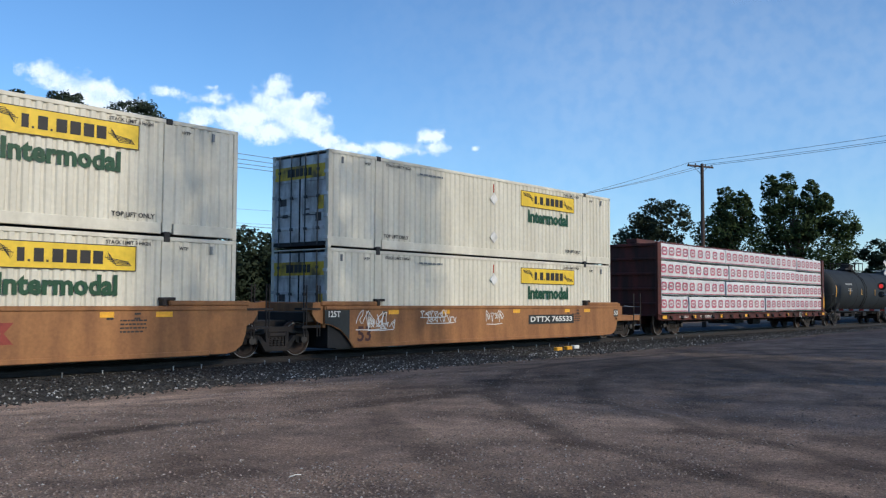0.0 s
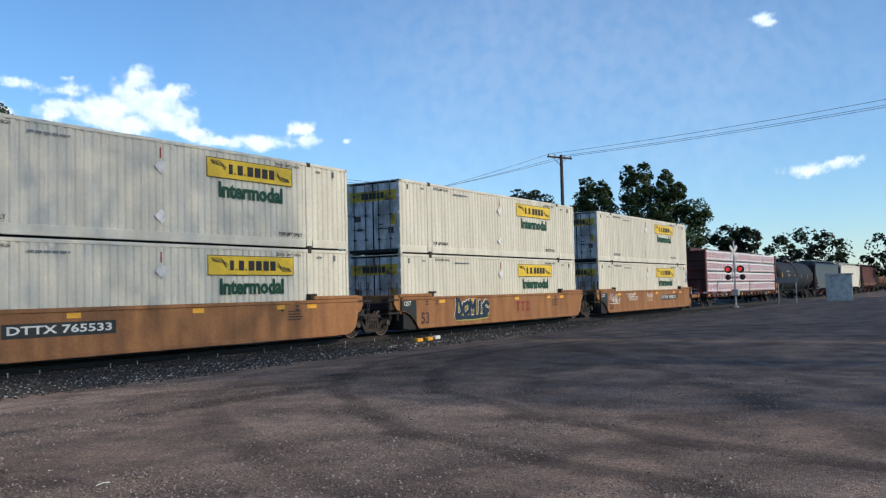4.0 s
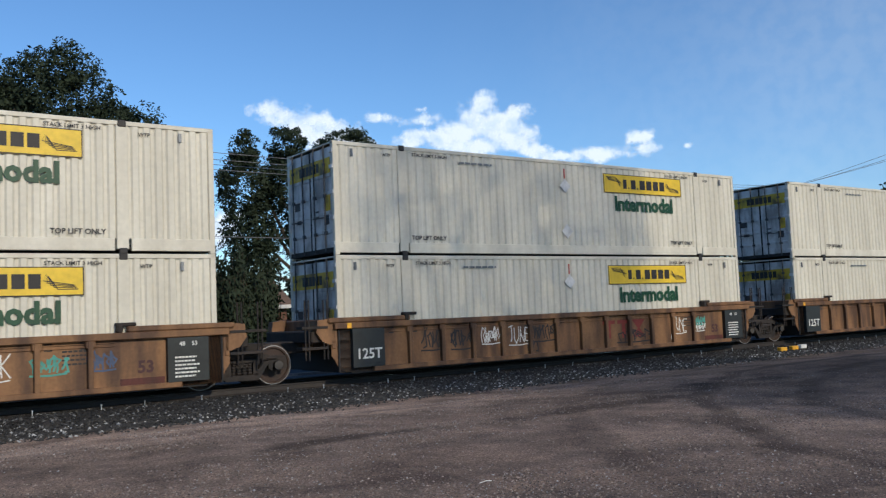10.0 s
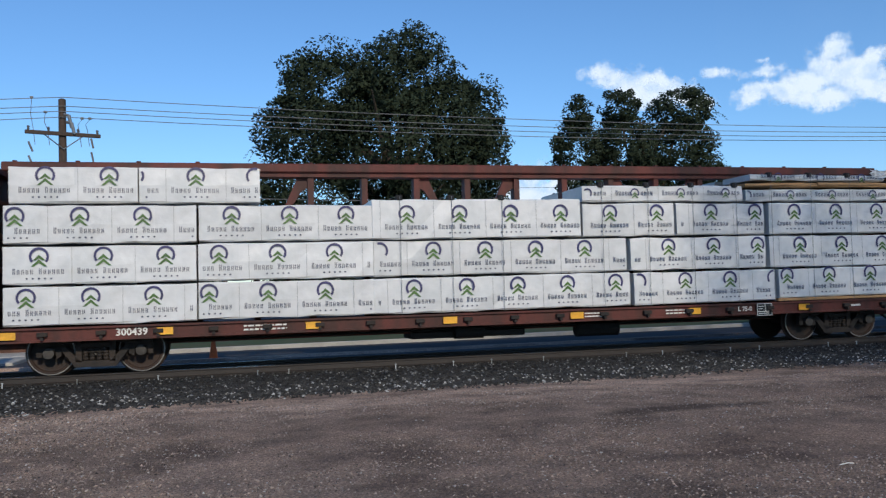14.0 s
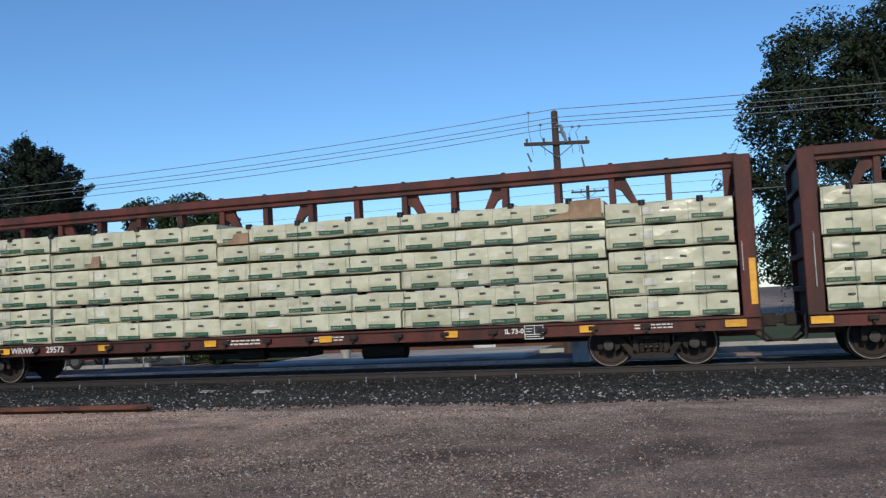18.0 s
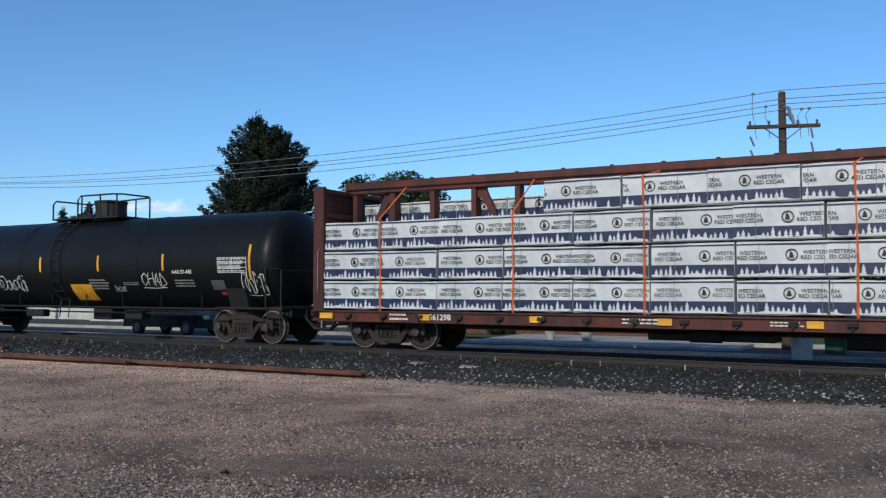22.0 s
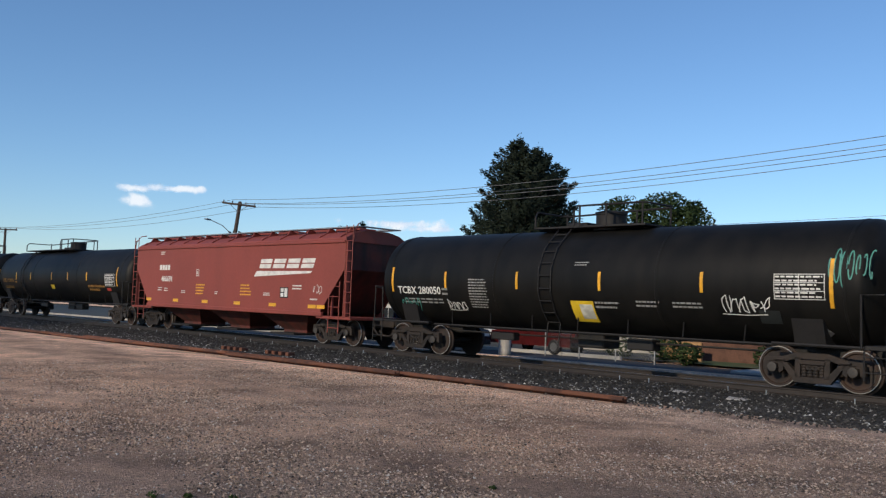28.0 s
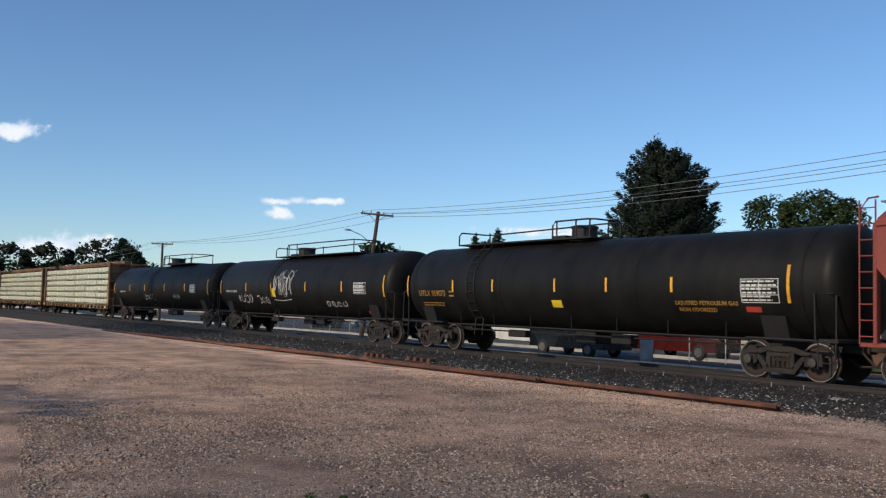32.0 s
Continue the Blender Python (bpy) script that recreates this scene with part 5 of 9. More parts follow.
def tank_car(u0, u1, label, marks, seed, r=1.50, zc=2.40, paint="tank_black", rail_x=(-1.6, 1.6), dome=0.0, tapes=None, tape_z=2.38, ladder_x=None, slip=0.0, longer=0.0, hood=0.40):
    car = thing("tank_car", label, "railway car", "tank cars")
    u, hl = (u0 + u1) / 2 - slip, (u1 - u0) / 2
    dome += slip
    ladder_x = None if ladder_x is None else ladder_x + slip
    tapes = [(a + slip, b) for a, b in tapes] if tapes else None
    marks = [(m[0], m[1] + slip, *m[2:]) for m in marks]
    P = M[paint]
    tl = hl - 0.20
    rings = [(-tl + 0.52 * (1 - math.sin(radians(11.25 * k))), r * max(0.01, math.cos(radians(11.25 * k))) ** 0.55) for k in range(8, -1, -1)]
    body = rings + [(-x + longer, rr) for x, rr in rings[::-1]]
    part("tank", Solid().lathe(body, axis="x", seg=56, at=(0, 0, zc)), P, car, smooth=True)
    for x in (-tl + 0.70, -tl * 0.34, tl * 0.34, tl - 0.70):
        part("weld_seam", Solid().lathe([(x - 0.04, r + 0.003), (x - 0.03, r + 0.012), (x + 0.03, r + 0.012), (x + 0.04, r + 0.003)], axis="x", seg=56, at=(0, 0, zc), cap=False), P, car)
    U = M["under_black"]
    for d in (-1, 1):
        x = d * (hl - 1.75)
        part("saddle", Solid().prism([(-1.15, 0.98), (1.15, 0.98), (1.38, 1.6), (1.1, 1.45), (0.6, 1.12), (0, 1.02), (-0.6, 1.12), (-1.1, 1.45), (-1.38, 1.6)], x - 0.35, x + 0.35, "x"), U, car)
        part("stub_sill", Solid().box(min(d * hl, d * (hl - 3.2)), max(d * hl, d * (hl - 3.2)), -0.33, 0.33, 0.72, 1.02, 0.02), U, car)
        part("end_platform", Solid().box(min(d * hl, d * (hl - 0.5)), max(d * hl, d * (hl - 0.5)), -1.42, 1.42, 0.98, 1.08, 0.015), U, car)
        part("end_rail", Solid().tube([(d * (hl - 0.06), -1.40, 1.05), (d * (hl - 0.06), -1.40, 2.1), (d * (hl - 0.06), 1.40, 2.1), (d * (hl - 0.06), 1.40, 1.05)], 0.025).tube([(d * (hl - 0.55), -1.46, 1.0), (d * (hl - 0.55), -1.5, 2.15), (d * (hl - 0.1), -1.44, 2.15)], 0.025), U, car)
        ladder(car, min(d * (hl - 0.05), d * (hl - 0.5)), max(d * (hl - 0.05), d * (hl - 0.5)), -1.44, 0.35, 1.0, 2, U, "step")
        part("head_brace", Solid().tube([(d * (hl - 2.6), -1.25, 1.02), (d * (hl - 0.5), -1.40, 1.02)], 0.04), U, car)
        coupler(car, d * (hl + 0.30), d)
        truck(car, x)
    part("running_pipe", Solid().tube([(-hl + 2.6, -1.0, 0.98), (hl - 2.6, -1.0, 0.98)], 0.035).tube([(-hl + 2.6, -0.5, 0.80), (hl - 2.6, -0.5, 0.80)], 0.03).box(-0.45, 0.45, -0.4, 0.4, 0.55, 0.95, 0.04).box(1.4, 2.2, -0.7, -0.3, 0.6, 0.9, 0.03).box(-3.4, -2.5, -0.8, -0.5, 0.62, 0.86, 0.03), U, car)
    for x in [-hl + 3.4 + i * (2 * hl - 6.8) / 6 for i in range(7)]:
        part("pipe_hanger", Solid().tube([(x, -1.0, 0.97), (x + 0.1, -1.12, zc - 1.0)], 0.02), U, car)
    # top works
    x = dome
    part("manway", Solid().lathe([(r - 0.05, 0.25 + 0.62 * hood), (r + 0.08, 0.25 + 0.62 * hood), (r + 0.10, 0.20 + 0.57 * hood), (r + hood, 0.20 + 0.57 * hood), (r + hood + 0.01, 0.23 + 0.57 * hood), (r + hood + 0.08, 0.23 + 0.57 * hood), (r + hood + 0.11, 0.32)], axis="z", seg=18, at=(x, 0, zc)), U, car, smooth=True)
    a, b = dome + rail_x[0], dome + rail_x[1]
    part("top_walk", Solid().box(a, b, -0.75, 0.75, zc + r + 0.02, zc + r + 0.07), U, car)
    zt = zc + r + 0.05
    s, zr, gate = Solid(), zt + 0.18 + hood, x - 0.75
    # one bent rail round the platform, open where the ladder comes up
    s.tube([(gate, -0.75, zt), (gate, -0.75, zr - 0.14), (gate + 0.14, -0.75, zr), (b - 0.2, -0.75, zr), (b, -0.55, zr), (b, 0.55, zr), (b - 0.2, 0.75, zr), (a + 0.2, 0.75, zr - 0.1), (a, 0.55, zr - 0.1), (a, -0.6, zr - 0.1), (a + 0.05, -0.75, zr - 0.24), (a + 0.05, -0.75, zt)], 0.030)
    for px, py in ((gate + 0.2, -0.75), (x + 0.35, -0.75), (b - 0.12, -0.70), (b - 0.12, 0.70), (x + 0.35, 0.75), (gate, 0.75), (a + 0.1, 0.70)):
        part("rail_post", Solid().tube([(px, py, zt), (px, py, zr - 0.02)], 0.028), U, car)
    part("top_rail", s, U, car, "black steel safety railing")
    part("valve_box", Solid().box(gate - 0.55, gate + 0.15, -0.3, 0.3, zt, zt + 0.16, 0.03), U, car)
    # ladder bowed over the side
    lx = dome - 1.0 if ladder_x is None else ladder_x
    s = Solid()
    for dx in (-0.22, 0.22):
        s.tube([(lx + dx, -0.6, zt)] + [(lx + dx, -(r + 0.07) * math.cos(q), zc + (r + 0.07) * math.sin(q)) for q in (1.0, 0.6, 0.2, -0.2, -0.6, -0.85)] + [(lx + dx, -1.1, 0.62)], 0.02)
    for k in range(9):
        q = 1.0 - k * 0.23
        s.tube([(lx - 0.22, -(r + 0.07) * math.cos(q), zc + (r + 0.07) * math.sin(q)), (lx + 0.22, -(r + 0.07) * math.cos(q), zc + (r + 0.07) * math.sin(q))], 0.016)
    part("ladder", s, U, car)
    # markings bent to the tank
    for tx, th in (tapes or [(-hl + 0.75, 0.75), (-hl * 0.55, 0.45), (-hl * 0.22, 0.45), (hl * 0.18, 0.45), (hl * 0.55, 0.45), (hl - 0.75, 0.9)]):
        part("reflector", wrapped_on(plate(0.085, th).mesh("reflector", M["reflect_yellow"]), r, zc, tx, tape_z), None, car, "yellow reflective strip")
    for kind, x, z, w, h, txt, col in marks:
        if kind == "text":
            me = letters(txt, h, M[col], 0.004)
            nm = "lettering"
        elif kind == "bars":
            me, nm = bars(w, h, txt, seed + int(x * 10), d=0.009 if col == "ink" else 0.003).mesh("stencil", M["faded_ink" if col == "white_ink" else col]), "stencil"
        elif kind == "sheet":
            me, nm = plate(w, h, 0.008).mesh("notice_sheet", M[col]), "notice_sheet"
        elif kind == "plate":
            g = plate(w, h)
            me, nm = g.mesh("placard", M[col]), "placard"
        elif kind == "grid":
            g = bars(w * 0.94, h * 0.92, 6, seed + int(x * 10), d=0.004)
            for k in range(4):
                z0 = -h / 2 + k * (h - 0.02) / 3
                g.box(-w / 2, w / 2, -0.004, 0, z0, z0 + 0.016)
            for k in range(3):
                x0 = -w / 2 + k * (w - 0.02) / 2
                g.box(x0, x0 + 0.016, -0.005, 0, -h / 2, h / 2)
            me, nm = g.mesh("stencil", M[col]), "stencil"
        elif kind == "logo":
            me, nm = block_logo(w, h, 0.010).mesh("logo_mark", M[col]), "logo_mark"
        elif kind == "diamond":
            me, nm = Solid().prism([(-w / 2, 0), (0, -w / 2), (w / 2, 0), (0, w / 2)], -0.006, 0).mesh("placard", M[col]), "placard"
        elif kind == "tag":
            me, nm = sprayed(txt, w, h, seed + int(x * 10), thick=0.024).mesh("graffiti", M[col]), "graffiti"
        else:
            me, nm = scrawl(w, h, txt, seed + int(x * 10), thick=0.028).mesh("graffiti", M[col]), "graffiti"
        part(nm, wrapped_on(me, r, zc, x, z), None, car)
    MOVING.append((car, u, 0.0))
    return car


# ---- covered hoppers ----


def hopper_car(u0, u1, label, paint, seed, full=True):
    """u0, u1: the ends of the body's top; the platforms reach a metre further"""
    car = thing("covered_hopper", label, "railway car", "covered hoppers")
    u, hl = (u0 + u1) / 2, (u1 - u0) / 2
    reach = 0.42
    P, U = M[paint], M["under_black"]
    for sg in (-1, 1):
        part("side_sheet", Solid().prism([(-hl + 1.35, 1.15), (hl - 1.35, 1.15), (hl, 2.72), (hl, 3.80), (-hl, 3.80), (-hl, 2.72)], min(sg * 1.44, sg * 1.48), max(sg * 1.44, sg * 1.48)), P, car)
        part("side_sill", Solid().box(-hl + 1.2, hl - 1.2, min(sg * 1.40, sg * 1.52), max(sg * 1.40, sg * 1.52), 1.02, 1.18, 0.02), P, car)
        part("eave_rail", Solid().box(-hl, hl, min(sg * 1.40, sg * 1.53), max(sg * 1.40, sg * 1.53), 3.66, 3.76, 0.02), P, car)
    part("roof", Solid().prism([(-1.50, 3.72), (-1.42, 3.86), (-1.05, 4.06), (-0.5, 4.18), (0.5, 4.18), (1.05, 4.06), (1.42, 3.86), (1.50, 3.72)], -hl, hl, "x"), P, car)
    part("running_board", Solid().box(-hl - 0.18, hl + 0.18, -0.95, -0.60, 4.27, 4.31).box(-hl - 0.18, hl + 0.18, 0.60, 0.95, 4.27, 4.31).box(-hl - 0.18, -hl + 0.12, -0.95, 0.95, 4.275, 4.305).box(hl - 0.12, hl + 0.18, -0.95, 0.95, 4.275, 4.305), M["galv"], car, "pale galvanised roof walkway")
    for k in range(13):
        x = -hl + 0.4 + k * (2 * hl - 0.8) / 12
        part("roof_rib", Solid().prism([(-1.46, 3.78), (-1.40, 3.92), (-1.05, 4.10), (-0.95, 4.28), (-0.9, 4.28), (-0.5, 4.14), (-0.5, 4.0)], x - 0.03, x + 0.03, "x"), P, car)
    for k in range(8):
        x = -hl + 1.3 + k * (2 * hl - 2.6) / 7
        part("roof_hatch", Solid().box(x - 0.7, x + 0.7, -0.42, 0.42, 4.16, 4.30, 0.03), P, car)
    for d in (-1, 1):
        # the darker brown on the slope sheet stands in for shade at the ends
        part("slope_sheet", Solid().prism([(d * (hl - 0.05), 2.72), (d * (hl - 0.05), 3.74), (d * (hl - 0.15), 3.74), (d * (hl - 1.6), 1.15), (d * (hl - 1.45), 1.15)], -1.44, 1.44), M["beam_brown"], car, "slope sheet coloured dark for the shade at the car end")
        for y0, y1, xa, xb, zt in ((-1.46, -1.30, hl, hl + 0.10, 3.75), (1.30, 1.46, hl, hl + 0.10, 3.75), (-1.30, -1.22, hl - 0.95, hl - 0.85, 2.2)):
            part("end_post", Solid().box(min(d * xa, d * xb), max(d * xa, d * xb), y0, y1, 1.0, zt, 0.015), P, car)
        part("end_platform", Solid().box(min(d * (hl - 1.6), d * (hl + reach)), max(d * (hl - 1.6), d * (hl + reach)), -1.46, 1.46, 0.94, 1.04, 0.015), P, car)
        part("stub_sill", Solid().box(min(d * (hl - 4), d * (hl + reach)), max(d * (hl - 4), d * (hl + reach)), -0.33, 0.33, 0.68, 0.96, 0.02), U, car)
        ladder(car, d * hl + 0.02 if d > 0 else d * hl - 0.40, d * hl + 0.40 if d > 0 else d * hl - 0.02, -1.47, 1.0, 4.28, 9, P)
        ladder(car, min(d * (hl - 0.85), d * (hl - 0.25)), max(d * (hl - 0.85), d * (hl - 0.25)), -1.46, 0.45, 2.3, 5, P)
        part("roof_grab", Solid().tube([(d * (hl + 0.40), -1.47, 3.6), (d * (hl + 0.40), -1.40, 4.1), (d * (hl + 0.34), -1.2, 4.35), (d * (hl + 0.2), -1.0, 4.4)], 0.025), P, car)
        coupler(car, d * (hl + reach + 0.2), d)
        truck(car, d * (hl - 1.1))
    for k in (-1, 0, 1):
        x = k * 4.0
        bay = [(sx * w, sy * d, z) for z, w, d in ((1.12, 1.75, 1.32), (0.42, 0.75, 0.62), (0.30, 0.75, 0.62)) for sx, sy in ((-1, -1), (1, -1), (1, 1), (-1, 1))]
        # bays take a darker brown than the sides
        part("hopper_bay", Solid().add(bay, [(i + 4 * r, i + 4 * r + 4, (i + 1) % 4 + 4 * r + 4, (i + 1) % 4 + 4 * r) for r in (0, 1) for i in range(4)] + [(8, 11, 10, 9)]), M["beam_brown"], car, at=pose(x, 0, 0), label="dark brown discharge bay")
        part("outlet_gate", Solid().box(x - 0.8, x + 0.8, -1.25, 1.25, 0.24, 0.32, 0.015), U, car)
    for k in range(7):
        x = -6.62 + k * 2.56 if k < 6 else 6.72
        part("reflector", plate(0.48, 0.13), M["reflect_yellow"], car, "yellow reflective tape", pose(x, -1.487, 1.36))
    if full:
        y = -1.483
        logo = Solid()
        xs = 0.93
        for k in range(4):
            a = 1.05 + k * xs
            for x0, x1, z0, z1 in ((0.02, 0.54, 0.0, 0.16), (0.02, 0.54, 0.20, 0.36)):
                q = [(a + 1.5 * x0 + z0 * 0.4, z0), (a + 1.5 * x1 + z0 * 0.4, z0), (a + 1.5 * x1 + z1 * 0.4, z1), (a + 1.5 * x0 + z1 * 0.4, z1)]
                logo.prism([(p, 2.55 + z) for p, z in q], -0.004, 0)
        logo.prism([(0.72, 2.22), (4.50, 2.36), (4.60, 2.44), (0.92, 2.44)], -0.004, 0)
        part("logo_mark", logo, M["white_ink"], car, "white block logo with a swoosh", pose(1.5, y, 0.22))
        part("word_bar", Solid().box(-6.3, -6.08, -0.003, 0, 2.55, 2.78).box(-6.03, -5.83, -0.003, 0, 2.55, 2.78).box(-5.78, -5.58, -0.003, 0, 2.55, 2.78).box(-5.53, -5.33, -0.003, 0, 2.55, 2.78), M["white_ink"], car, at=pose(0.58, y, 0.16))
        part("lettering", letters("486691", 0.36, M["white_ink"], 0.005), None, car, at=flat(-4.98, 2.30, y - 0.003))
        for x, z, w, h, n, col in ((-5.46, 3.49, 0.4, 0.18, 2, "white_ink"), (-5.6, 1.85, 0.4, 0.2, 2, "white_ink"), (-5.0, 1.83, 0.4, 0.2, 2, "white_ink"), (-1.95, 1.88, 0.75, 0.5, 4, "reflect_yellow"), (1.67, 1.90, 0.8, 0.5, 4, "reflect_yellow"), (-0.6, 1.75, 0.25, 0.15, 2, "white_ink"), (3.2, 1.76, 0.5, 0.15, 2, "white_ink"), (5.2, 2.05, 0.6, 0.22, 2, "white_ink"), (-3.4, 1.75, 0.4, 0.14, 2, "white_ink"), (6.3, 1.62, 0.5, 0.12, 1, "white_ink")):
            part("stencil", bars(w, h, n, seed + int(x * 10)), M[col], car, at=pose(x, y, z))
        part("tag_box", plate(0.55, 0.40), M["black_plate"], car, at=pose(4.37, y, 1.84))
        part("tag_line", Solid().box(-0.22, -0.03, -0.003, 0, 0.02, 0.16).box(0.03, 0.22, -0.003, 0, -0.16, 0.16).box(-0.22, -0.03, -0.003, 0, -0.16, -0.02), M["white_ink"], car, at=pose(4.37, y - 0.005, 1.84))
        part("graffiti", scrawl(0.6, 0.4, 3, 77, thick=0.02), M["white_ink"], car, at=pose(6.46, y, 1.98))
        part("stencil_box", Solid().box(-3.32, -3.10, -0.003, 0, 2.35, 2.38).box(-3.32, -3.10, -0.003, 0, 2.62, 2.65).box(-3.32, -3.29, -0.003, 0, 2.38, 2.62).box(-3.13, -3.10, -0.003, 0, 2.38, 2.62).box(-3.24, -3.18, -0.003, 0, 2.43, 2.58), M["white_ink"], car, at=pose(0.98, y, 0.09))
    MOVING.append((car, u, 0.0))
    return car


# ---- ground ----


def lot_shift(n, l, tc):
    """pale loose gravel on the -x side, packed dirt plus painted shade darkening the +x side, curved tyre tracks, dark
    patches
    """
    def node(kind):
        return n.new("ShaderNode" + kind)

    def math_node(op, a, b=None, c=None):
        m = node("Math")
        m.operation = op
        for i, v in enumerate((a, b, c)):
            if v is None:
                continue
            if isinstance(v, (int, float)):
                m.inputs[i].default_value = v
            else:
                l.new(v, m.inputs[i])
        return m.outputs[0]

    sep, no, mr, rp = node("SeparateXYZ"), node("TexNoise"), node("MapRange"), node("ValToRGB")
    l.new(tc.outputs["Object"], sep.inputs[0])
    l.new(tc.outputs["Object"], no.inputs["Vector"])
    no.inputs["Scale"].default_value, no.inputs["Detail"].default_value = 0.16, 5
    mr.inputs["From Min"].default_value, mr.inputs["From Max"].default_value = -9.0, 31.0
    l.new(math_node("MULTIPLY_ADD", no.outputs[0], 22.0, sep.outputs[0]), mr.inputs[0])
    # the +x stops are darker and cooler: dirt tone with tree shade painted in
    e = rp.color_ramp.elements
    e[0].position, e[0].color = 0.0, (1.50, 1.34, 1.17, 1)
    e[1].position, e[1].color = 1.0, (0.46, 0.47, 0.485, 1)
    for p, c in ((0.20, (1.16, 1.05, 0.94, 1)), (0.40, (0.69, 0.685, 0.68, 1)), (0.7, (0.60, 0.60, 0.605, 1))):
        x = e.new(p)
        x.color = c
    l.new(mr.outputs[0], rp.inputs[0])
    wob, wob2 = node("TexNoise"), node("TexNoise")
    wob.inputs["Scale"].default_value, wob.inputs["Detail"].default_value = 0.45, 4
    wob2.inputs["Scale"].default_value, wob2.inputs["Detail"].default_value = 1.7, 5
    l.new(tc.outputs["Object"], wob.inputs["Vector"])
    l.new(tc.outputs["Object"], wob2.inputs["Vector"])
    sway = math_node("MULTIPLY_ADD", wob.outputs[0], 1.2, -0.6)
    dist = node("VectorMath")
    dist.operation = "DISTANCE"
    dist.inputs[1].default_value = (20.66, -1.48, 0.0)
    l.new(tc.outputs["Object"], dist.inputs[0])
    ring = math_node("ADD", dist.outputs["Value"], sway)
    # a straight pair of wheel lanes that crosses the lot towards the crossing
    lane = math_node("ADD", math_node("MULTIPLY_ADD", sep.outputs[0], -0.584, math_node("MULTIPLY", sep.outputs[1], 0.812)), sway)
    total = None
    for src, at, half, depth in ((ring, 13.94, 0.30, 0.42), (ring, 12.2, 0.30, 0.40), (ring, 15.9, 0.3, 0.25), (lane, -5.07, 0.45, 0.34), (lane, -6.9, 0.40, 0.28), (lane, -2.6, 0.35, 0.18)):
        k = node("MapRange")
        k.interpolation_type = "SMOOTHSTEP"
        k.inputs["From Min"].default_value, k.inputs["From Max"].default_value = 0.1, half
        k.inputs["To Min"].default_value, k.inputs["To Max"].default_value = 1 - depth, 1.0
        l.new(math_node("ABSOLUTE", math_node("SUBTRACT", src, at)), k.inputs[0])
        total = k.outputs[0] if total is None else math_node("MULTIPLY", total, k.outputs[0])
    # dark patches; the last and widest is a shadow band painted on the ground
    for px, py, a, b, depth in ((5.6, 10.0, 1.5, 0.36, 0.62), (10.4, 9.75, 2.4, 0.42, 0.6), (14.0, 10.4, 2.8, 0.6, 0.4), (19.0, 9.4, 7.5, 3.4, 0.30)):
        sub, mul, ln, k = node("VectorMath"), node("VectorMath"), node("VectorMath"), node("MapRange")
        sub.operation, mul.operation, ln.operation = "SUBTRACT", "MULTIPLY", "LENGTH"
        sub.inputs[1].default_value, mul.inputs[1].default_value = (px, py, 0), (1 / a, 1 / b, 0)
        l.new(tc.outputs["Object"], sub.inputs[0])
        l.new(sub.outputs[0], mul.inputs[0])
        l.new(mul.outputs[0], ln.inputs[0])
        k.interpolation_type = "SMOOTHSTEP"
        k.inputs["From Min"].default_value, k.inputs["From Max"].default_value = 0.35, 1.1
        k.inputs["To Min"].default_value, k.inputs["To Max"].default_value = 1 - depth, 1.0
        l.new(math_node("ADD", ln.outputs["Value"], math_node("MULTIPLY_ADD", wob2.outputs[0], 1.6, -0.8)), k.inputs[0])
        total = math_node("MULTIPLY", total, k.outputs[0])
    # sunlit strip painted along the foot of the ballast, dying out where the lot darkens
    near, fade = node("MapRange"), node("MapRange")
    near.interpolation_type = fade.interpolation_type = "SMOOTHSTEP"
    near.inputs["From Min"].default_value, near.inputs["From Max"].default_value = 10.6, 12.8
    l.new(math_node("ADD", sep.outputs[1], math_node("MULTIPLY_ADD", wob2.outputs[0], 2.4, -1.2)), near.inputs[0])
    fade.inputs["From Min"].default_value, fade.inputs["From Max"].default_value = 7.0, 15.0
    fade.inputs["To Min"].default_value, fade.inputs["To Max"].default_value = 0.55, 0.0
    l.new(sep.outputs[0], fade.inputs[0])
    pale = math_node("MULTIPLY_ADD", math_node("MULTIPLY", near.outputs[0], fade.outputs[0]), 1.0, 1.0)
    mix = node("Mix")
    mix.data_type, mix.blend_type = "RGBA", "MULTIPLY"
    mix.inputs[0].default_value = 1.0
    l.new(rp.outputs[0], mix.inputs[6])
    l.new(math_node("MULTIPLY", total, pale), mix.inputs[7])
    return mix.outputs[2]


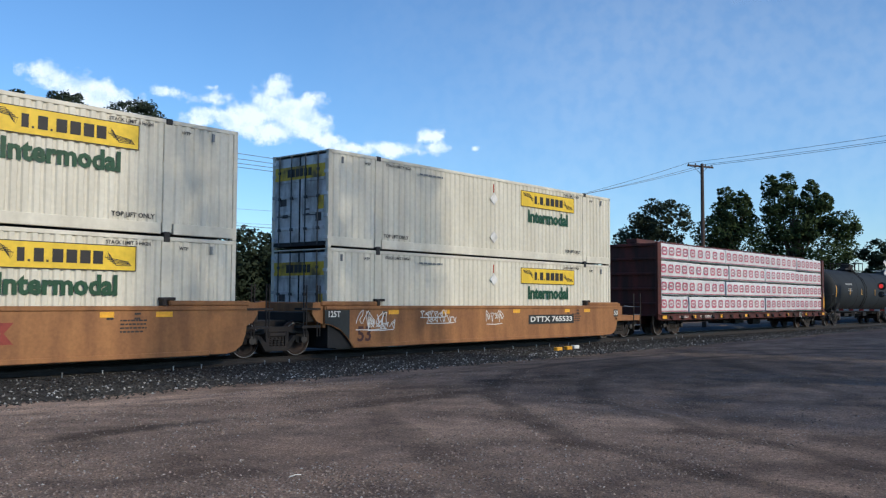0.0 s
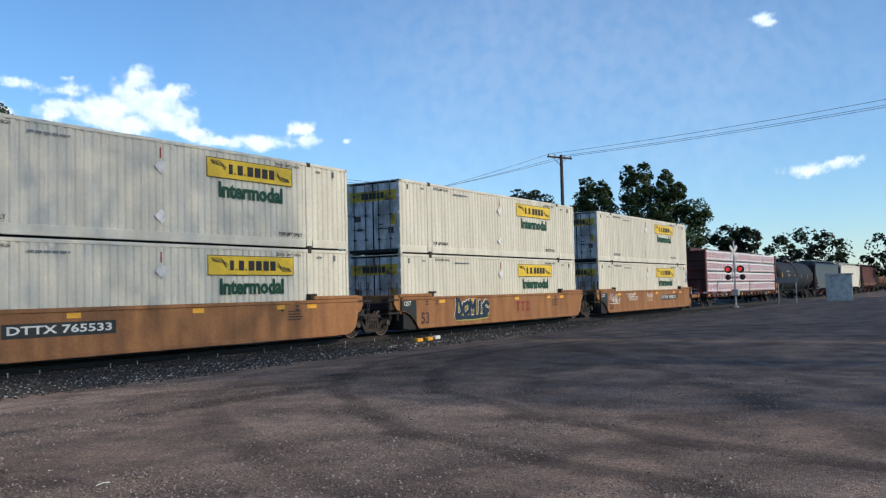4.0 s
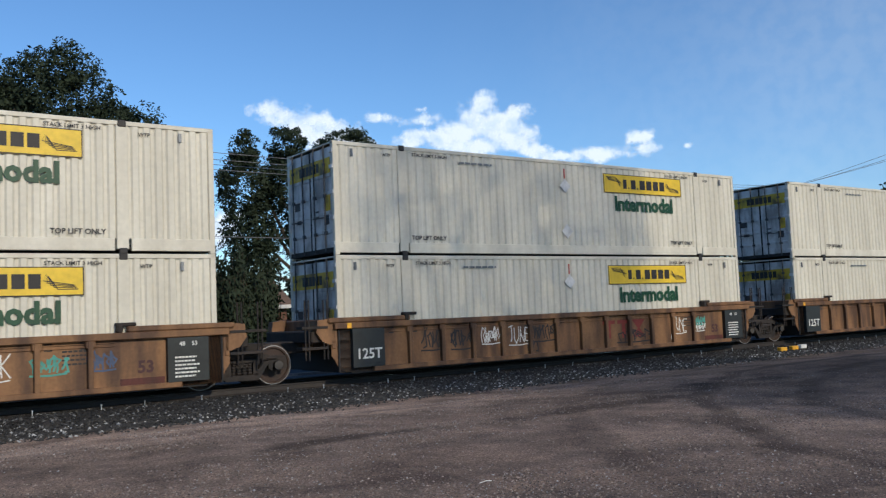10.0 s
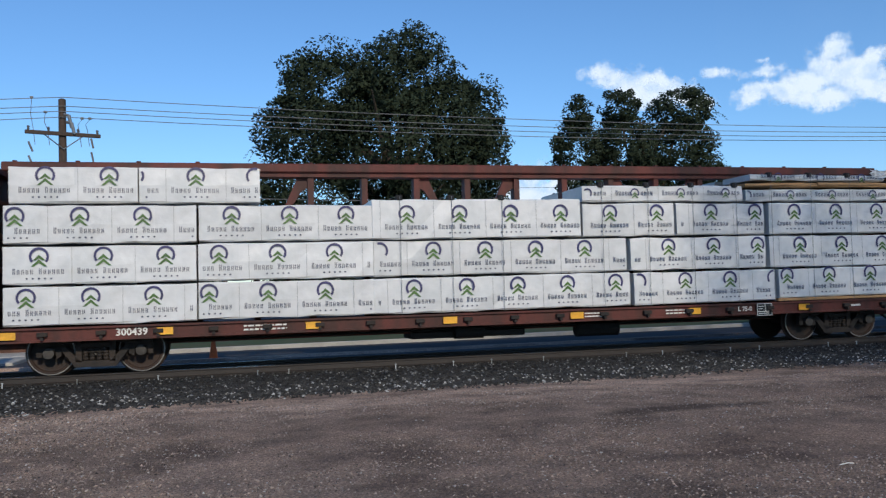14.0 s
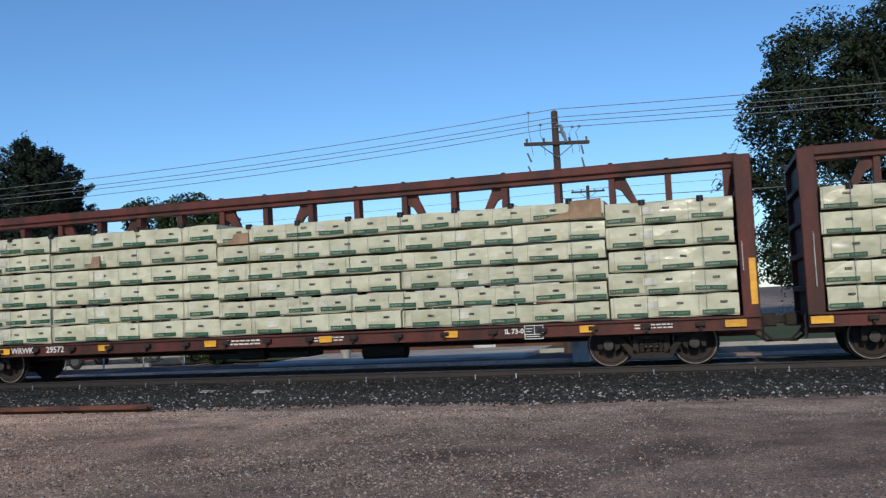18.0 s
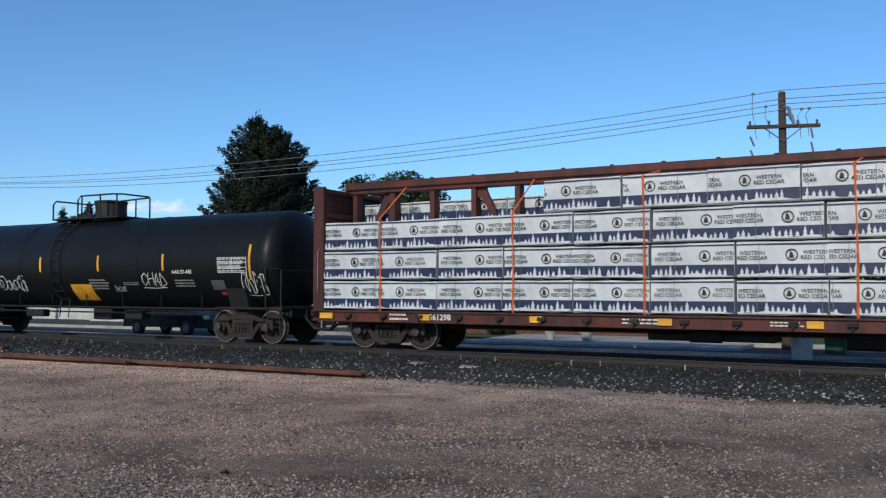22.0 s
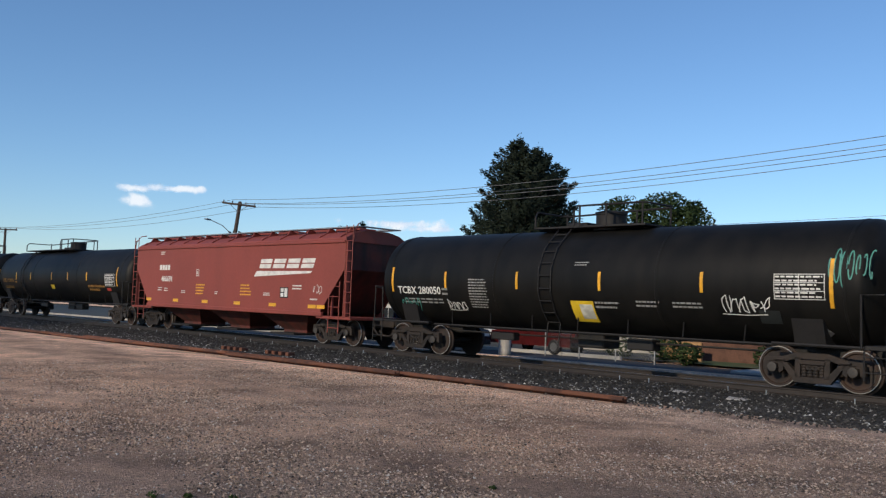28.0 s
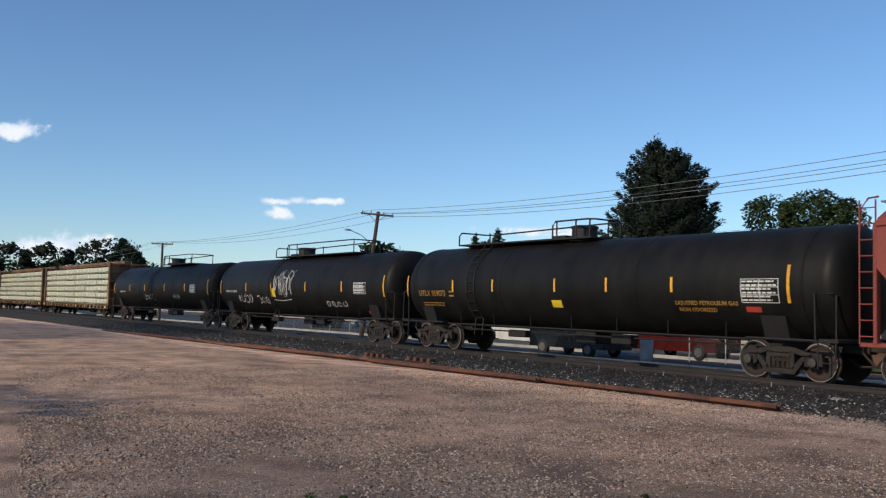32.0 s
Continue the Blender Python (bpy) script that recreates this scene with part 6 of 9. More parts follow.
def gravel_material():
    m = bpy.data.materials.new("dusty_gravel_ground")
    m.use_nodes = True
    n, l = m.node_tree.nodes, m.node_tree.links
    b = n["Principled BSDF"]
    b.inputs["Roughness"].default_value = 0.95
    b.inputs["Specular IOR Level"].default_value = 0.2
    tc = n.new("ShaderNodeTexCoord")

    def noise_tex(scale, detail, stretch=None, rot=0.0):
        t = n.new("ShaderNodeTexNoise")
        t.inputs["Scale"].default_value, t.inputs["Detail"].default_value = scale, detail
        src = tc.outputs["Object"]
        if stretch:
            mp = n.new("ShaderNodeMapping")
            mp.inputs["Scale"].default_value, mp.inputs["Rotation"].default_value = stretch, (0, 0, rot)
            l.new(src, mp.inputs[0])
            src = mp.outputs[0]
        l.new(src, t.inputs["Vector"])
        return t

    def ramp(src, stops):
        r = n.new("ShaderNodeValToRGB")
        for i, (p, c) in enumerate(stops):
            e = r.color_ramp.elements[i] if i < 2 else r.color_ramp.elements.new(p)
            e.position, e.color = p, (*c, 1)
        l.new(src, r.inputs[0])
        return r.outputs[0]

    def mul(a, bb, f):
        x = n.new("ShaderNodeMix")
        x.data_type, x.blend_type = "RGBA", "MULTIPLY"
        x.inputs[0].default_value = f
        l.new(a, x.inputs[6])
        l.new(bb, x.inputs[7])
        return x.outputs[2]

    base = ramp(noise_tex(0.22, 4).outputs[0], [(0.35, (0.365, 0.274, 0.212)), (0.65, (0.465, 0.360, 0.285))])
    tracks = ramp(noise_tex(0.5, 3, (0.10, 1.0, 1), 0.12).outputs[0], [(0.34, (0.78, 0.78, 0.80)), (0.50, (1, 1, 1)), (0.75, (1.08, 1.06, 1.04))])
    mid = ramp(noise_tex(2.5, 5).outputs[0], [(0.3, (0.72, 0.72, 0.74)), (0.7, (1.12, 1.1, 1.08))])
    patch = ramp(noise_tex(0.9, 6).outputs[0], [(0.36, (0.58, 0.57, 0.57)), (0.5, (1, 1, 1)), (0.64, (1.28, 1.25, 1.21))])
    vo = n.new("ShaderNodeTexVoronoi")
    vo.inputs["Scale"].default_value = 55
    l.new(tc.outputs["Object"], vo.inputs["Vector"])
    stone = ramp(vo.outputs["Color"], [(0.0, (0.38, 0.36, 0.35)), (0.50, (0.96, 0.94, 0.92)), (0.82, (1.40, 1.36, 1.32)), (0.96, (2.3, 2.25, 2.2))])
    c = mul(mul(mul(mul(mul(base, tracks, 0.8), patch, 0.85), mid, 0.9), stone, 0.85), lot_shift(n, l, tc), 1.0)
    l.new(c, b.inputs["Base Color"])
    bp = n.new("ShaderNodeBump")
    bp.inputs["Strength"].default_value, bp.inputs["Distance"].default_value = 0.9, 0.022
    l.new(vo.outputs["Distance"], bp.inputs["Height"])
    bp2 = n.new("ShaderNodeBump")
    bp2.inputs["Strength"].default_value, bp2.inputs["Distance"].default_value = 0.5, 0.08
    l.new(noise_tex(3, 6).outputs[0], bp2.inputs["Height"])
    l.new(bp.outputs[0], bp2.inputs["Normal"])
    l.new(bp2.outputs[0], b.inputs["Normal"])
    return m


M["gravel"] = gravel_material()
M["asphalt"] = material("worn_street_asphalt", (0.034, 0.036, 0.041), rough=0.8, scale=0.4, grain=30, bump=0.15, dark=0.8, spec=0.4)
M["yard"] = material("dark_patched_asphalt", (0.040, 0.043, 0.046), rough=0.85, scale=0.3, grain=20, bump=0.2, dark=0.75, stain=(0.055, 0.062, 0.045))
M["grass"] = material("dull_green_lawn", (0.045, 0.075, 0.022), rough=0.95, scale=0.8, grain=12, bump=0.6, stain=(0.075, 0.075, 0.03))


def rail_darkening(n, l, tc, colour):
    """darkens the ballast towards the rails, with an uneven edge"""
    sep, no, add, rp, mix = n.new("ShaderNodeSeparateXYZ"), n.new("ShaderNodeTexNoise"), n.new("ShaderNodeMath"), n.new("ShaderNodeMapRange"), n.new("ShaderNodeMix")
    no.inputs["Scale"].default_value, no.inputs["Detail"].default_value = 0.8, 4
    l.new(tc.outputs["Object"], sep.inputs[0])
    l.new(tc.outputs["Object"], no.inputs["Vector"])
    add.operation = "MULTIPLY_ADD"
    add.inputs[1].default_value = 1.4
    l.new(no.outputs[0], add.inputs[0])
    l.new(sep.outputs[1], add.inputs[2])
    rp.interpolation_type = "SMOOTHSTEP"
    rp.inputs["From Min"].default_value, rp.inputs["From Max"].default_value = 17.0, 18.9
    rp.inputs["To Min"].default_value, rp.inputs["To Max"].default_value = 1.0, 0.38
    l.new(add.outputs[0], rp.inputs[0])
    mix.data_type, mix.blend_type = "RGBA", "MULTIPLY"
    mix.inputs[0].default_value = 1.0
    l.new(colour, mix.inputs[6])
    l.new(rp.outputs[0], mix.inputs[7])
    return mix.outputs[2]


def stone_material(name, lo, hi, shifted=False, low=0.9, bright=2.6, near_rail=False):
    m = bpy.data.materials.new(name)
    m.use_nodes = True
    n, l = m.node_tree.nodes, m.node_tree.links
    b = n["Principled BSDF"]
    b.inputs["Roughness"].default_value = 0.85
    geo, r, tc, no = n.new("ShaderNodeNewGeometry"), n.new("ShaderNodeValToRGB"), n.new("ShaderNodeTexCoord"), n.new("ShaderNodeTexNoise")
    e = r.color_ramp.elements
    e[0].color, e[1].color = (*lo, 1), (*hi, 1)
    e[1].position = low
    x = e.new(0.985)
    x.color = (min(0.6, hi[0] * bright), min(0.6, hi[1] * bright), min(0.58, hi[2] * bright), 1)
    l.new(geo.outputs["Random Per Island"], r.inputs[0])
    mix = n.new("ShaderNodeMix")
    mix.data_type, mix.blend_type = "RGBA", "MULTIPLY"
    mix.inputs[0].default_value = 0.5
    no.inputs["Scale"].default_value = 40
    l.new(tc.outputs["Object"], no.inputs["Vector"])
    l.new(r.outputs[0], mix.inputs[6])
    l.new(no.outputs[0], mix.inputs[7])
    out = mix.outputs[2]
    # carries the lot's tone and painted shade onto the stones
    if shifted:
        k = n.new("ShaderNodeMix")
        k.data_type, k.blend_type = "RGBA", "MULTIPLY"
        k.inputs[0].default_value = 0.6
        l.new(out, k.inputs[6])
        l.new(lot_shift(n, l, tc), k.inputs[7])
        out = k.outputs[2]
    if near_rail:
        out = rail_darkening(n, l, tc, out)
    l.new(out, b.inputs["Base Color"])
    return m


M["ballast"] = stone_material("grey_ballast_stone", (0.010, 0.0095, 0.009), (0.085, 0.081, 0.074), low=0.84, bright=8.0, near_rail=True)
M["coarse"] = stone_material("mixed_tan_and_dark_stone", (0.045, 0.034, 0.028), (0.66, 0.52, 0.42), True, low=0.92, bright=1.5)
M["pebble"] = stone_material("brown_gravel_stone", (0.07, 0.054, 0.044), (0.60, 0.49, 0.415), True, low=0.90, bright=1.6)


def ballast_edge(x):
    """how far the ballast spreads towards the lot, from the track's middle"""
    return -5.05 + 0.30 * noise.noise((x * 0.2, 0, 0)) + 0.12 * noise.noise((x * 0.9, 0, 4))


def ground_z(x, y):
    t = max(0.0, min(1.0, (y - 11.5) / 4.5))
    z = -0.22 * t * t * (3 - 2 * t)
    if y < 14:
        z += 0.035 * noise.noise((x * 0.18, y * 0.25, 0)) + 0.012 * noise.noise((x * 0.9, y * 0.9, 3))
    if y > 26:
        z -= min(0.16, (y - 26) * 0.05)
    under = y - (track_y(x) + ballast_edge(x) + 0.6)
    if under > 0 and y < 26:
        z -= min(0.30, under * 0.3)
    return z


def sheet(xs, ys, zf):
    s = Solid()
    v = [(x, y, zf(x, y)) for y in ys for x in xs]
    n = len(xs)
    f = [(j * n + i, j * n + i + 1, (j + 1) * n + i + 1, (j + 1) * n + i) for j in range(len(ys) - 1) for i in range(n - 1)]
    return s.add(v, f)


def spread(a, b, n):
    return [a + (b - a) * i / n for i in range(n + 1)]


gx = [-3000, -1200, -500, -250, -150] + spread(-110, 110, 275) + [150, 250, 500, 1200, 3000]
gy = [-3000, -1000, -300, -120, -60, -35, -20] + spread(-12, 30, 90) + [34, 40, 60, 120, 300, 1000, 3000]
tagged(part("ground", sheet(gx, gy, ground_z), M["gravel"], smooth=True), "brown-grey dusty gravel lot with darker tyre tracks", "ground", kind="structure")


def stones(name, count, place, size, mat, seed, label, category):
    """loose stones, one mesh"""
    rnd = random.Random(seed)
    s = Solid()
    base = [(1, 0, 0), (-0.5, 0.87, 0), (-0.5, -0.87, 0), (0.1, 0.1, 0.75), (-0.1, -0.1, -0.55)]
    faces = [(0, 1, 3), (1, 2, 3), (2, 0, 3), (1, 0, 4), (2, 1, 4), (0, 2, 4)]
    for _ in range(count):
        x, y, z = place(rnd)
        q = rnd.uniform(*size)
        a = rnd.uniform(0, 6.28)
        c, sn = math.cos(a), math.sin(a)
        kx, ky, kz = q * rnd.uniform(0.7, 1.3), q * rnd.uniform(0.6, 1.1), q * rnd.uniform(0.5, 1.0)
        tilt = rnd.uniform(-0.5, 0.5)
        v = []
        for bx, by, bz in base:
            px, py = bx * kx, by * ky
            v.append((x + px * c - py * sn, y + px * sn + py * c, z + bz * kz + tilt * px))
        s.add(v, faces)
    return tagged(part(name, s, mat), label, category, kind="stuff")


# ballast bed: a shallow bank under the track
def ballast_z(x, y):
    d = y - track_y(x)
    z = track_z(x) - 0.17
    if d < -2.0:
        e = ballast_edge(x)
        f = min(1.0, (-2.0 - d) / (-2.0 - e))
        z += f * (ground_z(x, track_y(x) + e) + 0.015 - z)
    if d > 2.2:
        z -= (d - 2.2) * 0.12
    return z + 0.02 * noise.noise((x * 1.5, y * 1.5, 7))


bx = spread(-160, 190, 350)
bs = Solid()
offs = [1.08, 1.0, 0.85, 0.70, 0.55, 0.40, -1.0, 0, 1.0, 1.8, 2.6, 3.4, 4.2]
bv = []
for k, d in enumerate(offs):
    for x in bx:
        q = d * ballast_edge(x) if k < 6 else d
        bv.append((x, track_y(x) + q, -0.45 if k in (0, len(offs) - 1) else ballast_z(x, track_y(x) + q)))
nb = len(bx)
bs.add(bv, [(j * nb + i, j * nb + i + 1, (j + 1) * nb + i + 1, (j + 1) * nb + i) for j in range(len(offs) - 1) for i in range(nb - 1)])
M["ballast_bed"] = material("dark_ballast_bed", (0.022, 0.020, 0.018), rough=0.95, scale=1.5, grain=26, bump=1.0, dark=0.4, stain=(0.032, 0.029, 0.027))
tagged(part("ballast_bed", bs, M["ballast_bed"]), "dark grey crushed-stone ballast bank", "ballast", kind="structure")


def ballast_place(rnd):
    x = rnd.triangular(-75, 75, -4)
    d = ballast_edge(x) - 0.35 * abs(rnd.gauss(0, 1)) if rnd.random() < 0.12 else rnd.uniform(ballast_edge(x), -0.9)
    y = track_y(x) + d
    return x, y, (ballast_z(x, y) if d > ballast_edge(x) else ground_z(x, y)) + 0.012


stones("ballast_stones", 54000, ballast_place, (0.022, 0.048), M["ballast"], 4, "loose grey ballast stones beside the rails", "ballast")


def pebble_place(rnd):
    a, r = rnd.uniform(-1.35, 1.4), 4.2 + 16 * rnd.random() ** 1.15
    x, y = r * math.sin(a), r * math.cos(a)
    if y > 14.5:
        y = rnd.uniform(4, 14.5)
    if noise.noise((x * 0.22, y * 0.85, 1.7)) + 0.6 * noise.noise((x * 1.2, y * 2.4, 4.0)) < rnd.uniform(-0.65, 0.45):
        return pebble_place(rnd)
    return x, y, ground_z(x, y) + 0.002


stones("gravel_stones", 70000, pebble_place, (0.006, 0.018), M["pebble"], 9, "scattered brown and pale gravel stones", "gravel")


def coarse_place(rnd):
    a, r = rnd.uniform(-1.40, 0.5), 3.2 + 20 * rnd.random() ** 1.25
    if a > -0.8 + 0.8 * rnd.random():
        return coarse_place(rnd)
    x, y = r * math.sin(a), r * math.cos(a)
    if y > 14.8 or noise.noise((x * 0.22, y * 0.5, 6.1)) + 0.5 * noise.noise((x * 0.9, y * 0.9, 2.0)) < rnd.uniform(-0.45, 0.4):
        return coarse_place(rnd)
    return x, y, ground_z(x, y) + 0.004


stones("coarse_gravel", 66000, coarse_place, (0.008, 0.024), M["coarse"], 19, "loose tan and pink gravel stones", "gravel")
rail_jitter = random.Random(3)

# ---- the track ----
track = thing("railway_track", "single railway track with polished rail heads on dark timber ties", "railway track", kind="structure")
RAIL = [(-0.07, -0.17), (0.07, -0.17), (0.07, -0.155), (0.012, -0.135), (0.010, -0.045), (0.036, -0.032), (0.036, -0.006), (0.026, 0.0), (-0.026, 0.0), (-0.036, -0.006), (-0.036, -0.032), (-0.010, -0.045), (-0.012, -0.135), (-0.07, -0.155)]


def follow(outline, off, x0, x1, step):
    xs = spread(x0, x1, max(1, int((x1 - x0) / step)))
    n = len(outline)
    v = [(x, track_y(x) + off + o, track_z(x) + z) for x in xs for o, z in outline]
    f = [(i * n + k, i * n + (k + 1) % n, (i + 1) * n + (k + 1) % n, (i + 1) * n + k) for i in range(len(xs) - 1) for k in range(n)]
    return Solid().add(v, f)


for off in (-0.755, 0.755):
    r = part("rail", follow(RAIL, off, -240, 260, 5), M["rail_steel"], track)
    me = r.data
    me.materials.append(M["rail_shine"])
    for p in me.polygons:
        if p.normal.z > 0.9 and p.center.z > track_z(p.center.x) - 0.01:
            p.material_index = 1
tie_mesh = Solid().box(-0.115, 0.115, -1.28, 1.28, -0.18, 0.0, 0.015).mesh("tie", M["tie_wood"])
spike_mesh = Solid().box(-0.011, 0.011, -0.011, 0.011, 0.0, 0.11, 0.003).box(-0.018, 0.018, -0.016, 0.016, 0.09, 0.11, 0.003).mesh("rail_clip", M["galv"])
for k in range(280):
    x = -80 + k * 0.56
    part("tie", tie_mesh, None, track, at=on_track(x, -0.160) @ pose(rail_jitter.uniform(-0.02, 0.02), rail_jitter.uniform(-0.05, 0.05), 0))
for k in range(60):
    x = -42 + k * 1.42 + rail_jitter.uniform(-0.5, 0.5)
    part("rail_clip", spike_mesh, None, track, "pale steel clip standing by the rail", at=on_track(x, -0.15) @ pose(0, -1.45 + rail_jitter.uniform(-0.04, 0.04), 0, rail_jitter.uniform(-8, 8)))

# ---- old rails left beside the track ----
for x0, x1, y0, y1, z in ((-24.6, -10.4, 15.0, 15.15, -0.06), (-24.5, -16.8, 14.55, 14.75, -0.03), (-37.0, -24.9, 14.0, 14.8, -0.02), (-52.0, -36.0, 13.6, 14.2, 0.0), (-36, -20.6, 14.9, 14.95, -0.04)):
    ln = math.hypot(x1 - x0, y1 - y0)
    s = Solid()
    n = len(RAIL)
    s.prism([(a, b + 0.17) for a, b in RAIL], -ln / 2, ln / 2, "x")
    s.v = [(p[0], p[1], p[2]) for p in s.v]
    tagged(part("scrap_rail", s, M["old_rail"], at=pose((x0 + x1) / 2, (y0 + y1) / 2, z - 0.07, 78, 0, math.degrees(math.atan2(y1 - y0, x1 - x0)))), "orange-rusted length of old rail lying on the gravel", "scrap rail", "scrap rails")
clip = Solid().box(0, 0.14, -0.12, 0.12, 0, 0.10, 0.01).mesh("joint_bar", M["old_rail"])
for x, y in ((-24.9, 14.6), (-22.6, 14.7)):
    for k in range(4):
        tagged(part("joint_bar", clip, None, at=pose(x + k * 0.35, y, 0.05, 0, 0, 3)), "rusty rail joint bar lying on the old rails", "scrap steel", "joint bars")
for x, y, m in ((-10.9, 18.3, "concrete"), (-9.4, 18.0, "concrete")):
    tagged(part("broken_slab", Solid().box(-0.35, 0.35, -0.2, 0.2, -0.1, 0.06, 0.04), M[m], at=pose(x, y, -0.2, 3, 4, 20)), "broken grey concrete slab in the ballast", "rubble")
for x, y, m, c in ((26.1, 17.3, "reflect_yellow", "yellow"), (26.9, 17.4, "reflect_yellow", "yellow"), (27.7, 17.6, "white_ink", "white")):
    tagged(part("marker_block", Solid().box(-0.17, 0.17, -0.08, 0.08, 0, 0.13, 0.02), M[m], at=pose(x, y, -0.22)), c + " painted block beside the ballast", "marker block")
tagged(part("stick", Solid().tube([(-0.16, 0, 0.01), (0.05, 0.02, 0.025), (0.17, -0.02, 0.012)], 0.011, 5), M["white_ink"], at=pose(5.12, 6.44, 0.005, 0, 0, 4) @ Matrix.Diagonal((0.42, 0.42, 0.42, 1))), "pale dry stick lying on the gravel", "stick")

# ---- poles and wires ----
POLES = {}


def pole(key, x, y, top, arm_z, arm_turn, label, arms=1, base=-0.4, r=0.16, lean=0.0):
    p = thing("utility_pole", label, "utility pole", "utility poles", pose(x, y, base) @ Matrix.Rotation(radians(lean), 4, Vector((x, y, 0)).normalized()))
    part("pole_shaft", Solid().lathe([(0, r), (top - base, r * 0.72), (top - base + 0.03, r * 0.4)], axis="z", seg=12), M["pole_wood"], p, smooth=True)
    for k in range(arms):
        z = arm_z - base - k * 0.9
        g = pose(0, 0, z, 0, 0, arm_turn)
        a = part("cross_arm", Solid().box(-1.15, 1.15, -0.20, -0.10, -0.06, 0.06, 0.01), M["pole_wood"], p, at=g)
        part("arm_brace", Solid().tube([(-0.6, -0.15, -0.04), (0, -0.16, -0.5)], 0.02).tube([(0.6, -0.15, -0.04), (0, -0.16, -0.5)], 0.02), M["rod_steel"], a)
        for i, xx in enumerate((-1.05, -0.45, 0.45, 1.05)):
            part("insulator", Solid().lathe([(0.06, 0.02), (0.10, 0.045), (0.13, 0.03), (0.16, 0.05), (0.20, 0.03)], axis="z", seg=8, at=(xx, -0.15, 0)), M["rod_steel"], a)
            c, s = math.cos(radians(arm_turn)), math.sin(radians(arm_turn))
            POLES[(key, k, i)] = (x + c * xx + s * 0.15, y + s * xx - c * 0.15, arm_z - k * 0.9 + 0.18)
    POLES[(key, "top")] = (x, y, top + 0.1)
    return p


pole("a", -4.62, 30.9, 8.10, 6.95, 20, "weathered brown wooden utility pole with a cross-arm behind the track")
pole("b", -51.6, 30.0, 8.05, 7.85, 40, "leaning wooden utility pole with a cross-arm behind the tank cars", lean=6.0)
pole("c", -97.0, 31.2, 8.05, 7.95, 60, "distant weathered wooden utility pole with a cross-arm")
pole("d", 48.3, 31.2, 8.2, 7.9, 60, "wooden utility pole with two cross-arms behind the container cars", arms=2)
pole("e", 56.9, 25.7, 10.75, 10.60, 158, "tall wooden utility pole with a cross-arm near the crossing", r=0.15)
pole("f", -7.3, 62.0, 9.2, 8.8, 10, "far wooden utility pole with a cross-arm", arms=1)
pole("g", 50.5, -6.0, 11.4, 11.2, 158, "wooden utility pole across the road by the crossing")
pole("h", -150.0, 31.6, 8.1, 8.0, 60, "distant weathered wooden utility pole")


def cable(p, q, sag, label="thin dark overhead cable between the poles"):
    pts = [(p[0] + (q[0] - p[0]) * t, p[1] + (q[1] - p[1]) * t, p[2] + (q[2] - p[2]) * t - sag * 4 * t * (1 - t)) for t in [i / 16 for i in range(17)]]
    tagged(part("cable", Solid().tube(pts, 0.013, 5), M["wire"]), label, "cable", "overhead cables")


A_TOP = [(-4.62, 30.8, 8.16), (-4.62, 30.75, 7.86), (-4.62, 30.75, 7.69), (-4.62, 30.75, 7.50)]
B_TOP = [(-50.3, 29.7, 7.98), (-51.2, 30.6, 7.90), (-50.7, 30.9, 7.86), (-49.9, 31.4, 7.66)]
for i in range(4):
    cable(A_TOP[i], B_TOP[i], 0.75 + 0.02 * i)
    cable(A_TOP[i], POLES[("d", 0, i)], 0.55 + 0.03 * i)
for i in (0, 1, 3):
    cable(B_TOP[i], POLES[("c", 0, i)], 0.55 + 0.03 * i)
    cable(POLES[("h", 0, i)], POLES[("c", 0, i)], 0.6 + 0.03 * i)
    cable(POLES[("d", 0, i)], POLES[("e", 0, i)], 0.1)
    cable(POLES[("e", 0, i)], POLES[("g", 0, i)], 0.3)
# droppers, insulators and fuses on the pole nearest the lot
for i, (dx, z) in enumerate(((-0.85, 7.05), (-0.42, 7.05), (0.55, 7.05), (0.80, 7.1))):
    c20, s20 = math.cos(radians(20)), math.sin(radians(20))
    q = (-4.62 + c20 * dx, 30.75 + s20 * dx, z)
    k = (0.021 if dx < 0 else 0.02) * (1.0 if dx < 0 else -1.0)
    top = (q[0] + 0.1 * (1 if dx > 0 else -1), 30.8, A_TOP[(0, 2, 3, 3)[i]][2] - 0.06)
    tagged(part("dropper_wire", Solid().tube([top, ((top[0] + q[0]) / 2 - 0.08, 30.78, (top[2] + q[2]) / 2), q, (q[0] + 0.05, q[1], q[2] - 0.5)], 0.010, 4), M["wire"]), "thin dropper wire hanging from the overhead cables", "cable", "dropper wires")
    tagged(part("cable_clamp", Solid().box(top[0] - 0.05, top[0] + 0.05, 30.76, 30.84, top[2], top[2] + 0.07, 0.01), M["wire"]), "dark clamp on an overhead cable", "clamp", "cable clamps")
a_pole = bpy.data.objects["utility_pole"]
for i, (dx, z, h) in enumerate(((0.22, 8.0, 0.45), (0.30, 7.75, 0.4))):
    part("fuse_cutout", Solid().tube([(dx - 0.16, -0.1, z), (dx, -0.12, z - 0.05), (dx + 0.08, -0.12, z - h)], [0.05, 0.06, 0.05], 8), M["rod_steel"], a_pole, at=pose(0, 0, 0))
for z in (7.05, 6.6):
    part("hanging_fuse", Solid().tube([(-0.95, -0.42, z), (-0.83, -0.4, z - 0.32)], 0.035, 6).tube([(0.86, 0.1, z + 0.2), (0.92, 0.12, z - 0.12)], 0.035, 6), M["wire"], a_pole)
b_pole = bpy.data.objects["utility_pole.001"]
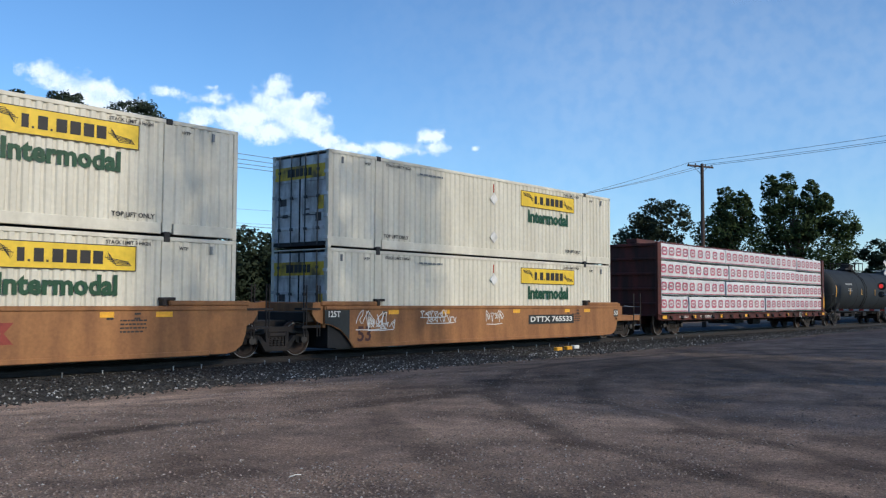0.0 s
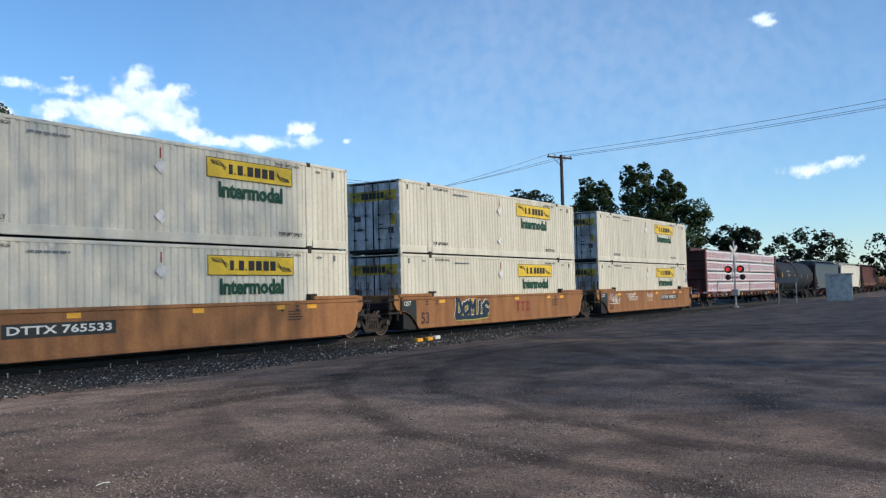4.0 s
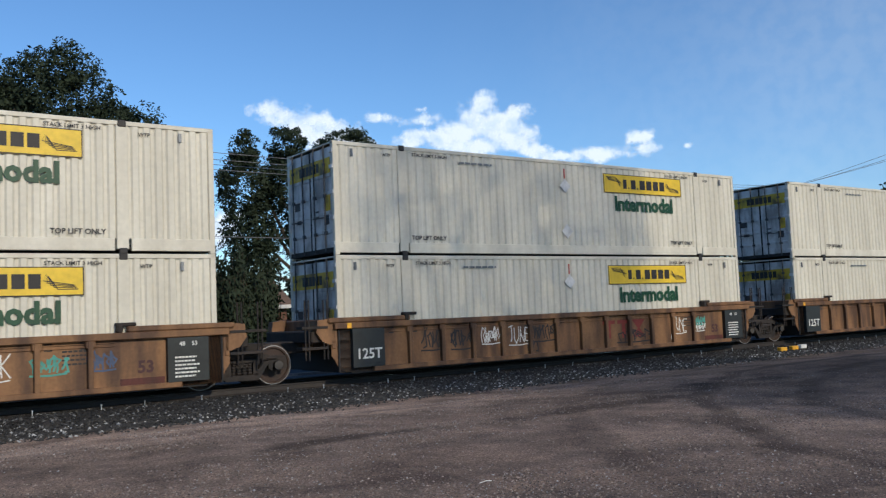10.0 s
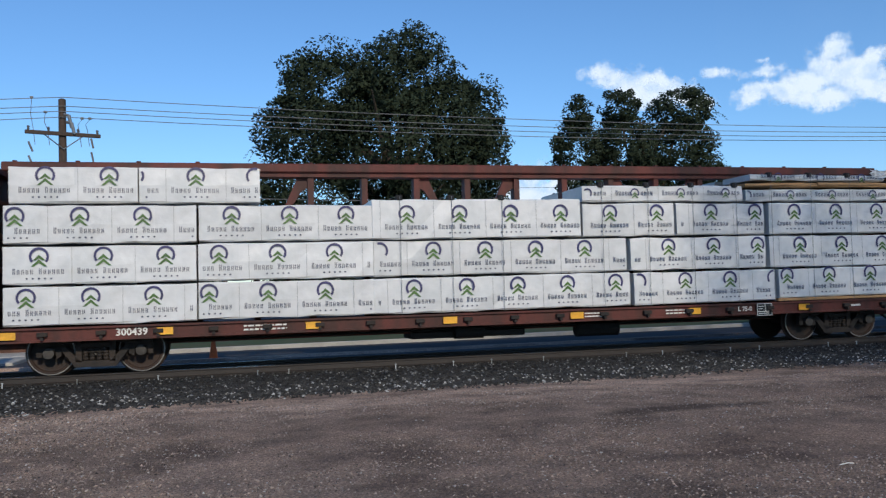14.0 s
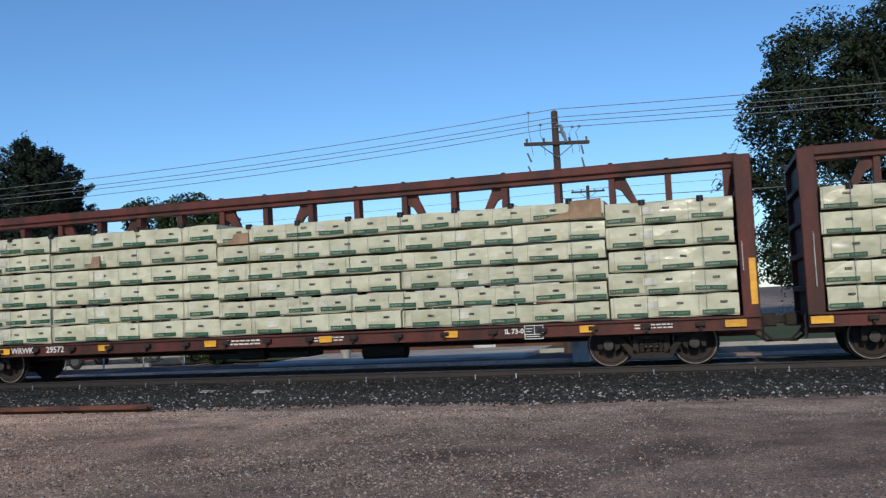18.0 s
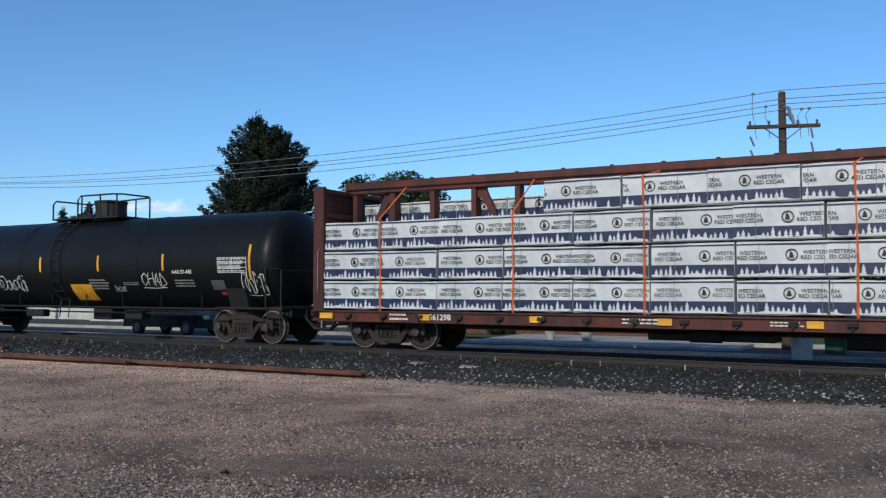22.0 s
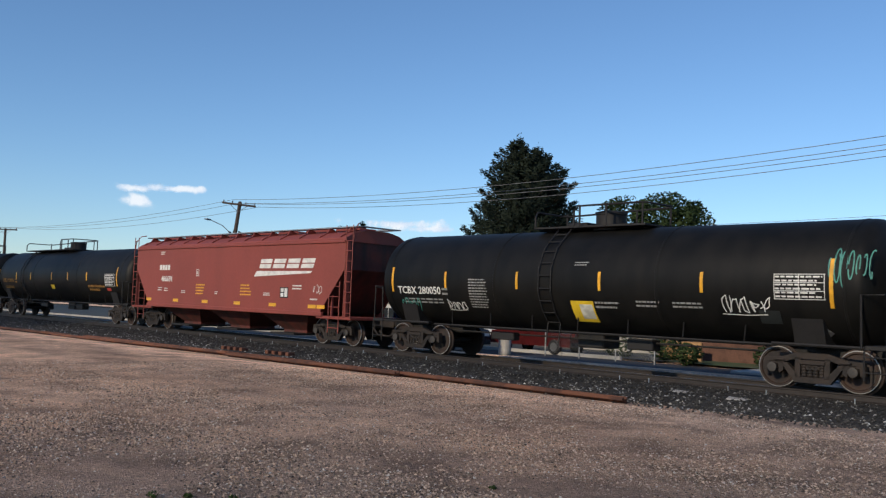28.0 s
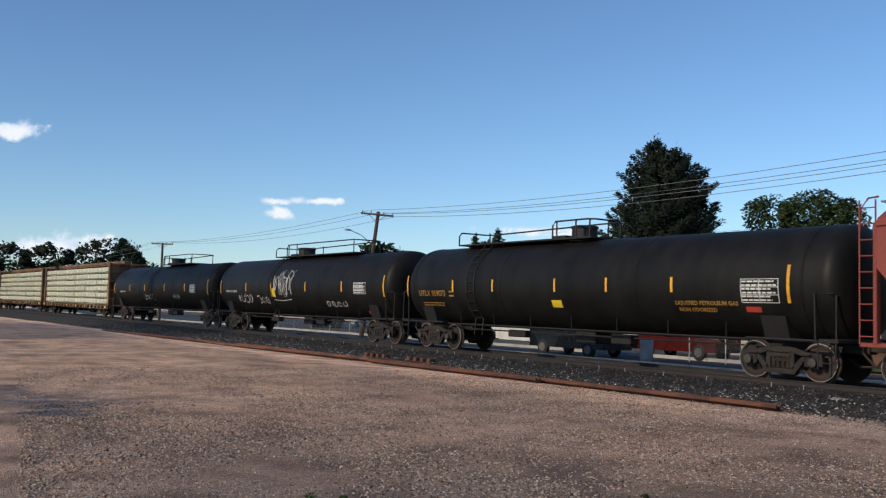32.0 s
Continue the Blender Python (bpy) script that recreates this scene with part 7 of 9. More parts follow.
part("lamp_arm", Solid().tube([(-0.06, -0.1, 6.2), (-0.5, -0.75, 6.75), (-0.9, -1.5, 7.0)], 0.03, 6), M["galv"], b_pole, "curved steel lamp arm")
part("lamp_head", Solid().box(-1.15, -0.8, -1.75, -1.4, 6.94, 7.04, 0.03), M["galv"], b_pole)
cable((-60, 64, 9.15), (-7.3, 61.85, 8.98), 0.3, "far dark overhead cable behind the street")
cable((-7.3, 61.85, 8.98), (50, 62, 9.2), 0.3, "far dark overhead cable behind the street")
cable((-60, 64, 7.9), (-7.3, 61.9, 7.8), 0.3, "far dark overhead cable behind the street")
cable((-7.3, 61.9, 7.8), (50, 62, 8.0), 0.3, "far dark overhead cable behind the street")
cable((-4.62, 30.8, 5.0), (48.3, 31.1, 5.2), 0.5, "lower dark telephone cable between the poles")

# ---- trees ----


def limbs(base, top, r, count, spread_r, rnd):
    """trunk and limbs, one mesh"""
    s = Solid()
    x, y, z = base
    mid = z + (top - z) * 0.30
    s.tube([(x, y, z), (x + 0.1, y, z + (mid - z) * 0.5), (x, y + 0.1, mid), (x + 0.2, y, z + (top - z) * 0.62), (x, y, top - 0.6)], [r * 1.25, r, r * 0.85, r * 0.5, r * 0.12], 8)
    for k in range(count):
        a = k * 2.4 + rnd.uniform(-0.4, 0.4)
        h0 = mid + (top - mid) * rnd.uniform(-0.15, 0.55)
        e = (x + math.cos(a) * spread_r * rnd.uniform(0.5, 0.95), y + math.sin(a) * spread_r * rnd.uniform(0.5, 0.95), h0 + (top - h0) * rnd.uniform(0.25, 0.75))
        m1 = ((x + e[0]) / 2 + rnd.uniform(-0.4, 0.4), (y + e[1]) / 2 + rnd.uniform(-0.4, 0.4), h0 + (e[2] - h0) * 0.62)
        s.tube([(x, y, h0), m1, e], [r * 0.45, r * 0.25, r * 0.06], 6)
    return s


def leaf_cloud(s, centre, radii, count, size, rnd, droop=0.0, gaps=None):
    """leaves spread through a ragged ellipsoid, thicker near its skin"""
    cx, cy, cz = centre
    for _ in range(count):
        while True:
            p = Vector((rnd.uniform(-1, 1), rnd.uniform(-1, 1), rnd.uniform(-1, 1)))
            if 0.05 < p.length < 1:
                break
        p = p.normalized() * (p.length ** 0.45)
        nz = 1 + 0.28 * noise.noise((p.x * 2.2 + cx, p.y * 2.2 + cy, p.z * 2.2 + cz))
        q = Vector((cx + p.x * radii[0] * nz, cy + p.y * radii[1] * nz, cz + p.z * radii[2] * nz))
        if gaps is not None and noise.noise((q.x * 0.75, q.y * 0.75, q.z * 0.9)) < gaps:
            continue
        d = Vector((rnd.gauss(0, 1), rnd.gauss(0, 1), rnd.gauss(0, 0.6) - droop)).normalized()
        e = d.cross(Vector((rnd.gauss(0, 1), rnd.gauss(0, 1), rnd.gauss(0, 1)))).normalized()
        a = size * rnd.uniform(0.6, 1.4)
        leaf(s, q, d * a, e * a * 0.45, Vector((p.x / radii[0], p.y / radii[1], p.z / radii[2] + 0.15 / max(radii))))


def broad_tree(x, y, base, blobs, label, leaves, seed, density=1.0, size=0.24, r=0.4, droop=0.0, sprays=0.0, gaps=None):
    """blobs: lobes of the crown (dx, dy, z, rx, ry, rz)"""
    rnd = random.Random(seed)
    t = thing("tree", label, "tree", "trees beyond the track", pose(x, y, base))
    top = max(b[2] for b in blobs)
    s = limbs((0, 0, 0), top - base, r, 12, max(abs(b[0]) + b[3] for b in blobs) * 0.7, rnd)
    for b in blobs:
        s.tube([(0, 0, (top - base) * 0.3), (b[0] * 0.5, b[1] * 0.5, ((top - base) * 0.3 + b[2] - base) * 0.5), (b[0], b[1], b[2] - base)], [r * 0.4, r * 0.25, 0.03], 6)
    part("trunk", s, M["bark"], t, smooth=True)
    c = Solid()
    for dx, dy, z, rx, ry, rz in blobs:
        n = int(230 * density * rx * rz / (size * size) * 0.06) + 60
        k = max(4, min(12, int(n / 260)))
        leaf_cloud(c, (dx, dy, z - base), (rx, ry, rz), n // 2, size, rnd, droop, gaps)
        for _ in range(k * 3):
            p = Vector((rnd.gauss(0, 1), rnd.gauss(0, 1), rnd.gauss(0, 1))).normalized()
            f = rnd.uniform(0.65, 1.05)
            q = rnd.uniform(0.20, 0.45) * min(rx, rz)
            leaf_cloud(c, (dx + p.x * rx * f, dy + p.y * ry * f, z - base + p.z * rz * f), (q, q, q * rnd.uniform(0.6, 1.0)), n // (k * 4) + 25, size, rnd, droop, gaps)
        for _ in range(int(sprays * rx * rz)):
            # thin twigs that reach out of the crown and nod at the tip
            p = Vector((rnd.gauss(0, 1), rnd.gauss(0, 1), rnd.gauss(0.1, 1))).normalized()
            q = Vector((dx + p.x * rx, dy + p.y * ry, z - base + p.z * rz)) * 1.0
            way = (p + Vector((rnd.gauss(0, 0.4), rnd.gauss(0, 0.4), rnd.gauss(0.25, 0.4)))).normalized()
            reach = rnd.uniform(0.5, 1.5)
            for j in range(22):
                g = j / 21
                o = q + way * reach * (g - 0.25) + Vector((0, 0, -0.75 * reach * g * g)) + Vector((rnd.gauss(0, 0.10), rnd.gauss(0, 0.10), rnd.gauss(0, 0.10))) * (1.3 - g)
                d = (way + Vector((rnd.gauss(0, 0.7), rnd.gauss(0, 0.7), rnd.gauss(-0.9 * g, 0.7)))).normalized()
                e = d.cross(Vector((rnd.gauss(0, 1), rnd.gauss(0, 1), rnd.gauss(0, 1)))).normalized()
                a = size * rnd.uniform(0.55, 1.1)
                leaf(c, o, d * a, e * a * 0.42, p)
    foliage("crown", c, M[leaves], t)
    return t


def conifer(x, y, base, top, rad, label, leaves, seed, shape=1.0, size=0.30, n=150, twin=0.0):
    rnd = random.Random(seed)
    t = thing("conifer", label, "tree", "trees beyond the track", pose(x, y, base))
    h = top - base
    s, c = Solid(), Solid()
    s.tube([(0, 0, 0), (0, 0, h * 0.5), (0, 0, h * 0.8 if twin else h - 0.2)], [rad * 0.075, rad * 0.05, 0.03], 8)
    for k in range(n):
        f = (k + rnd.random()) / n
        z = h * (0.06 + 0.92 * f)
        rr = rad * min(1.0, (1 - f) / 0.46) ** shape * (0.78 + 0.22 * min(1.0, f / 0.35)) * rnd.uniform(0.80, 1.05) + 0.05
        ox = oz = 0.0
        if twin and f > 0.55:
            # two leaders of unequal height
            ox = (twin if k % 2 else -twin * 0.75) * min(1.0, (f - 0.55) / 0.2)
            oz = -(f - 0.55) * h * 0.14 if k % 2 else 0.0
            rr *= 0.9
        a = k * 2.39996 + rnd.uniform(-0.3, 0.3)
        ca, sa = math.cos(a), math.sin(a)
        z += oz
        tip = (ox + ca * rr, sa * rr, z + rr * 0.30)
        s.tube([(ox, 0, z - rr * 0.05), (ox + ca * rr * 0.6, sa * rr * 0.6, z - rr * 0.02), tip], [0.04, 0.03, 0.01], 4)
        for j in range(int(30 + (520 if rad > 3 else 60) * rr / rad)):
            g = rnd.uniform(0.05, 1.03)
            q = Vector((ox + ca * rr * g + rnd.gauss(0, 0.15 * rr * (1.12 - g) + 0.05), sa * rr * g + rnd.gauss(0, 0.15 * rr * (1.12 - g) + 0.05), z - rr * 0.03 + rr * 0.32 * g * g + rnd.gauss(0, 0.10 + 0.25 * (1 - g))))
            d = Vector((ca + rnd.gauss(0, 0.8), sa + rnd.gauss(0, 0.8), rnd.gauss(0.3, 0.6))).normalized()
            e = d.cross(Vector((rnd.gauss(0, 1), rnd.gauss(0, 1), rnd.gauss(0, 1)))).normalized()
            w = size * rnd.uniform(0.6, 1.3)
            leaf(c, q + d * w * 0.25, d * w * 0.75, e * w * 0.22, Vector((ca, sa, 0.35)))
    part("trunk", s, M["bark"], t)
    foliage("crown", c, M[leaves], t)
    return t


broad_tree(11.0, 55.5, -0.5, [(1.2, 0, 15.0, 3.7, 3.6, 2.9), (-3.3, 0.5, 13.7, 3.5, 3.6, 3.0), (4.4, -0.5, 12.2, 3.0, 3.1, 2.8), (-5.3, 0, 11.3, 2.9, 3.2, 2.8), (1.0, -1, 10.5, 5.5, 4.5, 3.8), (5.7, -1, 10.0, 2.2, 2.4, 2.6), (-8.4, 0, 8.0, 1.1, 1.2, 1.1), (-4.8, 0, 7.4, 3.0, 3.0, 2.4), (3.5, 0, 6.8, 4.4, 4.0, 2.8), (-2.2, 0, 4.4, 5.4, 4, 2.6), (4.0, 0, 4.2, 4.4, 3.6, 2.8), (-5.6, 0, 3.4, 2.4, 3, 2.2), (0.5, -1, 2.0, 6.5, 3.5, 2.0)],
           "large dark green elm with a broad ragged crown", "leaf_elm", 21, density=1.05, size=0.125, r=0.55, droop=0.35, sprays=9.0, gaps=-0.42)
broad_tree(30.4, 58.6, -0.5, [(-4.5, 1, 13.7, 1.0, 1.2, 1.4), (-1.6, 0, 14.1, 1.3, 1.4, 1.4), (3.1, -0.5, 14.0, 2.2, 2.2, 1.7), (-4.3, 1, 11.0, 1.9, 2.2, 2.6), (-1.0, 0, 11.0, 2.6, 2.4, 2.4), (2.7, 0, 11.2, 2.9, 2.6, 2.4), (4.1, -1, 8.2, 1.8, 2, 2.4), (-4.3, 0.6, 7.8, 1.9, 2.2, 2.2), (0.3, 0, 7.4, 2.2, 2.2, 2.0), (-4.0, 0.4, 5.0, 1.7, 2, 2), (3.6, -1, 5.4, 1.6, 1.8, 1.8)],
           "dark green elm with three drooping crown lobes", "leaf_elm", 22, density=1.3, size=0.125, r=0.45, droop=0.5, sprays=10.0, gaps=-0.30)
conifer(-45.8, 53.0, -0.5, 15.3, 4.5, "tall dark spruce with a pointed ragged top", "leaf_spruce", 31, shape=0.62, size=0.21, n=300, twin=1.15)
broad_tree(-40.0, 63.4, -0.5, [(-3.4, 0, 9.6, 2.0, 2.2, 2.0), (0.4, 0, 9.4, 2.6, 2.6, 2.2), (2.6, 0, 8.6, 2.0, 2.2, 2.0), (0, 0, 6.6, 4.0, 3.4, 2.4), (-3.2, 0, 6.8, 2.0, 2, 1.8)],
           "rounded mid-green broadleaf tree behind the tank cars", "leaf_bright", 23, size=0.15)
broad_tree(101.7, 41.8, -0.5, [(0, 0, 11.6, 2.3, 2.2, 2.2), (0, 0.9, 13.6, 0.9, 0.9, 1.3), (0, -1.0, 13.2, 0.9, 0.9, 1.2), (-0.5, 1.5, 9.5, 2.8, 2.6, 2.4), (0.5, -1, 7.5, 3.5, 3.5, 3.0)], "dark green poplar beyond the container cars", "leaf_bright", 24, size=0.2)
broad_tree(104.2, 35.8, -0.5, [(-0.4, 1.4, 13.2, 2.2, 1.9, 2.0), (-0.4, 2.4, 14.9, 0.9, 1.0, 1.3), (0.2, 0.6, 15.2, 0.9, 0.9, 1.2), (0.6, -2.2, 11.8, 2.0, 1.7, 1.9), (0.6, -1.8, 13.9, 0.9, 0.9, 1.2), (0.8, -3.4, 12.7, 0.9, 0.8, 1.1), (0, 0, 10.4, 3.2, 3.4, 2.6), (1.4, -5.0, 10.0, 2.0, 1.8, 1.8), (0.5, -2, 7.2, 4.0, 4.4, 3.0)],
           "tall uneven dark green tree near the crossing", "leaf_bright", 25, size=0.2, r=0.5)
broad_tree(98.3, 49.3, -0.5, [(0, 0, 10.8, 3.2, 3.6, 2.6), (0, 2, 8.0, 3.4, 4, 3)], "dark green tree behind the lumber car", "leaf_elm", 26, size=0.22)
broad_tree(107.0, 26.4, -0.5, [(0, 1.0, 6.9, 1.8, 1.9, 1.5), (0.2, -1.2, 6.4, 1.7, 1.6, 1.4), (0, 0, 4.4, 2.4, 2.6, 2)], "small rounded dark green tree by the crossing", "leaf_elm", 27, size=0.26, r=0.25)
broad_tree(157.6, 27.2, -0.5, [(0, 0.5, 8.2, 3.2, 4.6, 2.4), (0, -3.4, 6.4, 3, 3.4, 2.4), (0, 4.4, 5.8, 3, 3, 2.2), (0, 0, 4.2, 4, 6, 2.4)], "grey-green spreading tree far along the line", "leaf_elm", 28, size=0.34, density=0.45)
broad_tree(159.2, 15.6, -0.5, [(0, 0.5, 6.8, 2.6, 3.2, 2.0), (0, -2.6, 7.4, 2.6, 2.8, 2.6), (0, 0, 4.0, 3, 4.4, 2.2)], "grey-green thin-leaved tree far along the line", "leaf_elm", 29, size=0.34, density=0.4)
for i, (x, y, z, w) in enumerate(((33.0, 50.2, 5.2, 2.6), (36.2, 47.8, 4.2, 2.4), (39.2, 45.6, 4.8, 2.6), (42.5, 46.0, 4.2, 2.4), (20.5, 57.0, 4.0, 2.4), (29.0, 53.0, 4.4, 2.6), (-2.0, 57.0, 3.4, 2.6), (-6.2, 53.5, 2.6, 2.2), (52.0, 45.0, 4.6, 3.0), (58.5, 43.0, 4.2, 3.0), (64.5, 41.0, 4.6, 3.0), (71.0, 39.0, 4.4, 3.0))):
    broad_tree(x, y, -0.5, [(0, 0, z, w * 0.8, w * 0.8, 2.0), (-0.8, 0, z - 1.8, w, w, 2.2), (0.9, 0, z - 2.4, w, w, 2.0)], "dark overgrown shrub tree behind the track", "leaf_elm", 40 + i, size=0.16, r=0.2)
for i, (x, y, z, w) in enumerate(((-62.4, 50.2, 8.9, 1.5), (-63.6, 48.6, 8.2, 1.3))):
    conifer(x, y, -0.5, z, w, "small dark conifer far behind the tank cars", "leaf_spruce", 60 + i, shape=0.9, size=0.26, n=60)
for i, (x, y, z, w) in enumerate(((-67.9, 42.0, 5.2, 2.7), (-71.6, 36.5, 2.8, 1.6), (-128.7, 20.6, 6.6, 3.6), (-127.4, 26.0, 6.6, 3.4), (-125.8, 33.4, 8.0, 4.4), (-126, 37.5, 5.0, 2.4), (-110.0, 69.5, 8.0, 2.6), (-101.6, 81.2, 9.6, 3.2), (-131.0, 12.0, 6.4, 4.0))):
    broad_tree(x, y, -0.5, [(0, 0, z, w, w, 2.2), (0.6, 1, z - 2, w * 1.1, w * 1.1, 2)], "rounded green tree far along the line", "leaf_elm", 70 + i, size=0.30, r=0.25)



def shoot_shrub(x, y, base, top, wide, seed):
    """overgrown shrub of upright leafy shoots"""
    rnd = random.Random(seed)
    t = thing("shrub", "tall dark shrub of upright leafy shoots", "shrub", "shrubs between the elms", pose(x, y, base))
    s, c = Solid(), Solid()
    for k in range(46):
        a, f = k * 2.39996, math.sqrt((k + 0.5) / 46)
        h = (top - base) * (1.0 - 0.30 * f * f) * rnd.uniform(0.72, 1.02)
        tip = Vector((math.cos(a) * f * wide * 1.1 + rnd.gauss(0, 0.12), math.sin(a) * f * wide * 0.8, h))
        foot = Vector((math.cos(a) * f * wide * 0.55, math.sin(a) * f * wide * 0.4, 0))
        s.tube([tuple(foot), tuple(foot.lerp(tip, 0.55)), tuple(tip)], [0.04, 0.025, 0.008], 4)
        for j in range(150):
            g = rnd.random() ** 0.8
            q = foot.lerp(tip, g)
            w = 0.36 * (1.08 - g) + 0.05
            q += Vector((rnd.gauss(0, w), rnd.gauss(0, w), rnd.gauss(0, 0.1)))
            d = Vector((rnd.gauss(0, 0.6), rnd.gauss(0, 0.6), 0.8 + rnd.gauss(0, 0.4))).normalized()
            e = d.cross(Vector((rnd.gauss(0, 1), rnd.gauss(0, 1), rnd.gauss(0, 1)))).normalized()
            b = 0.16 * rnd.uniform(0.6, 1.2)
            leaf(c, q, d * b, e * b * 0.4, Vector((math.cos(a), math.sin(a), 0.4)))
    part("stem", s, M["bark"], t)
    foliage("crown", c, M["leaf_elm"], t)


for i, (x, y, z, w) in enumerate(((16.1, 45.6, 6.2, 1.2), (17.6, 46.0, 6.5, 1.1), (19.2, 45.4, 5.9, 1.1), (20.7, 45.8, 5.0, 1.0), (31.1, 46.0, 7.5, 0.8))):
    shoot_shrub(x, y, -0.5, z, w, 140 + i)

# ---- clouds, far off ----


def cloud_material(name, grain=0.017, gain=2.3, offset=-0.53, top=0.52, peak=1.0, detail=9):
    m = bpy.data.materials.new(name)
    m.use_nodes = True
    n, l = m.node_tree.nodes, m.node_tree.links
    for x in list(n):
        n.remove(x)
    out, mix, tr, em = n.new("ShaderNodeOutputMaterial"), n.new("ShaderNodeMixShader"), n.new("ShaderNodeBsdfTransparent"), n.new("ShaderNodeEmission")
    tc, no, no2 = n.new("ShaderNodeTexCoord"), n.new("ShaderNodeTexNoise"), n.new("ShaderNodeTexNoise")
    uv = n.new("ShaderNodeUVMap")
    no.inputs["Scale"].default_value, no.inputs["Detail"].default_value, no.inputs["Roughness"].default_value = grain, detail, 0.60
    no2.inputs["Scale"].default_value, no2.inputs["Detail"].default_value = 0.022, 7
    l.new(tc.outputs["Object"], no.inputs["Vector"])
    l.new(tc.outputs["Object"], no2.inputs["Vector"])
    ln, sub, add, amp, mr = n.new("ShaderNodeVectorMath"), n.new("ShaderNodeVectorMath"), n.new("ShaderNodeMath"), n.new("ShaderNodeMath"), n.new("ShaderNodeMapRange")
    sub.operation, ln.operation, add.operation, amp.operation = "SUBTRACT", "LENGTH", "MULTIPLY_ADD", "MULTIPLY_ADD"
    sub.inputs[1].default_value = (0.5, 0.5, 0)
    l.new(uv.outputs[0], sub.inputs[0])
    l.new(sub.outputs[0], ln.inputs[0])
    amp.inputs[1].default_value, amp.inputs[2].default_value = gain, offset
    l.new(no.outputs[0], amp.inputs[0])
    add.inputs[1].default_value = -1.7
    l.new(ln.outputs["Value"], add.inputs[0])
    l.new(amp.outputs[0], add.inputs[2])
    mr.inputs["From Min"].default_value, mr.inputs["From Max"].default_value = 0.02, top
    mr.inputs["To Max"].default_value = peak
    mr.interpolation_type = "SMOOTHSTEP"
    l.new(add.outputs[0], mr.inputs[0])
    rp = n.new("ShaderNodeValToRGB")
    rp.color_ramp.elements[0].position, rp.color_ramp.elements[1].position = 0.36, 0.58
    rp.color_ramp.elements[0].color, rp.color_ramp.elements[1].color = (0.68, 0.77, 0.89, 1), (1.0, 0.98, 0.95, 1)
    l.new(no2.outputs[0], rp.inputs[0])
    l.new(rp.outputs[0], em.inputs[0])
    em.inputs[1].default_value = 0.95
    l.new(mr.outputs[0], mix.inputs[0])
    l.new(tr.outputs[0], mix.inputs[1])
    l.new(em.outputs[0], mix.inputs[2])
    l.new(mix.outputs[0], out.inputs[0])
    return m


M["cloud"] = cloud_material("white_cloud")
M["veil"] = cloud_material("thin_high_cloud", grain=0.0016, gain=0.7, offset=0.5, top=1.0, peak=0.10, detail=2)


def cloud(name, x, y, z, puffs, look_of="cloud", label="white sunlit cumulus cloud"):
    """a bank of thin, ragged sheets facing the lot; puffs: sideways, up, half width, half height"""
    turn = math.degrees(math.atan2(y, x)) - 90
    c = thing(name, label, "cloud", "clouds", pose(x, y, z, 0, 0, turn))
    for i, (dx, dz, w, h) in enumerate(puffs):
        me = bpy.data.meshes.new("puff")
        k = 6.0 * i
        me.from_pydata([(dx - w, k, dz - h), (dx + w, k, dz - h), (dx + w, k, dz + h), (dx - w, k, dz + h)], [], [(0, 1, 2, 3)])
        uvl = me.uv_layers.new(name="UVMap")
        for j, q in enumerate(((0, 0), (1, 0), (1, 1), (0, 1))):
            uvl.data[j].uv = q
        me.materials.append(M[look_of])
        ob = part("puff", me, None, c)
        ob.visible_shadow = False
    return c


cloud("cloud", 1230, 1577, 423, [(39, 45, 64, 54), (0, 6, 99, 64), (89, -7, 100, 62), (-76, -25, 90, 46), (-132, -25, 72, 36), (50, -42, 144, 40), (151, -60, 62, 24), (127, -14, 54, 44), (45, 0, 110, 60)])
cloud("cloud", 944, 1763, 431, [(-103, 43, 60, 34), (-52, 23, 78, 46), (6, -2, 80, 50), (59, -23, 76, 44), (109, -41, 46, 25), (-72, 34, 84, 40), (-18, 10, 92, 48), (32, -12, 92, 46), (84, -32, 72, 36), (0, 2, 120, 44)])
cloud("cloud", 1110, 1664, 451, [(-59, -1, 70, 21), (43, -7, 62, 24), (35, 16, 28, 16)])
cloud("cloud", 1455, 1372, 351, [(65, 21, 46, 31), (0, -6, 110, 30), (90, -7, 68, 21), (-103, -9, 78, 21), (177, -4, 16, 12)])
cloud("cloud", -1797, 876, 226, [(0, 10, 120, 15), (45, 11, 90, 12), (-30, 8, 90, 12), (-30, -18, 46, 20)])
cloud("cloud", -1970, 340, 352, [(0, 0, 75, 30), (-30, -6, 60, 26)])
cloud("cloud", -1955, 420, 120, [(0, 0, 130, 42), (70, -10, 90, 30), (-80, -18, 90, 30)])
cloud("cloud", -1500, 1320, 185, [(0, 0, 160, 16), (60, -8, 120, 12)])
cloud("cloud", 1885, 660, 676, [(0, 0, 100, 36), (60, -10, 70, 28)])
cloud("cloud", 1957, 412, 568, [(0, 0, 46, 20), (14, -12, 26, 16)])
cloud("cloud", 1972, 330, 236, [(0, 0, 95, 24), (40, 6, 70, 22)])
cloud("cloud", 2250, 1150, 900, [(0, -150, 1500, 900), (500, -350, 1300, 700)], "veil", "thin pale veil of high cloud")
cloud("cloud", 697, 1874, 215, [(0, 0, 110, 90), (36, -10, 100, 80), (-30, 12, 100, 70)])
cloud("cloud", 1085, 1680, 160, [(0, 0, 100, 70), (30, -8, 80, 56)])

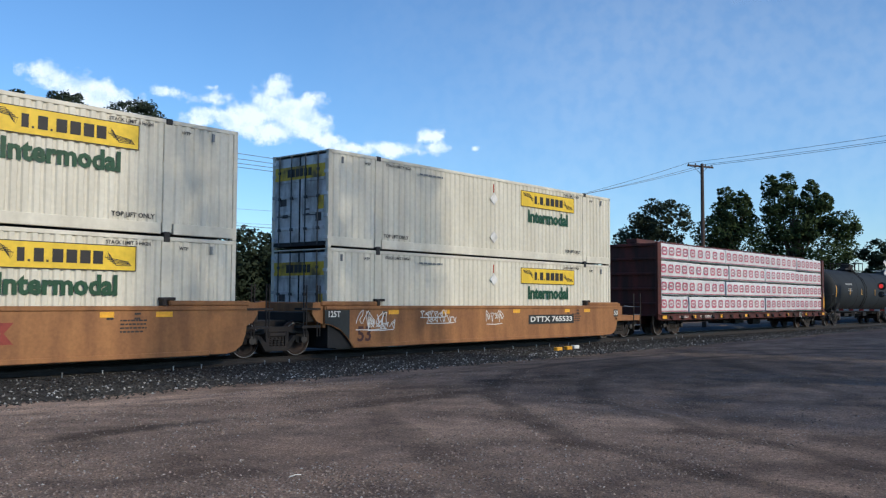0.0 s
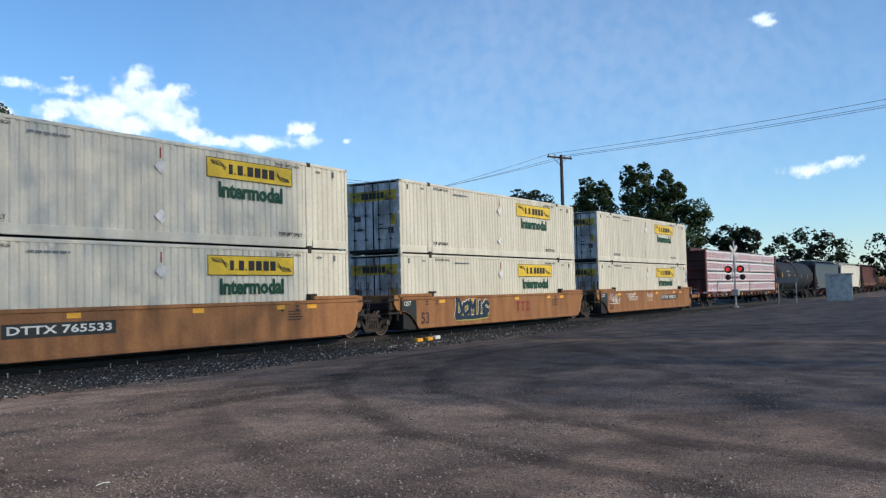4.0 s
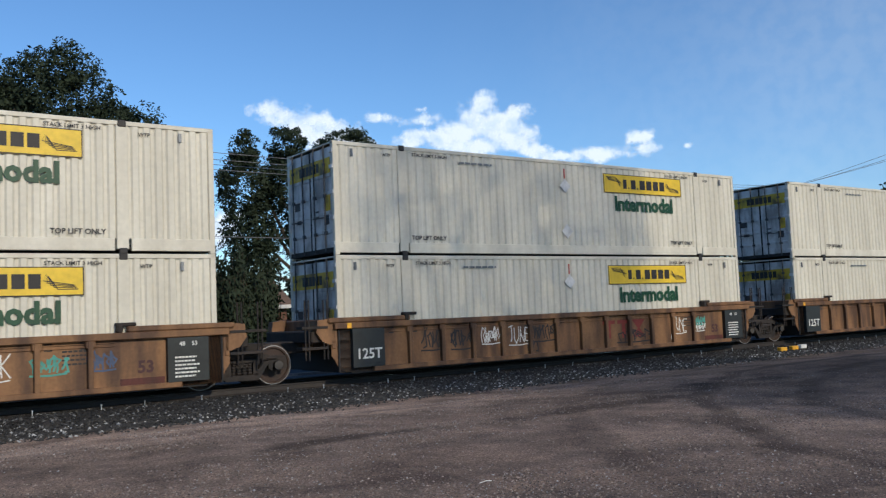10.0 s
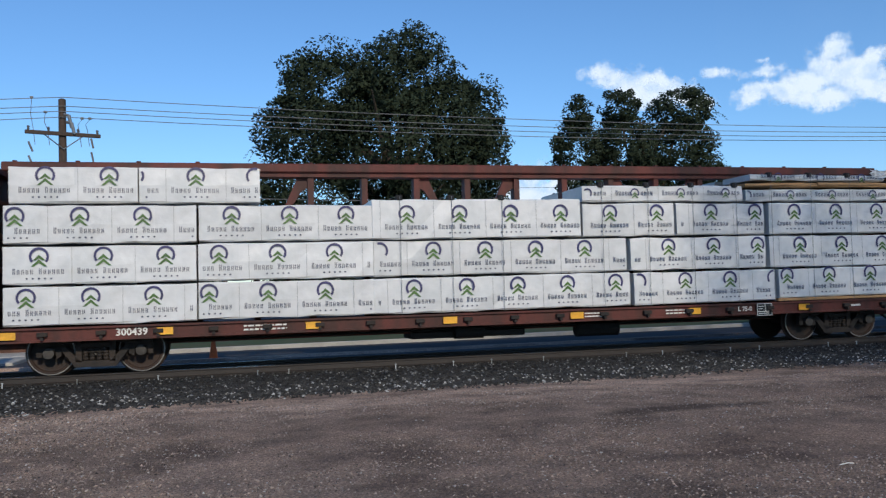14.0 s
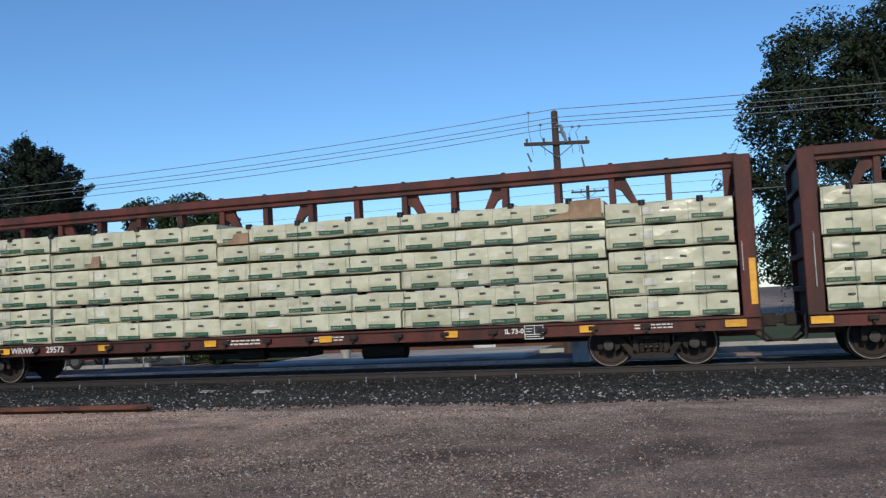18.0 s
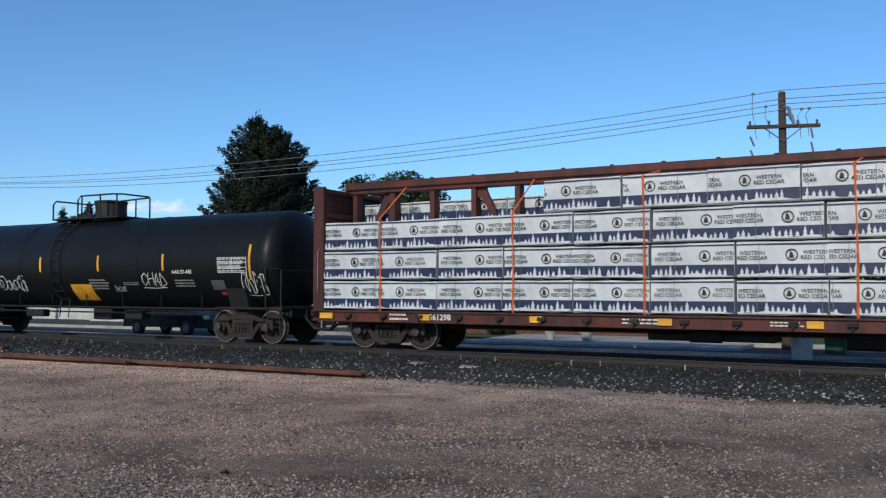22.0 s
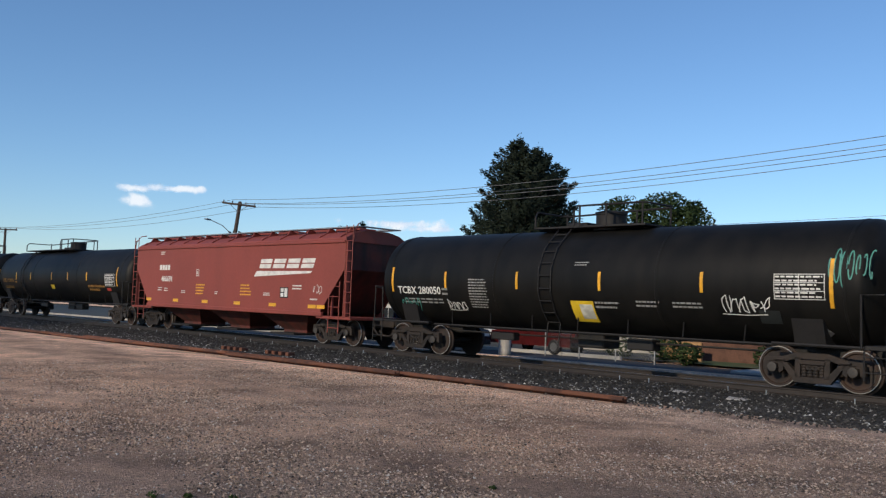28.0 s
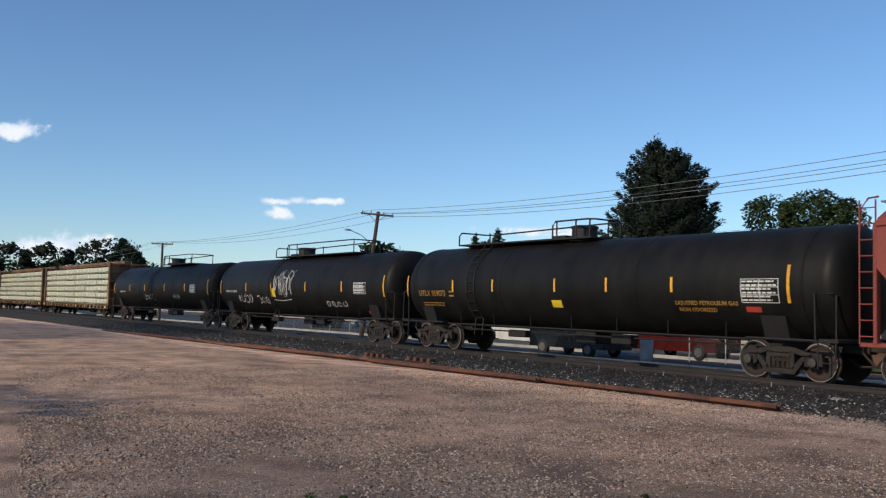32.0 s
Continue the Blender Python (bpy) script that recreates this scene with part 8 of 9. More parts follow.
# ---- beyond the track: street, lawns, houses ----
tagged(part("street", sheet(spread(-160, 200, 60), [24.9, 25.3, 31.8], lambda x, y: -0.285 - (y - 25) * 0.012 + (-0.15 if y < 25 else 0)), M["asphalt"]), "worn blue-grey asphalt street beyond the track", "street", kind="structure")
tagged(part("street_kerb", Solid().box(-160, -22, 31.8, 32.0, -0.5, -0.22, 0.02).box(-8, 40, 31.8, 32.0, -0.5, -0.22, 0.02), M["concrete"]), "pale concrete kerb along the street", "kerb", kind="structure")
tagged(part("lawn", sheet(spread(-20, 60, 30), [32.02, 34, 38, 48, 52], lambda x, y: -0.27 + 0.05 * noise.noise((x * 0.3, y * 0.3, 2)) - (0.2 if y > 51 else 0)), M["grass"]), "dull green lawn beyond the street", "lawn", kind="structure")
tagged(part("yard", sheet(spread(-200, -20.2, 40), [32.05, 34, 38, 46, 54, 60, 60.5], lambda x, y: -0.29 + 0.04 * noise.noise((x * 0.2, y * 0.2, 5)) - (0.3 if y > 60 else 0)), M["yard"]), "dark worn asphalt yard beyond the street", "yard", kind="structure")
tagged(part("concrete_apron", Solid().box(-15.5, -5.8, 29.0, 34.5, -0.5, -0.24, 0.02), M["concrete"]), "pale concrete apron in front of the brick building", "pavement", kind="structure")
M["brick"] = material("brown_brick", (0.135, 0.068, 0.045), rough=0.9, scale=2, grain=16, bump=0.3, dark=0.7)
M["wall_pale"] = material("pale_painted_wall", (0.45, 0.42, 0.36), rough=0.9, scale=0.7, grain=12)
M["wall_white"] = material("white_painted_wall", (0.60, 0.60, 0.57), rough=0.85, scale=0.7, grain=12)
M["roof_brown"] = material("brown_roof_shingle", (0.15, 0.10, 0.07), rough=0.9, scale=2, grain=14, bump=0.4, stretch=(1, 1, 4))
M["wall_blue"] = material("dark_blue_wall_sheet", (0.03, 0.055, 0.10), rough=0.6, scale=1, grain=8)
M["glass"] = material("dark_window_glass", (0.03, 0.035, 0.04), rough=0.08, grain=5, bump=0)
M["trim_white"] = material("white_trim_paint", (0.62, 0.62, 0.60), rough=0.6, grain=20)
M["car_dark"] = material("dark_blue_car_paint", (0.012, 0.017, 0.03), rough=0.25, grain=3, bump=0)
M["car_red"] = material("dark_red_car_paint", (0.07, 0.008, 0.008), rough=0.3, grain=3, bump=0)
M["car_white"] = material("white_car_paint", (0.55, 0.56, 0.57), rough=0.3, grain=3, bump=0)
M["tyre"] = material("black_tyre_rubber", (0.015, 0.015, 0.016), rough=0.8, grain=15)


def house(x, y, w, d, h, roof_h, wall, roof, label, windows, door=None, base=-0.35, over=0.4):
    b = thing("house", label, "house", "houses along the street", pose(x, y, base))
    part("wall", Solid().box(-w / 2, w / 2, 0, d, 0, h, 0.02), M[wall], b)
    part("roof", Solid().prism([(-over, h - 0.05), (d / 2, h + roof_h), (d + over, h - 0.05), (d + over, h - 0.2), (d / 2, h + roof_h - 0.15), (-over, h - 0.2)], -w / 2 - over, w / 2 + over, "x"), M[roof], b)
    part("fascia", Solid().box(-w / 2 - over, w / 2 + over, -over - 0.04, -over, h - 0.26, h - 0.04), M["trim_white"], b)
    for wx, wz, ww, wh in windows:
        f = part("window", Solid().box(wx - ww / 2 - 0.07, wx + ww / 2 + 0.07, -0.06, 0.02, wz - wh / 2 - 0.07, wz + wh / 2 + 0.07, 0.01), M["trim_white"], b)
        n = max(1, round(ww / 0.7))
        for i in range(n):
            part("pane", Solid().box(wx - ww / 2 + i * ww / n + 0.03, wx - ww / 2 + (i + 1) * ww / n - 0.03, -0.075, -0.06, wz - wh / 2 + 0.02, wz + wh / 2 - 0.02), M["glass"], f)
    if door:
        part("door", Solid().box(door - 0.45, door + 0.45, -0.06, 0.02, 0.05, 2.05, 0.01), M["trim_white"], b)
    return b


house(-12.5, 34.6, 15.0, 9, 2.7, 1.6, "brick", "roof_brown", "low brown brick house with white window frames", [(-5.6, 1.5, 1.6, 0.7), (-2.6, 1.55, 2.2, 0.8), (1.6, 1.5, 2.0, 0.8), (5.4, 1.5, 1.4, 0.8)], door=4.0)
house(21.3, 50.0, 6.0, 6, 2.8, 1.8, "brick", "roof_brown", "brown brick house behind the trees", [(-1.6, 1.5, 1.0, 1.0), (1.6, 1.5, 1.0, 1.0)])
house(-27.5, 37.5, 9.0, 9, 2.7, 2.2, "wall_pale", "roof_brown", "pale house with a brown shingle roof", [(-2.4, 1.5, 1.4, 1.0), (2.0, 1.5, 1.8, 1.0)], door=0.0)
w = thing("warehouse", "dark blue metal warehouse with a low gable behind the houses", "building", at=pose(-13.0, 52.0, -0.4))
part("wall", Solid().prism([(-10, 0), (4.5, 0), (4.5, 5.8), (-1, 6.6), (-10, 5.0)], 0, 14), M["wall_blue"], w)
part("fascia", Solid().box(-10.2, 4.7, -0.05, -0.01, 0.0, 2.6), M["wall_pale"], w)
house(-54.0, 39.5, 11.0, 8, 2.6, 1.2, "wall_white", "roof_brown", "long white garage building beyond the fence", [(-3.0, 1.5, 1.2, 0.7), (2.4, 1.5, 1.2, 0.7)])
house(-41.0, 38.0, 12.0, 9, 2.6, 1.4, "wall_white", "roof_brown", "long pale building with a garage", [(-3.5, 1.4, 1.8, 0.8), (0.5, 1.4, 1.8, 0.8)], door=-1.2)
part("garage_door", Solid().box(-36.6, -34.4, 37.9, 37.98, -0.35, 1.95, 0.02), M["car_white"])
tagged(bpy.data.objects["garage_door"], "pale blue-grey garage door", "garage door")


def vehicle(x, y, turn, paint, label, van=True, L=4.8):
    c = thing("parked_car", label, "car", "parked vehicles", pose(x, y, -0.35, 0, 0, turn))
    hl = L / 2
    if van:
        out = [(-hl, 0.35), (-hl, 1.05), (-hl + 0.12, 1.75), (-hl + 0.35, 1.85), (hl - 1.7, 1.85), (hl - 1.05, 1.15), (hl - 0.1, 0.98), (hl, 0.7), (hl, 0.35)]
        win = [(-hl + 0.25, 1.12), (-hl + 0.35, 1.68), (hl - 1.80, 1.68), (hl - 1.28, 1.12)]
    else:
        out = [(-hl, 0.35), (-hl, 0.95), (-0.4, 0.98), (-0.25, 1.6), (0.9, 1.62), (1.35, 1.05), (hl - 0.1, 0.95), (hl, 0.7), (hl, 0.35)]
        win = [(-0.15, 1.05), (-0.10, 1.50), (0.85, 1.50), (1.15, 1.05)]
    part("body", Solid().prism(out, -0.88, 0.88), M[paint], c, smooth=False)
    part("side_window", Solid().prism(win, -0.895, 0.895), M["glass"], c)
    part("bumper", Solid().box(-hl - 0.06, -hl + 0.05, -0.85, 0.85, 0.35, 0.55, 0.02).box(hl - 0.05, hl + 0.06, -0.85, 0.85, 0.35, 0.55, 0.02), M["tyre"], c)
    for wx in (-hl + 0.9, hl - 0.95):
        for wy in (-0.80, 0.80):
            wh = part("wheel", Solid().lathe([(-0.11, 0.2), (-0.11, 0.30), (-0.08, 0.34), (0.08, 0.34), (0.11, 0.30), (0.11, 0.2)], axis="y", seg=18, at=(wx, wy, 0.34)), M["tyre"], c, smooth=True)
            part("rim", Solid().lathe([(-0.115, 0.05), (-0.115, 0.2), (0.115, 0.2), (0.115, 0.05)], axis="y", seg=14, at=(wx, wy, 0.34)), M["rod_steel"], wh)
    for wy in (-0.62, 0.62):
        part("headlight", Solid().box(hl - 0.04, hl + 0.015, wy - 0.16, wy + 0.16, 0.72, 0.88, 0.02), M["trim_white"], c)
        part("tail_light", Solid().box(-hl - 0.015, -hl + 0.04, wy - 0.1, wy + 0.1, 0.75, 1.0, 0.02), M["red_ink"], c)
    return c


vehicle(-29.9, 28.8, 0, "car_dark", "dark blue van parked on the street")
vehicle(-27.0, 32.6, 180, "car_red", "dark red pickup parked by the house", van=False)
vehicle(-71.5, 43.0, 0, "car_white", "white pickup truck parked in the yard beyond the street", van=False, L=5.4)
vehicle(-97.0, 51.0, 0, "car_white", "white pickup truck parked far off in the yard", van=False, L=5.4)
tagged(part("equipment_box", Solid().box(-0.5, 0.5, -0.5, 0.5, 0, 1.5, 0.03), M["car_white"], at=pose(-55.0, 36.0, -0.35)), "white metal equipment box by the fence", "equipment box")
tagged(part("wooden_panel", Solid().box(-1.0, 1.0, -0.06, 0.06, 0, 0.85, 0.01), M["raw_wood"], at=pose(-20.2, 33.6, -0.32)), "orange-brown wooden panel against the house", "panel")
tagged(part("traffic_cone", Solid().lathe([(0, 0.20), (0.03, 0.20), (0.04, 0.13), (0.70, 0.03)], axis="z", seg=14), M["strap_orange"], at=pose(0.0, 27.5, -0.32)), "orange traffic cone on the street", "traffic cone")
tagged(part("barrel", Solid().lathe([(0, 0.24), (0.1, 0.27), (0.85, 0.27), (0.9, 0.22)], axis="z", seg=16), M["concrete"], at=pose(-25.5, 28.4, -0.32)), "tan concrete bollard beside the street", "bollard")
tagged(part("green_bin", Solid().prism([(-0.28, 0), (0.28, 0), (0.33, 1.0), (-0.33, 1.0)], -0.3, 0.3).box(-0.36, 0.36, -0.34, 0.34, 1.0, 1.08, 0.02), M["green_ink"], at=pose(-3.0, 29.6, -0.34)), "dark green wheeled bin on the street", "bin")
tagged(part("utility_box", Solid().box(-0.25, 0.25, -0.2, 0.2, 0, 0.75, 0.02), M["door_grey"], at=pose(-3.5, 26.0, -0.32)), "small blue-grey utility box", "utility box")


def fence(x0, x1, y, n):
    f = thing("chain_fence", "grey chain-link fence along the street", "fence", "fences", pose(x0, y, -0.35))
    L = x1 - x0
    for k in range(n + 1):
        part("post", Solid().lathe([(0, 0.03), (1.25, 0.03)], axis="z", seg=8, at=(k * L / n, 0, 0)), M["galv"], f)
    part("rail", Solid().tube([(0, 0, 1.22), (L, 0, 1.22)], 0.02), M["galv"], f)
    m = Solid()
    k = 0.0
    while k < L:
        m.tube([(k, 0.02, 0.05), (min(k + 1.15, L), 0.02, 1.2)], 0.004, 3).tube([(min(k + 1.15, L), 0.025, 0.05), (k, 0.025, 1.2)], 0.004, 3)
        k += 0.14
    part("mesh", m, M["galv"], f)


fence(-25.0, -19.5, 30.5, 3)
fence(-74.0, -46.0, 33.0, 9)
for i, (x, y, r) in enumerate(((-18.6, 31.5, 0.5), (-20.5, 33.0, 0.7), (-23.0, 33.2, 0.8), (-16.4, 33.6, 0.5))):
    s = Solid()
    leaf_cloud(s, (0, 0, r * 0.8), (r, r, r * 0.8), 500, 0.09, random.Random(90 + i))
    tagged(foliage("bush", s, M["leaf_bright"], at=pose(x, y, -0.3)), "low green bush in front of the house", "bush", "bushes")
for i, (x, y) in enumerate(((-11.3, 30.4), (-12.9, 30.9))):
    p = thing("planter", "pale flower pot with orange and yellow flowers", "planter", "flower pots", pose(x, y, -0.24))
    part("pot", Solid().lathe([(0, 0.14), (0.3, 0.22), (0.34, 0.22)], axis="z", seg=14), M["concrete"], p)
    s = Solid()
    leaf_cloud(s, (0, 0, 0.50), (0.40, 0.34, 0.24), 260, 0.05, random.Random(i))
    foliage("flowers", s, M["reflect_yellow"] if i == 0 else M["leaf_bright"], p)

M["leaf_weed"] = leaf_material("weed_leaf", (0.05, 0.085, 0.025))
for i, (x, y, r) in enumerate(((-6.91, 3.38, 0.045), (-6.5, 3.85, 0.035), (-6.75, 3.6, 0.03), (-5.6, 5.95, 0.03))):
    c = Solid()
    leaf_cloud(c, (0, 0, r * 0.5), (r, r, r * 0.6), 45, 0.018, random.Random(140 + i))
    tagged(foliage("weed_tuft", c, M["leaf_weed"], at=pose(x, y, ground_z(x, y))), "small green weed tuft in the gravel", "weed", "weeds in the gravel")

# ---- level crossing ----
sig = thing("crossing_signal", "railway crossing signal mast with lit red lamps and a lowered gate", "crossing signal", at=pose(64.2, 16.0, -0.25))
part("mast", Solid().lathe([(0, 0.22), (0.15, 0.22), (0.2, 0.07), (4.7, 0.055), (4.75, 0.02)], axis="z", seg=12), M["galv"], sig)
for t in (-1, 1):
    part("crossbuck", Solid().box(-0.02, 0.02, -0.62, 0.62, -0.11, 0.11), M["trim_white"], sig, "white crossed board", at=pose(-0.12, 0, 3.95, 0, 0, 72) @ pose(0, 0, 0, t * 45))
M["lamp_red"] = bpy.data.materials.new("lit_red_lamp")
M["lamp_red"].use_nodes = True
lb = M["lamp_red"].node_tree.nodes["Principled BSDF"]
lb.inputs["Base Color"].default_value = (0.5, 0.02, 0.02, 1)
lb.inputs["Emission Color"].default_value = (1.0, 0.05, 0.04, 1)
lb.inputs["Emission Strength"].default_value = 0.55
for y in (-0.42, 0.42):
    h = part("lamp_hood", Solid().lathe([(-0.3, 0.17), (0.0, 0.16), (0.0, 0.26), (0.03, 0.26), (0.05, 0.1)], axis="x", seg=16, at=(-0.1, y, 2.75), cap=False), M["black_plate"], sig)
    part("lamp", Solid().lathe([(-0.16, 0.02), (-0.13, 0.14), (-0.11, 0.14)], axis="x", seg=14, at=(-0.1, y, 2.75)), M["lamp_red"], h, "lit red signal lamp")
for y in (-0.5, 0.5):
    h = part("lamp_hood", Solid().lathe([(-0.22, 0.13), (0.0, 0.12), (0.0, 0.2), (0.03, 0.2), (0.05, 0.1)], axis="x", seg=16, at=(0.1, y, 2.2)), M["black_plate"], sig)
part("lamp_bar", Solid().tube([(0, -0.55, 2.2), (0, 0.55, 2.2)], 0.035, 8).tube([(0, -0.45, 2.75), (0, 0.45, 2.75)], 0.035, 8), M["galv"], sig)
part("gate_box", Solid().box(-0.25, 0.25, -0.25, 0.25, 0.9, 1.35, 0.03), M["galv"], sig)
g = part("gate_arm", Solid().box(-0.03, 0.03, 0, 3.4, 1.10, 1.20), M["trim_white"], sig, "striped gate arm")
for k in range(5):
    part("stripe", Solid().box(-0.035, 0.035, 0.3 + k * 0.65, 0.6 + k * 0.65, 1.095, 1.205), M["red_ink"], g)
sb = thing("signal_cabinet", "grey metal signal cabinet beside the crossing", "cabinet", at=pose(73.3, 10.6, -0.25, 0, 0, 10))
part("cabinet_body", Solid().box(-1.0, 1.0, -0.9, 0.9, 0.1, 2.2, 0.03), M["galv"], sb)
part("cabinet_roof", Solid().box(-1.1, 1.1, -1.0, 1.0, 2.2, 2.3, 0.02), M["galv"], sb)
part("cabinet_base", Solid().box(-0.95, 0.95, -0.85, 0.85, 0, 0.12), M["concrete"], sb)
part("cabinet_door", Solid().box(-1.03, -0.99, -0.6, 0.6, 0.3, 2.0, 0.01), M["galv"], sb)
sn = thing("street_sign", "grey-backed sign on two steel posts", "sign", at=pose(66.6, 13.0, -0.25))
for y in (-0.6, 0.6):
    part("sign_post", Solid().lathe([(0, 0.04), (2.1, 0.04)], axis="z", seg=8, at=(0, y, 0)), M["galv"], sn)
part("sign_board", Solid().box(-0.05, -0.02, -0.75, 0.75, 1.7, 2.1), M["rod_steel"], sn)

# ---- behind the camera: unseen thin-leaved trees, added to throw shade on lot and train ----
SHADE = math.tan(radians(SUN_EL))


def shade_tree(x, y, lobes, seed, depth, size=0.20):
    """lobes: where the lobe's shade falls on the line y = 19.5: x, height there, half width, half height"""
    rnd = random.Random(seed)
    run = 19.5 - y
    side = run * math.tan(radians(180 - SUN_AZ))
    t = thing("tree", "unseen thin-leaved tree added behind the lot for its shade", "tree", "trees behind the lot", pose(x, y, 0))
    crown, top = Solid(), max(sz + run * SHADE for _, sz, _, _ in lobes)
    s = limbs((0, 0, 0), top, 0.4, 6, 3.0, rnd)
    for sx, sz, w, h in lobes:
        step = size / math.sqrt(depth * 1.7)
        nu, nv = int(2.3 * w / step), int(2.2 * h / step)
        for i in range(nu * nv):
            # spread evenly, thinning out at the rim
            u, v = ((i % nu + rnd.random()) / nu - 0.5) * 2.3, ((i // nu + rnd.random()) / nv - 0.5) * 2.2
            if max(abs(u) + 0.05 * rnd.gauss(0, 1), abs(v) + 0.05 * rnd.gauss(0, 1)) > 1:
                continue
            d = Vector((rnd.gauss(0, 1), rnd.gauss(0, 1), rnd.gauss(0, 1))).normalized()
            e = d.cross(Vector((rnd.gauss(0, 1), rnd.gauss(0, 1), rnd.gauss(0, 1)))).normalized()
            a = size * rnd.uniform(0.6, 1.3)
            leaf(crown, Vector((sx + side - x + u * w, rnd.uniform(-2.0, 2.0), sz + run * SHADE + v * h)), d * a, e * a * 0.45, Vector((u, -1, v + 0.3)))
    part("trunk", s, M["bark"], t, smooth=True)
    foliage("crown", crown, M["leaf_bright"], t)


shade_tree(21.0, -26.0, [(16.9, 1.0, 5.5, 6.2), (16.4, -8.6, 6.6, 3.6)], 95, 0.95, size=0.11)
for k, (x, top) in enumerate(((28.5, -2.6), (37.0, -2.2), (45.5, -2.8), (54.0, -2.2), (63.0, -2.4), (72.0, -2.0), (81.0, -2.2))):
    shade_tree(x + 4, -26.0 - (k % 2), [(x, (top - 13.5) / 2, 4.35, (top + 13.5) / 2)], 100 + k, 1.3, size=0.15)
shade_tree(8.0, -27.0, [(6.5, -12.5, 4.6, 1.8), (0.0, -13.0, 4.0, 1.4)], 120, 0.5)
shade_tree(-52.0, -26.0, [(-57.0, 0.6, 8.6, 4.6), (-52.0, -6.0, 12.0, 2.6)], 122, 0.9, size=0.18)
shade_tree(-10.0, -12.0, [(-17.9, -9.35, 2.2, 0.7), (-15.8, -9.25, 1.3, 0.5)], 121, 1.6)


# ---- the train, from its head to its tail ----
hopper_car(60.2, 75.0, "blue-grey covered hopper far along the train", "tank_grey", 201, full=False)
hopper_car(77.4, 92.4, "pale covered hopper far along the train", "white_steel", 202, full=False)
hopper_car(95.0, 110.0, "dark red covered hopper far along the train", "beam_brown", 203, full=False)
tank_car(111.5, 127.0, "tan tank car far along the train", [], 204, paint="well_brown")
tank_car(128.0, 144.0, "pale tank car far along the train", [], 205, paint="white_steel")
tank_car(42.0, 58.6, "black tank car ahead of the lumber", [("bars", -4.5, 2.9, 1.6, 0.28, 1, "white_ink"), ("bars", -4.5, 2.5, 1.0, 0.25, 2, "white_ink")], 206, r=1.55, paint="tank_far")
beam_car(17.2, 40.5, "brown centre-beam car loaded with white and pink wrapped lumber", [("bars", -9.0, 1.0, 0.12, ""), ("bars", -6.4, 1.6, 0.14, "")], 101)
lumber_load(17.2, 40.5, "white wrapped lumber with pink oval printing", "pink", [(1.02 + 0.83 * k, 0.83, a, b, b - a, 0) for k in range(4) for a, b in ((-11.25, -8.3), (-8.28, -3.4 - 0.5 * (k % 2)), (-3.38 - 0.5 * (k % 2), 1.6), (1.62, 6.4 + 0.4 * (k % 2)), (6.42 + 0.4 * (k % 2), 11.3))], 300)

well_car(5.07, True, 0.5, 2.3, "smooth-sided orange well car with white graffiti, end unit", [("text", 3.31, 0.90, 3.1, 0.34, "DTTX 765533"), ("tag", -6.4, 1.00, 1.4, 0.44, ("#####", "white_ink")), ("tag", -6.0, 0.84, 1.2, 0.24, ("####", "white_ink")), ("tag", -3.6, 1.16, 1.3, 0.18, ("######", "white_ink")), ("tag", -3.2, 0.98, 1.5, 0.20, ("#####", "white_ink")), ("tag", -0.3, 1.04, 1.0, 0.40, ("####", "white_ink")), ("text", 8.2, 1.10, 0.34, 0.3, "53")], 11)
well_car(-14.32, True, 0.5, 0.5, "smooth-sided orange well car with dark blue graffiti, middle unit", [("logo", 1.6, 0.84, 1.4, 0.46, ""), ("piece", -3.07, 0.92, 2.8, 0.62, "DOMIS")], 12)
well_car(-33.70, True, 2.6, 0.5, "smooth-sided orange well car with a black number plate, end unit", [("text", -3.33, 0.90, 3.1, 0.34, "DTTX 765533")], 13)
well_car(-57.05, False, 0.5, 3.6, "rusty ribbed ochre well car with spray paint, end unit", [("plain", 4.55, 0.98, 1.4, 0.17, "DTTX 788077"), ("tag", 4.75, 0.62, 0.62, 0.34, ("TUNE", "white_ink")), ("tag", 4.45, 0.36, 0.2, 0.12, ("VS", "white_ink"))], 14)
well_car(-76.57, False, 0.5, 0.5, "rusty ribbed ochre well car covered in scrawls, middle unit", [("tag", -5.29, 0.88, 0.8, 0.42, ("####", "ink")), ("tag", -4.29, 0.88, 0.85, 0.46, ("#####", "ink")), ("tag", -2.3, 0.86, 0.8, 0.42, ("TUNE", "white_ink")), ("tag", -3.31, 0.9, 0.7, 0.36, ("######", "white_ink")), ("tag", -1.42, 0.92, 1.35, 0.42, ("#######", "ink")), ("tag", -1.8, 0.52, 0.4, 0.3, ("##", "ink")), ("logo", 2.0, 0.84, 1.9, 0.55, ""), ("tag", 2.5, 0.62, 1.7, 0.3, ("####", "ink")), ("tag", 4.64, 0.86, 0.7, 0.42, ("TUNE", "white_ink")), ("tag", 4.3, 0.45, 0.28, 0.18, ("VS", "white_ink")), ("tag", 5.62, 0.96, 0.62, 0.2, ("#######", "teal_ink")), ("tag", 5.62, 0.76, 0.62, 0.22, ("######", "white_ink"))], 15)
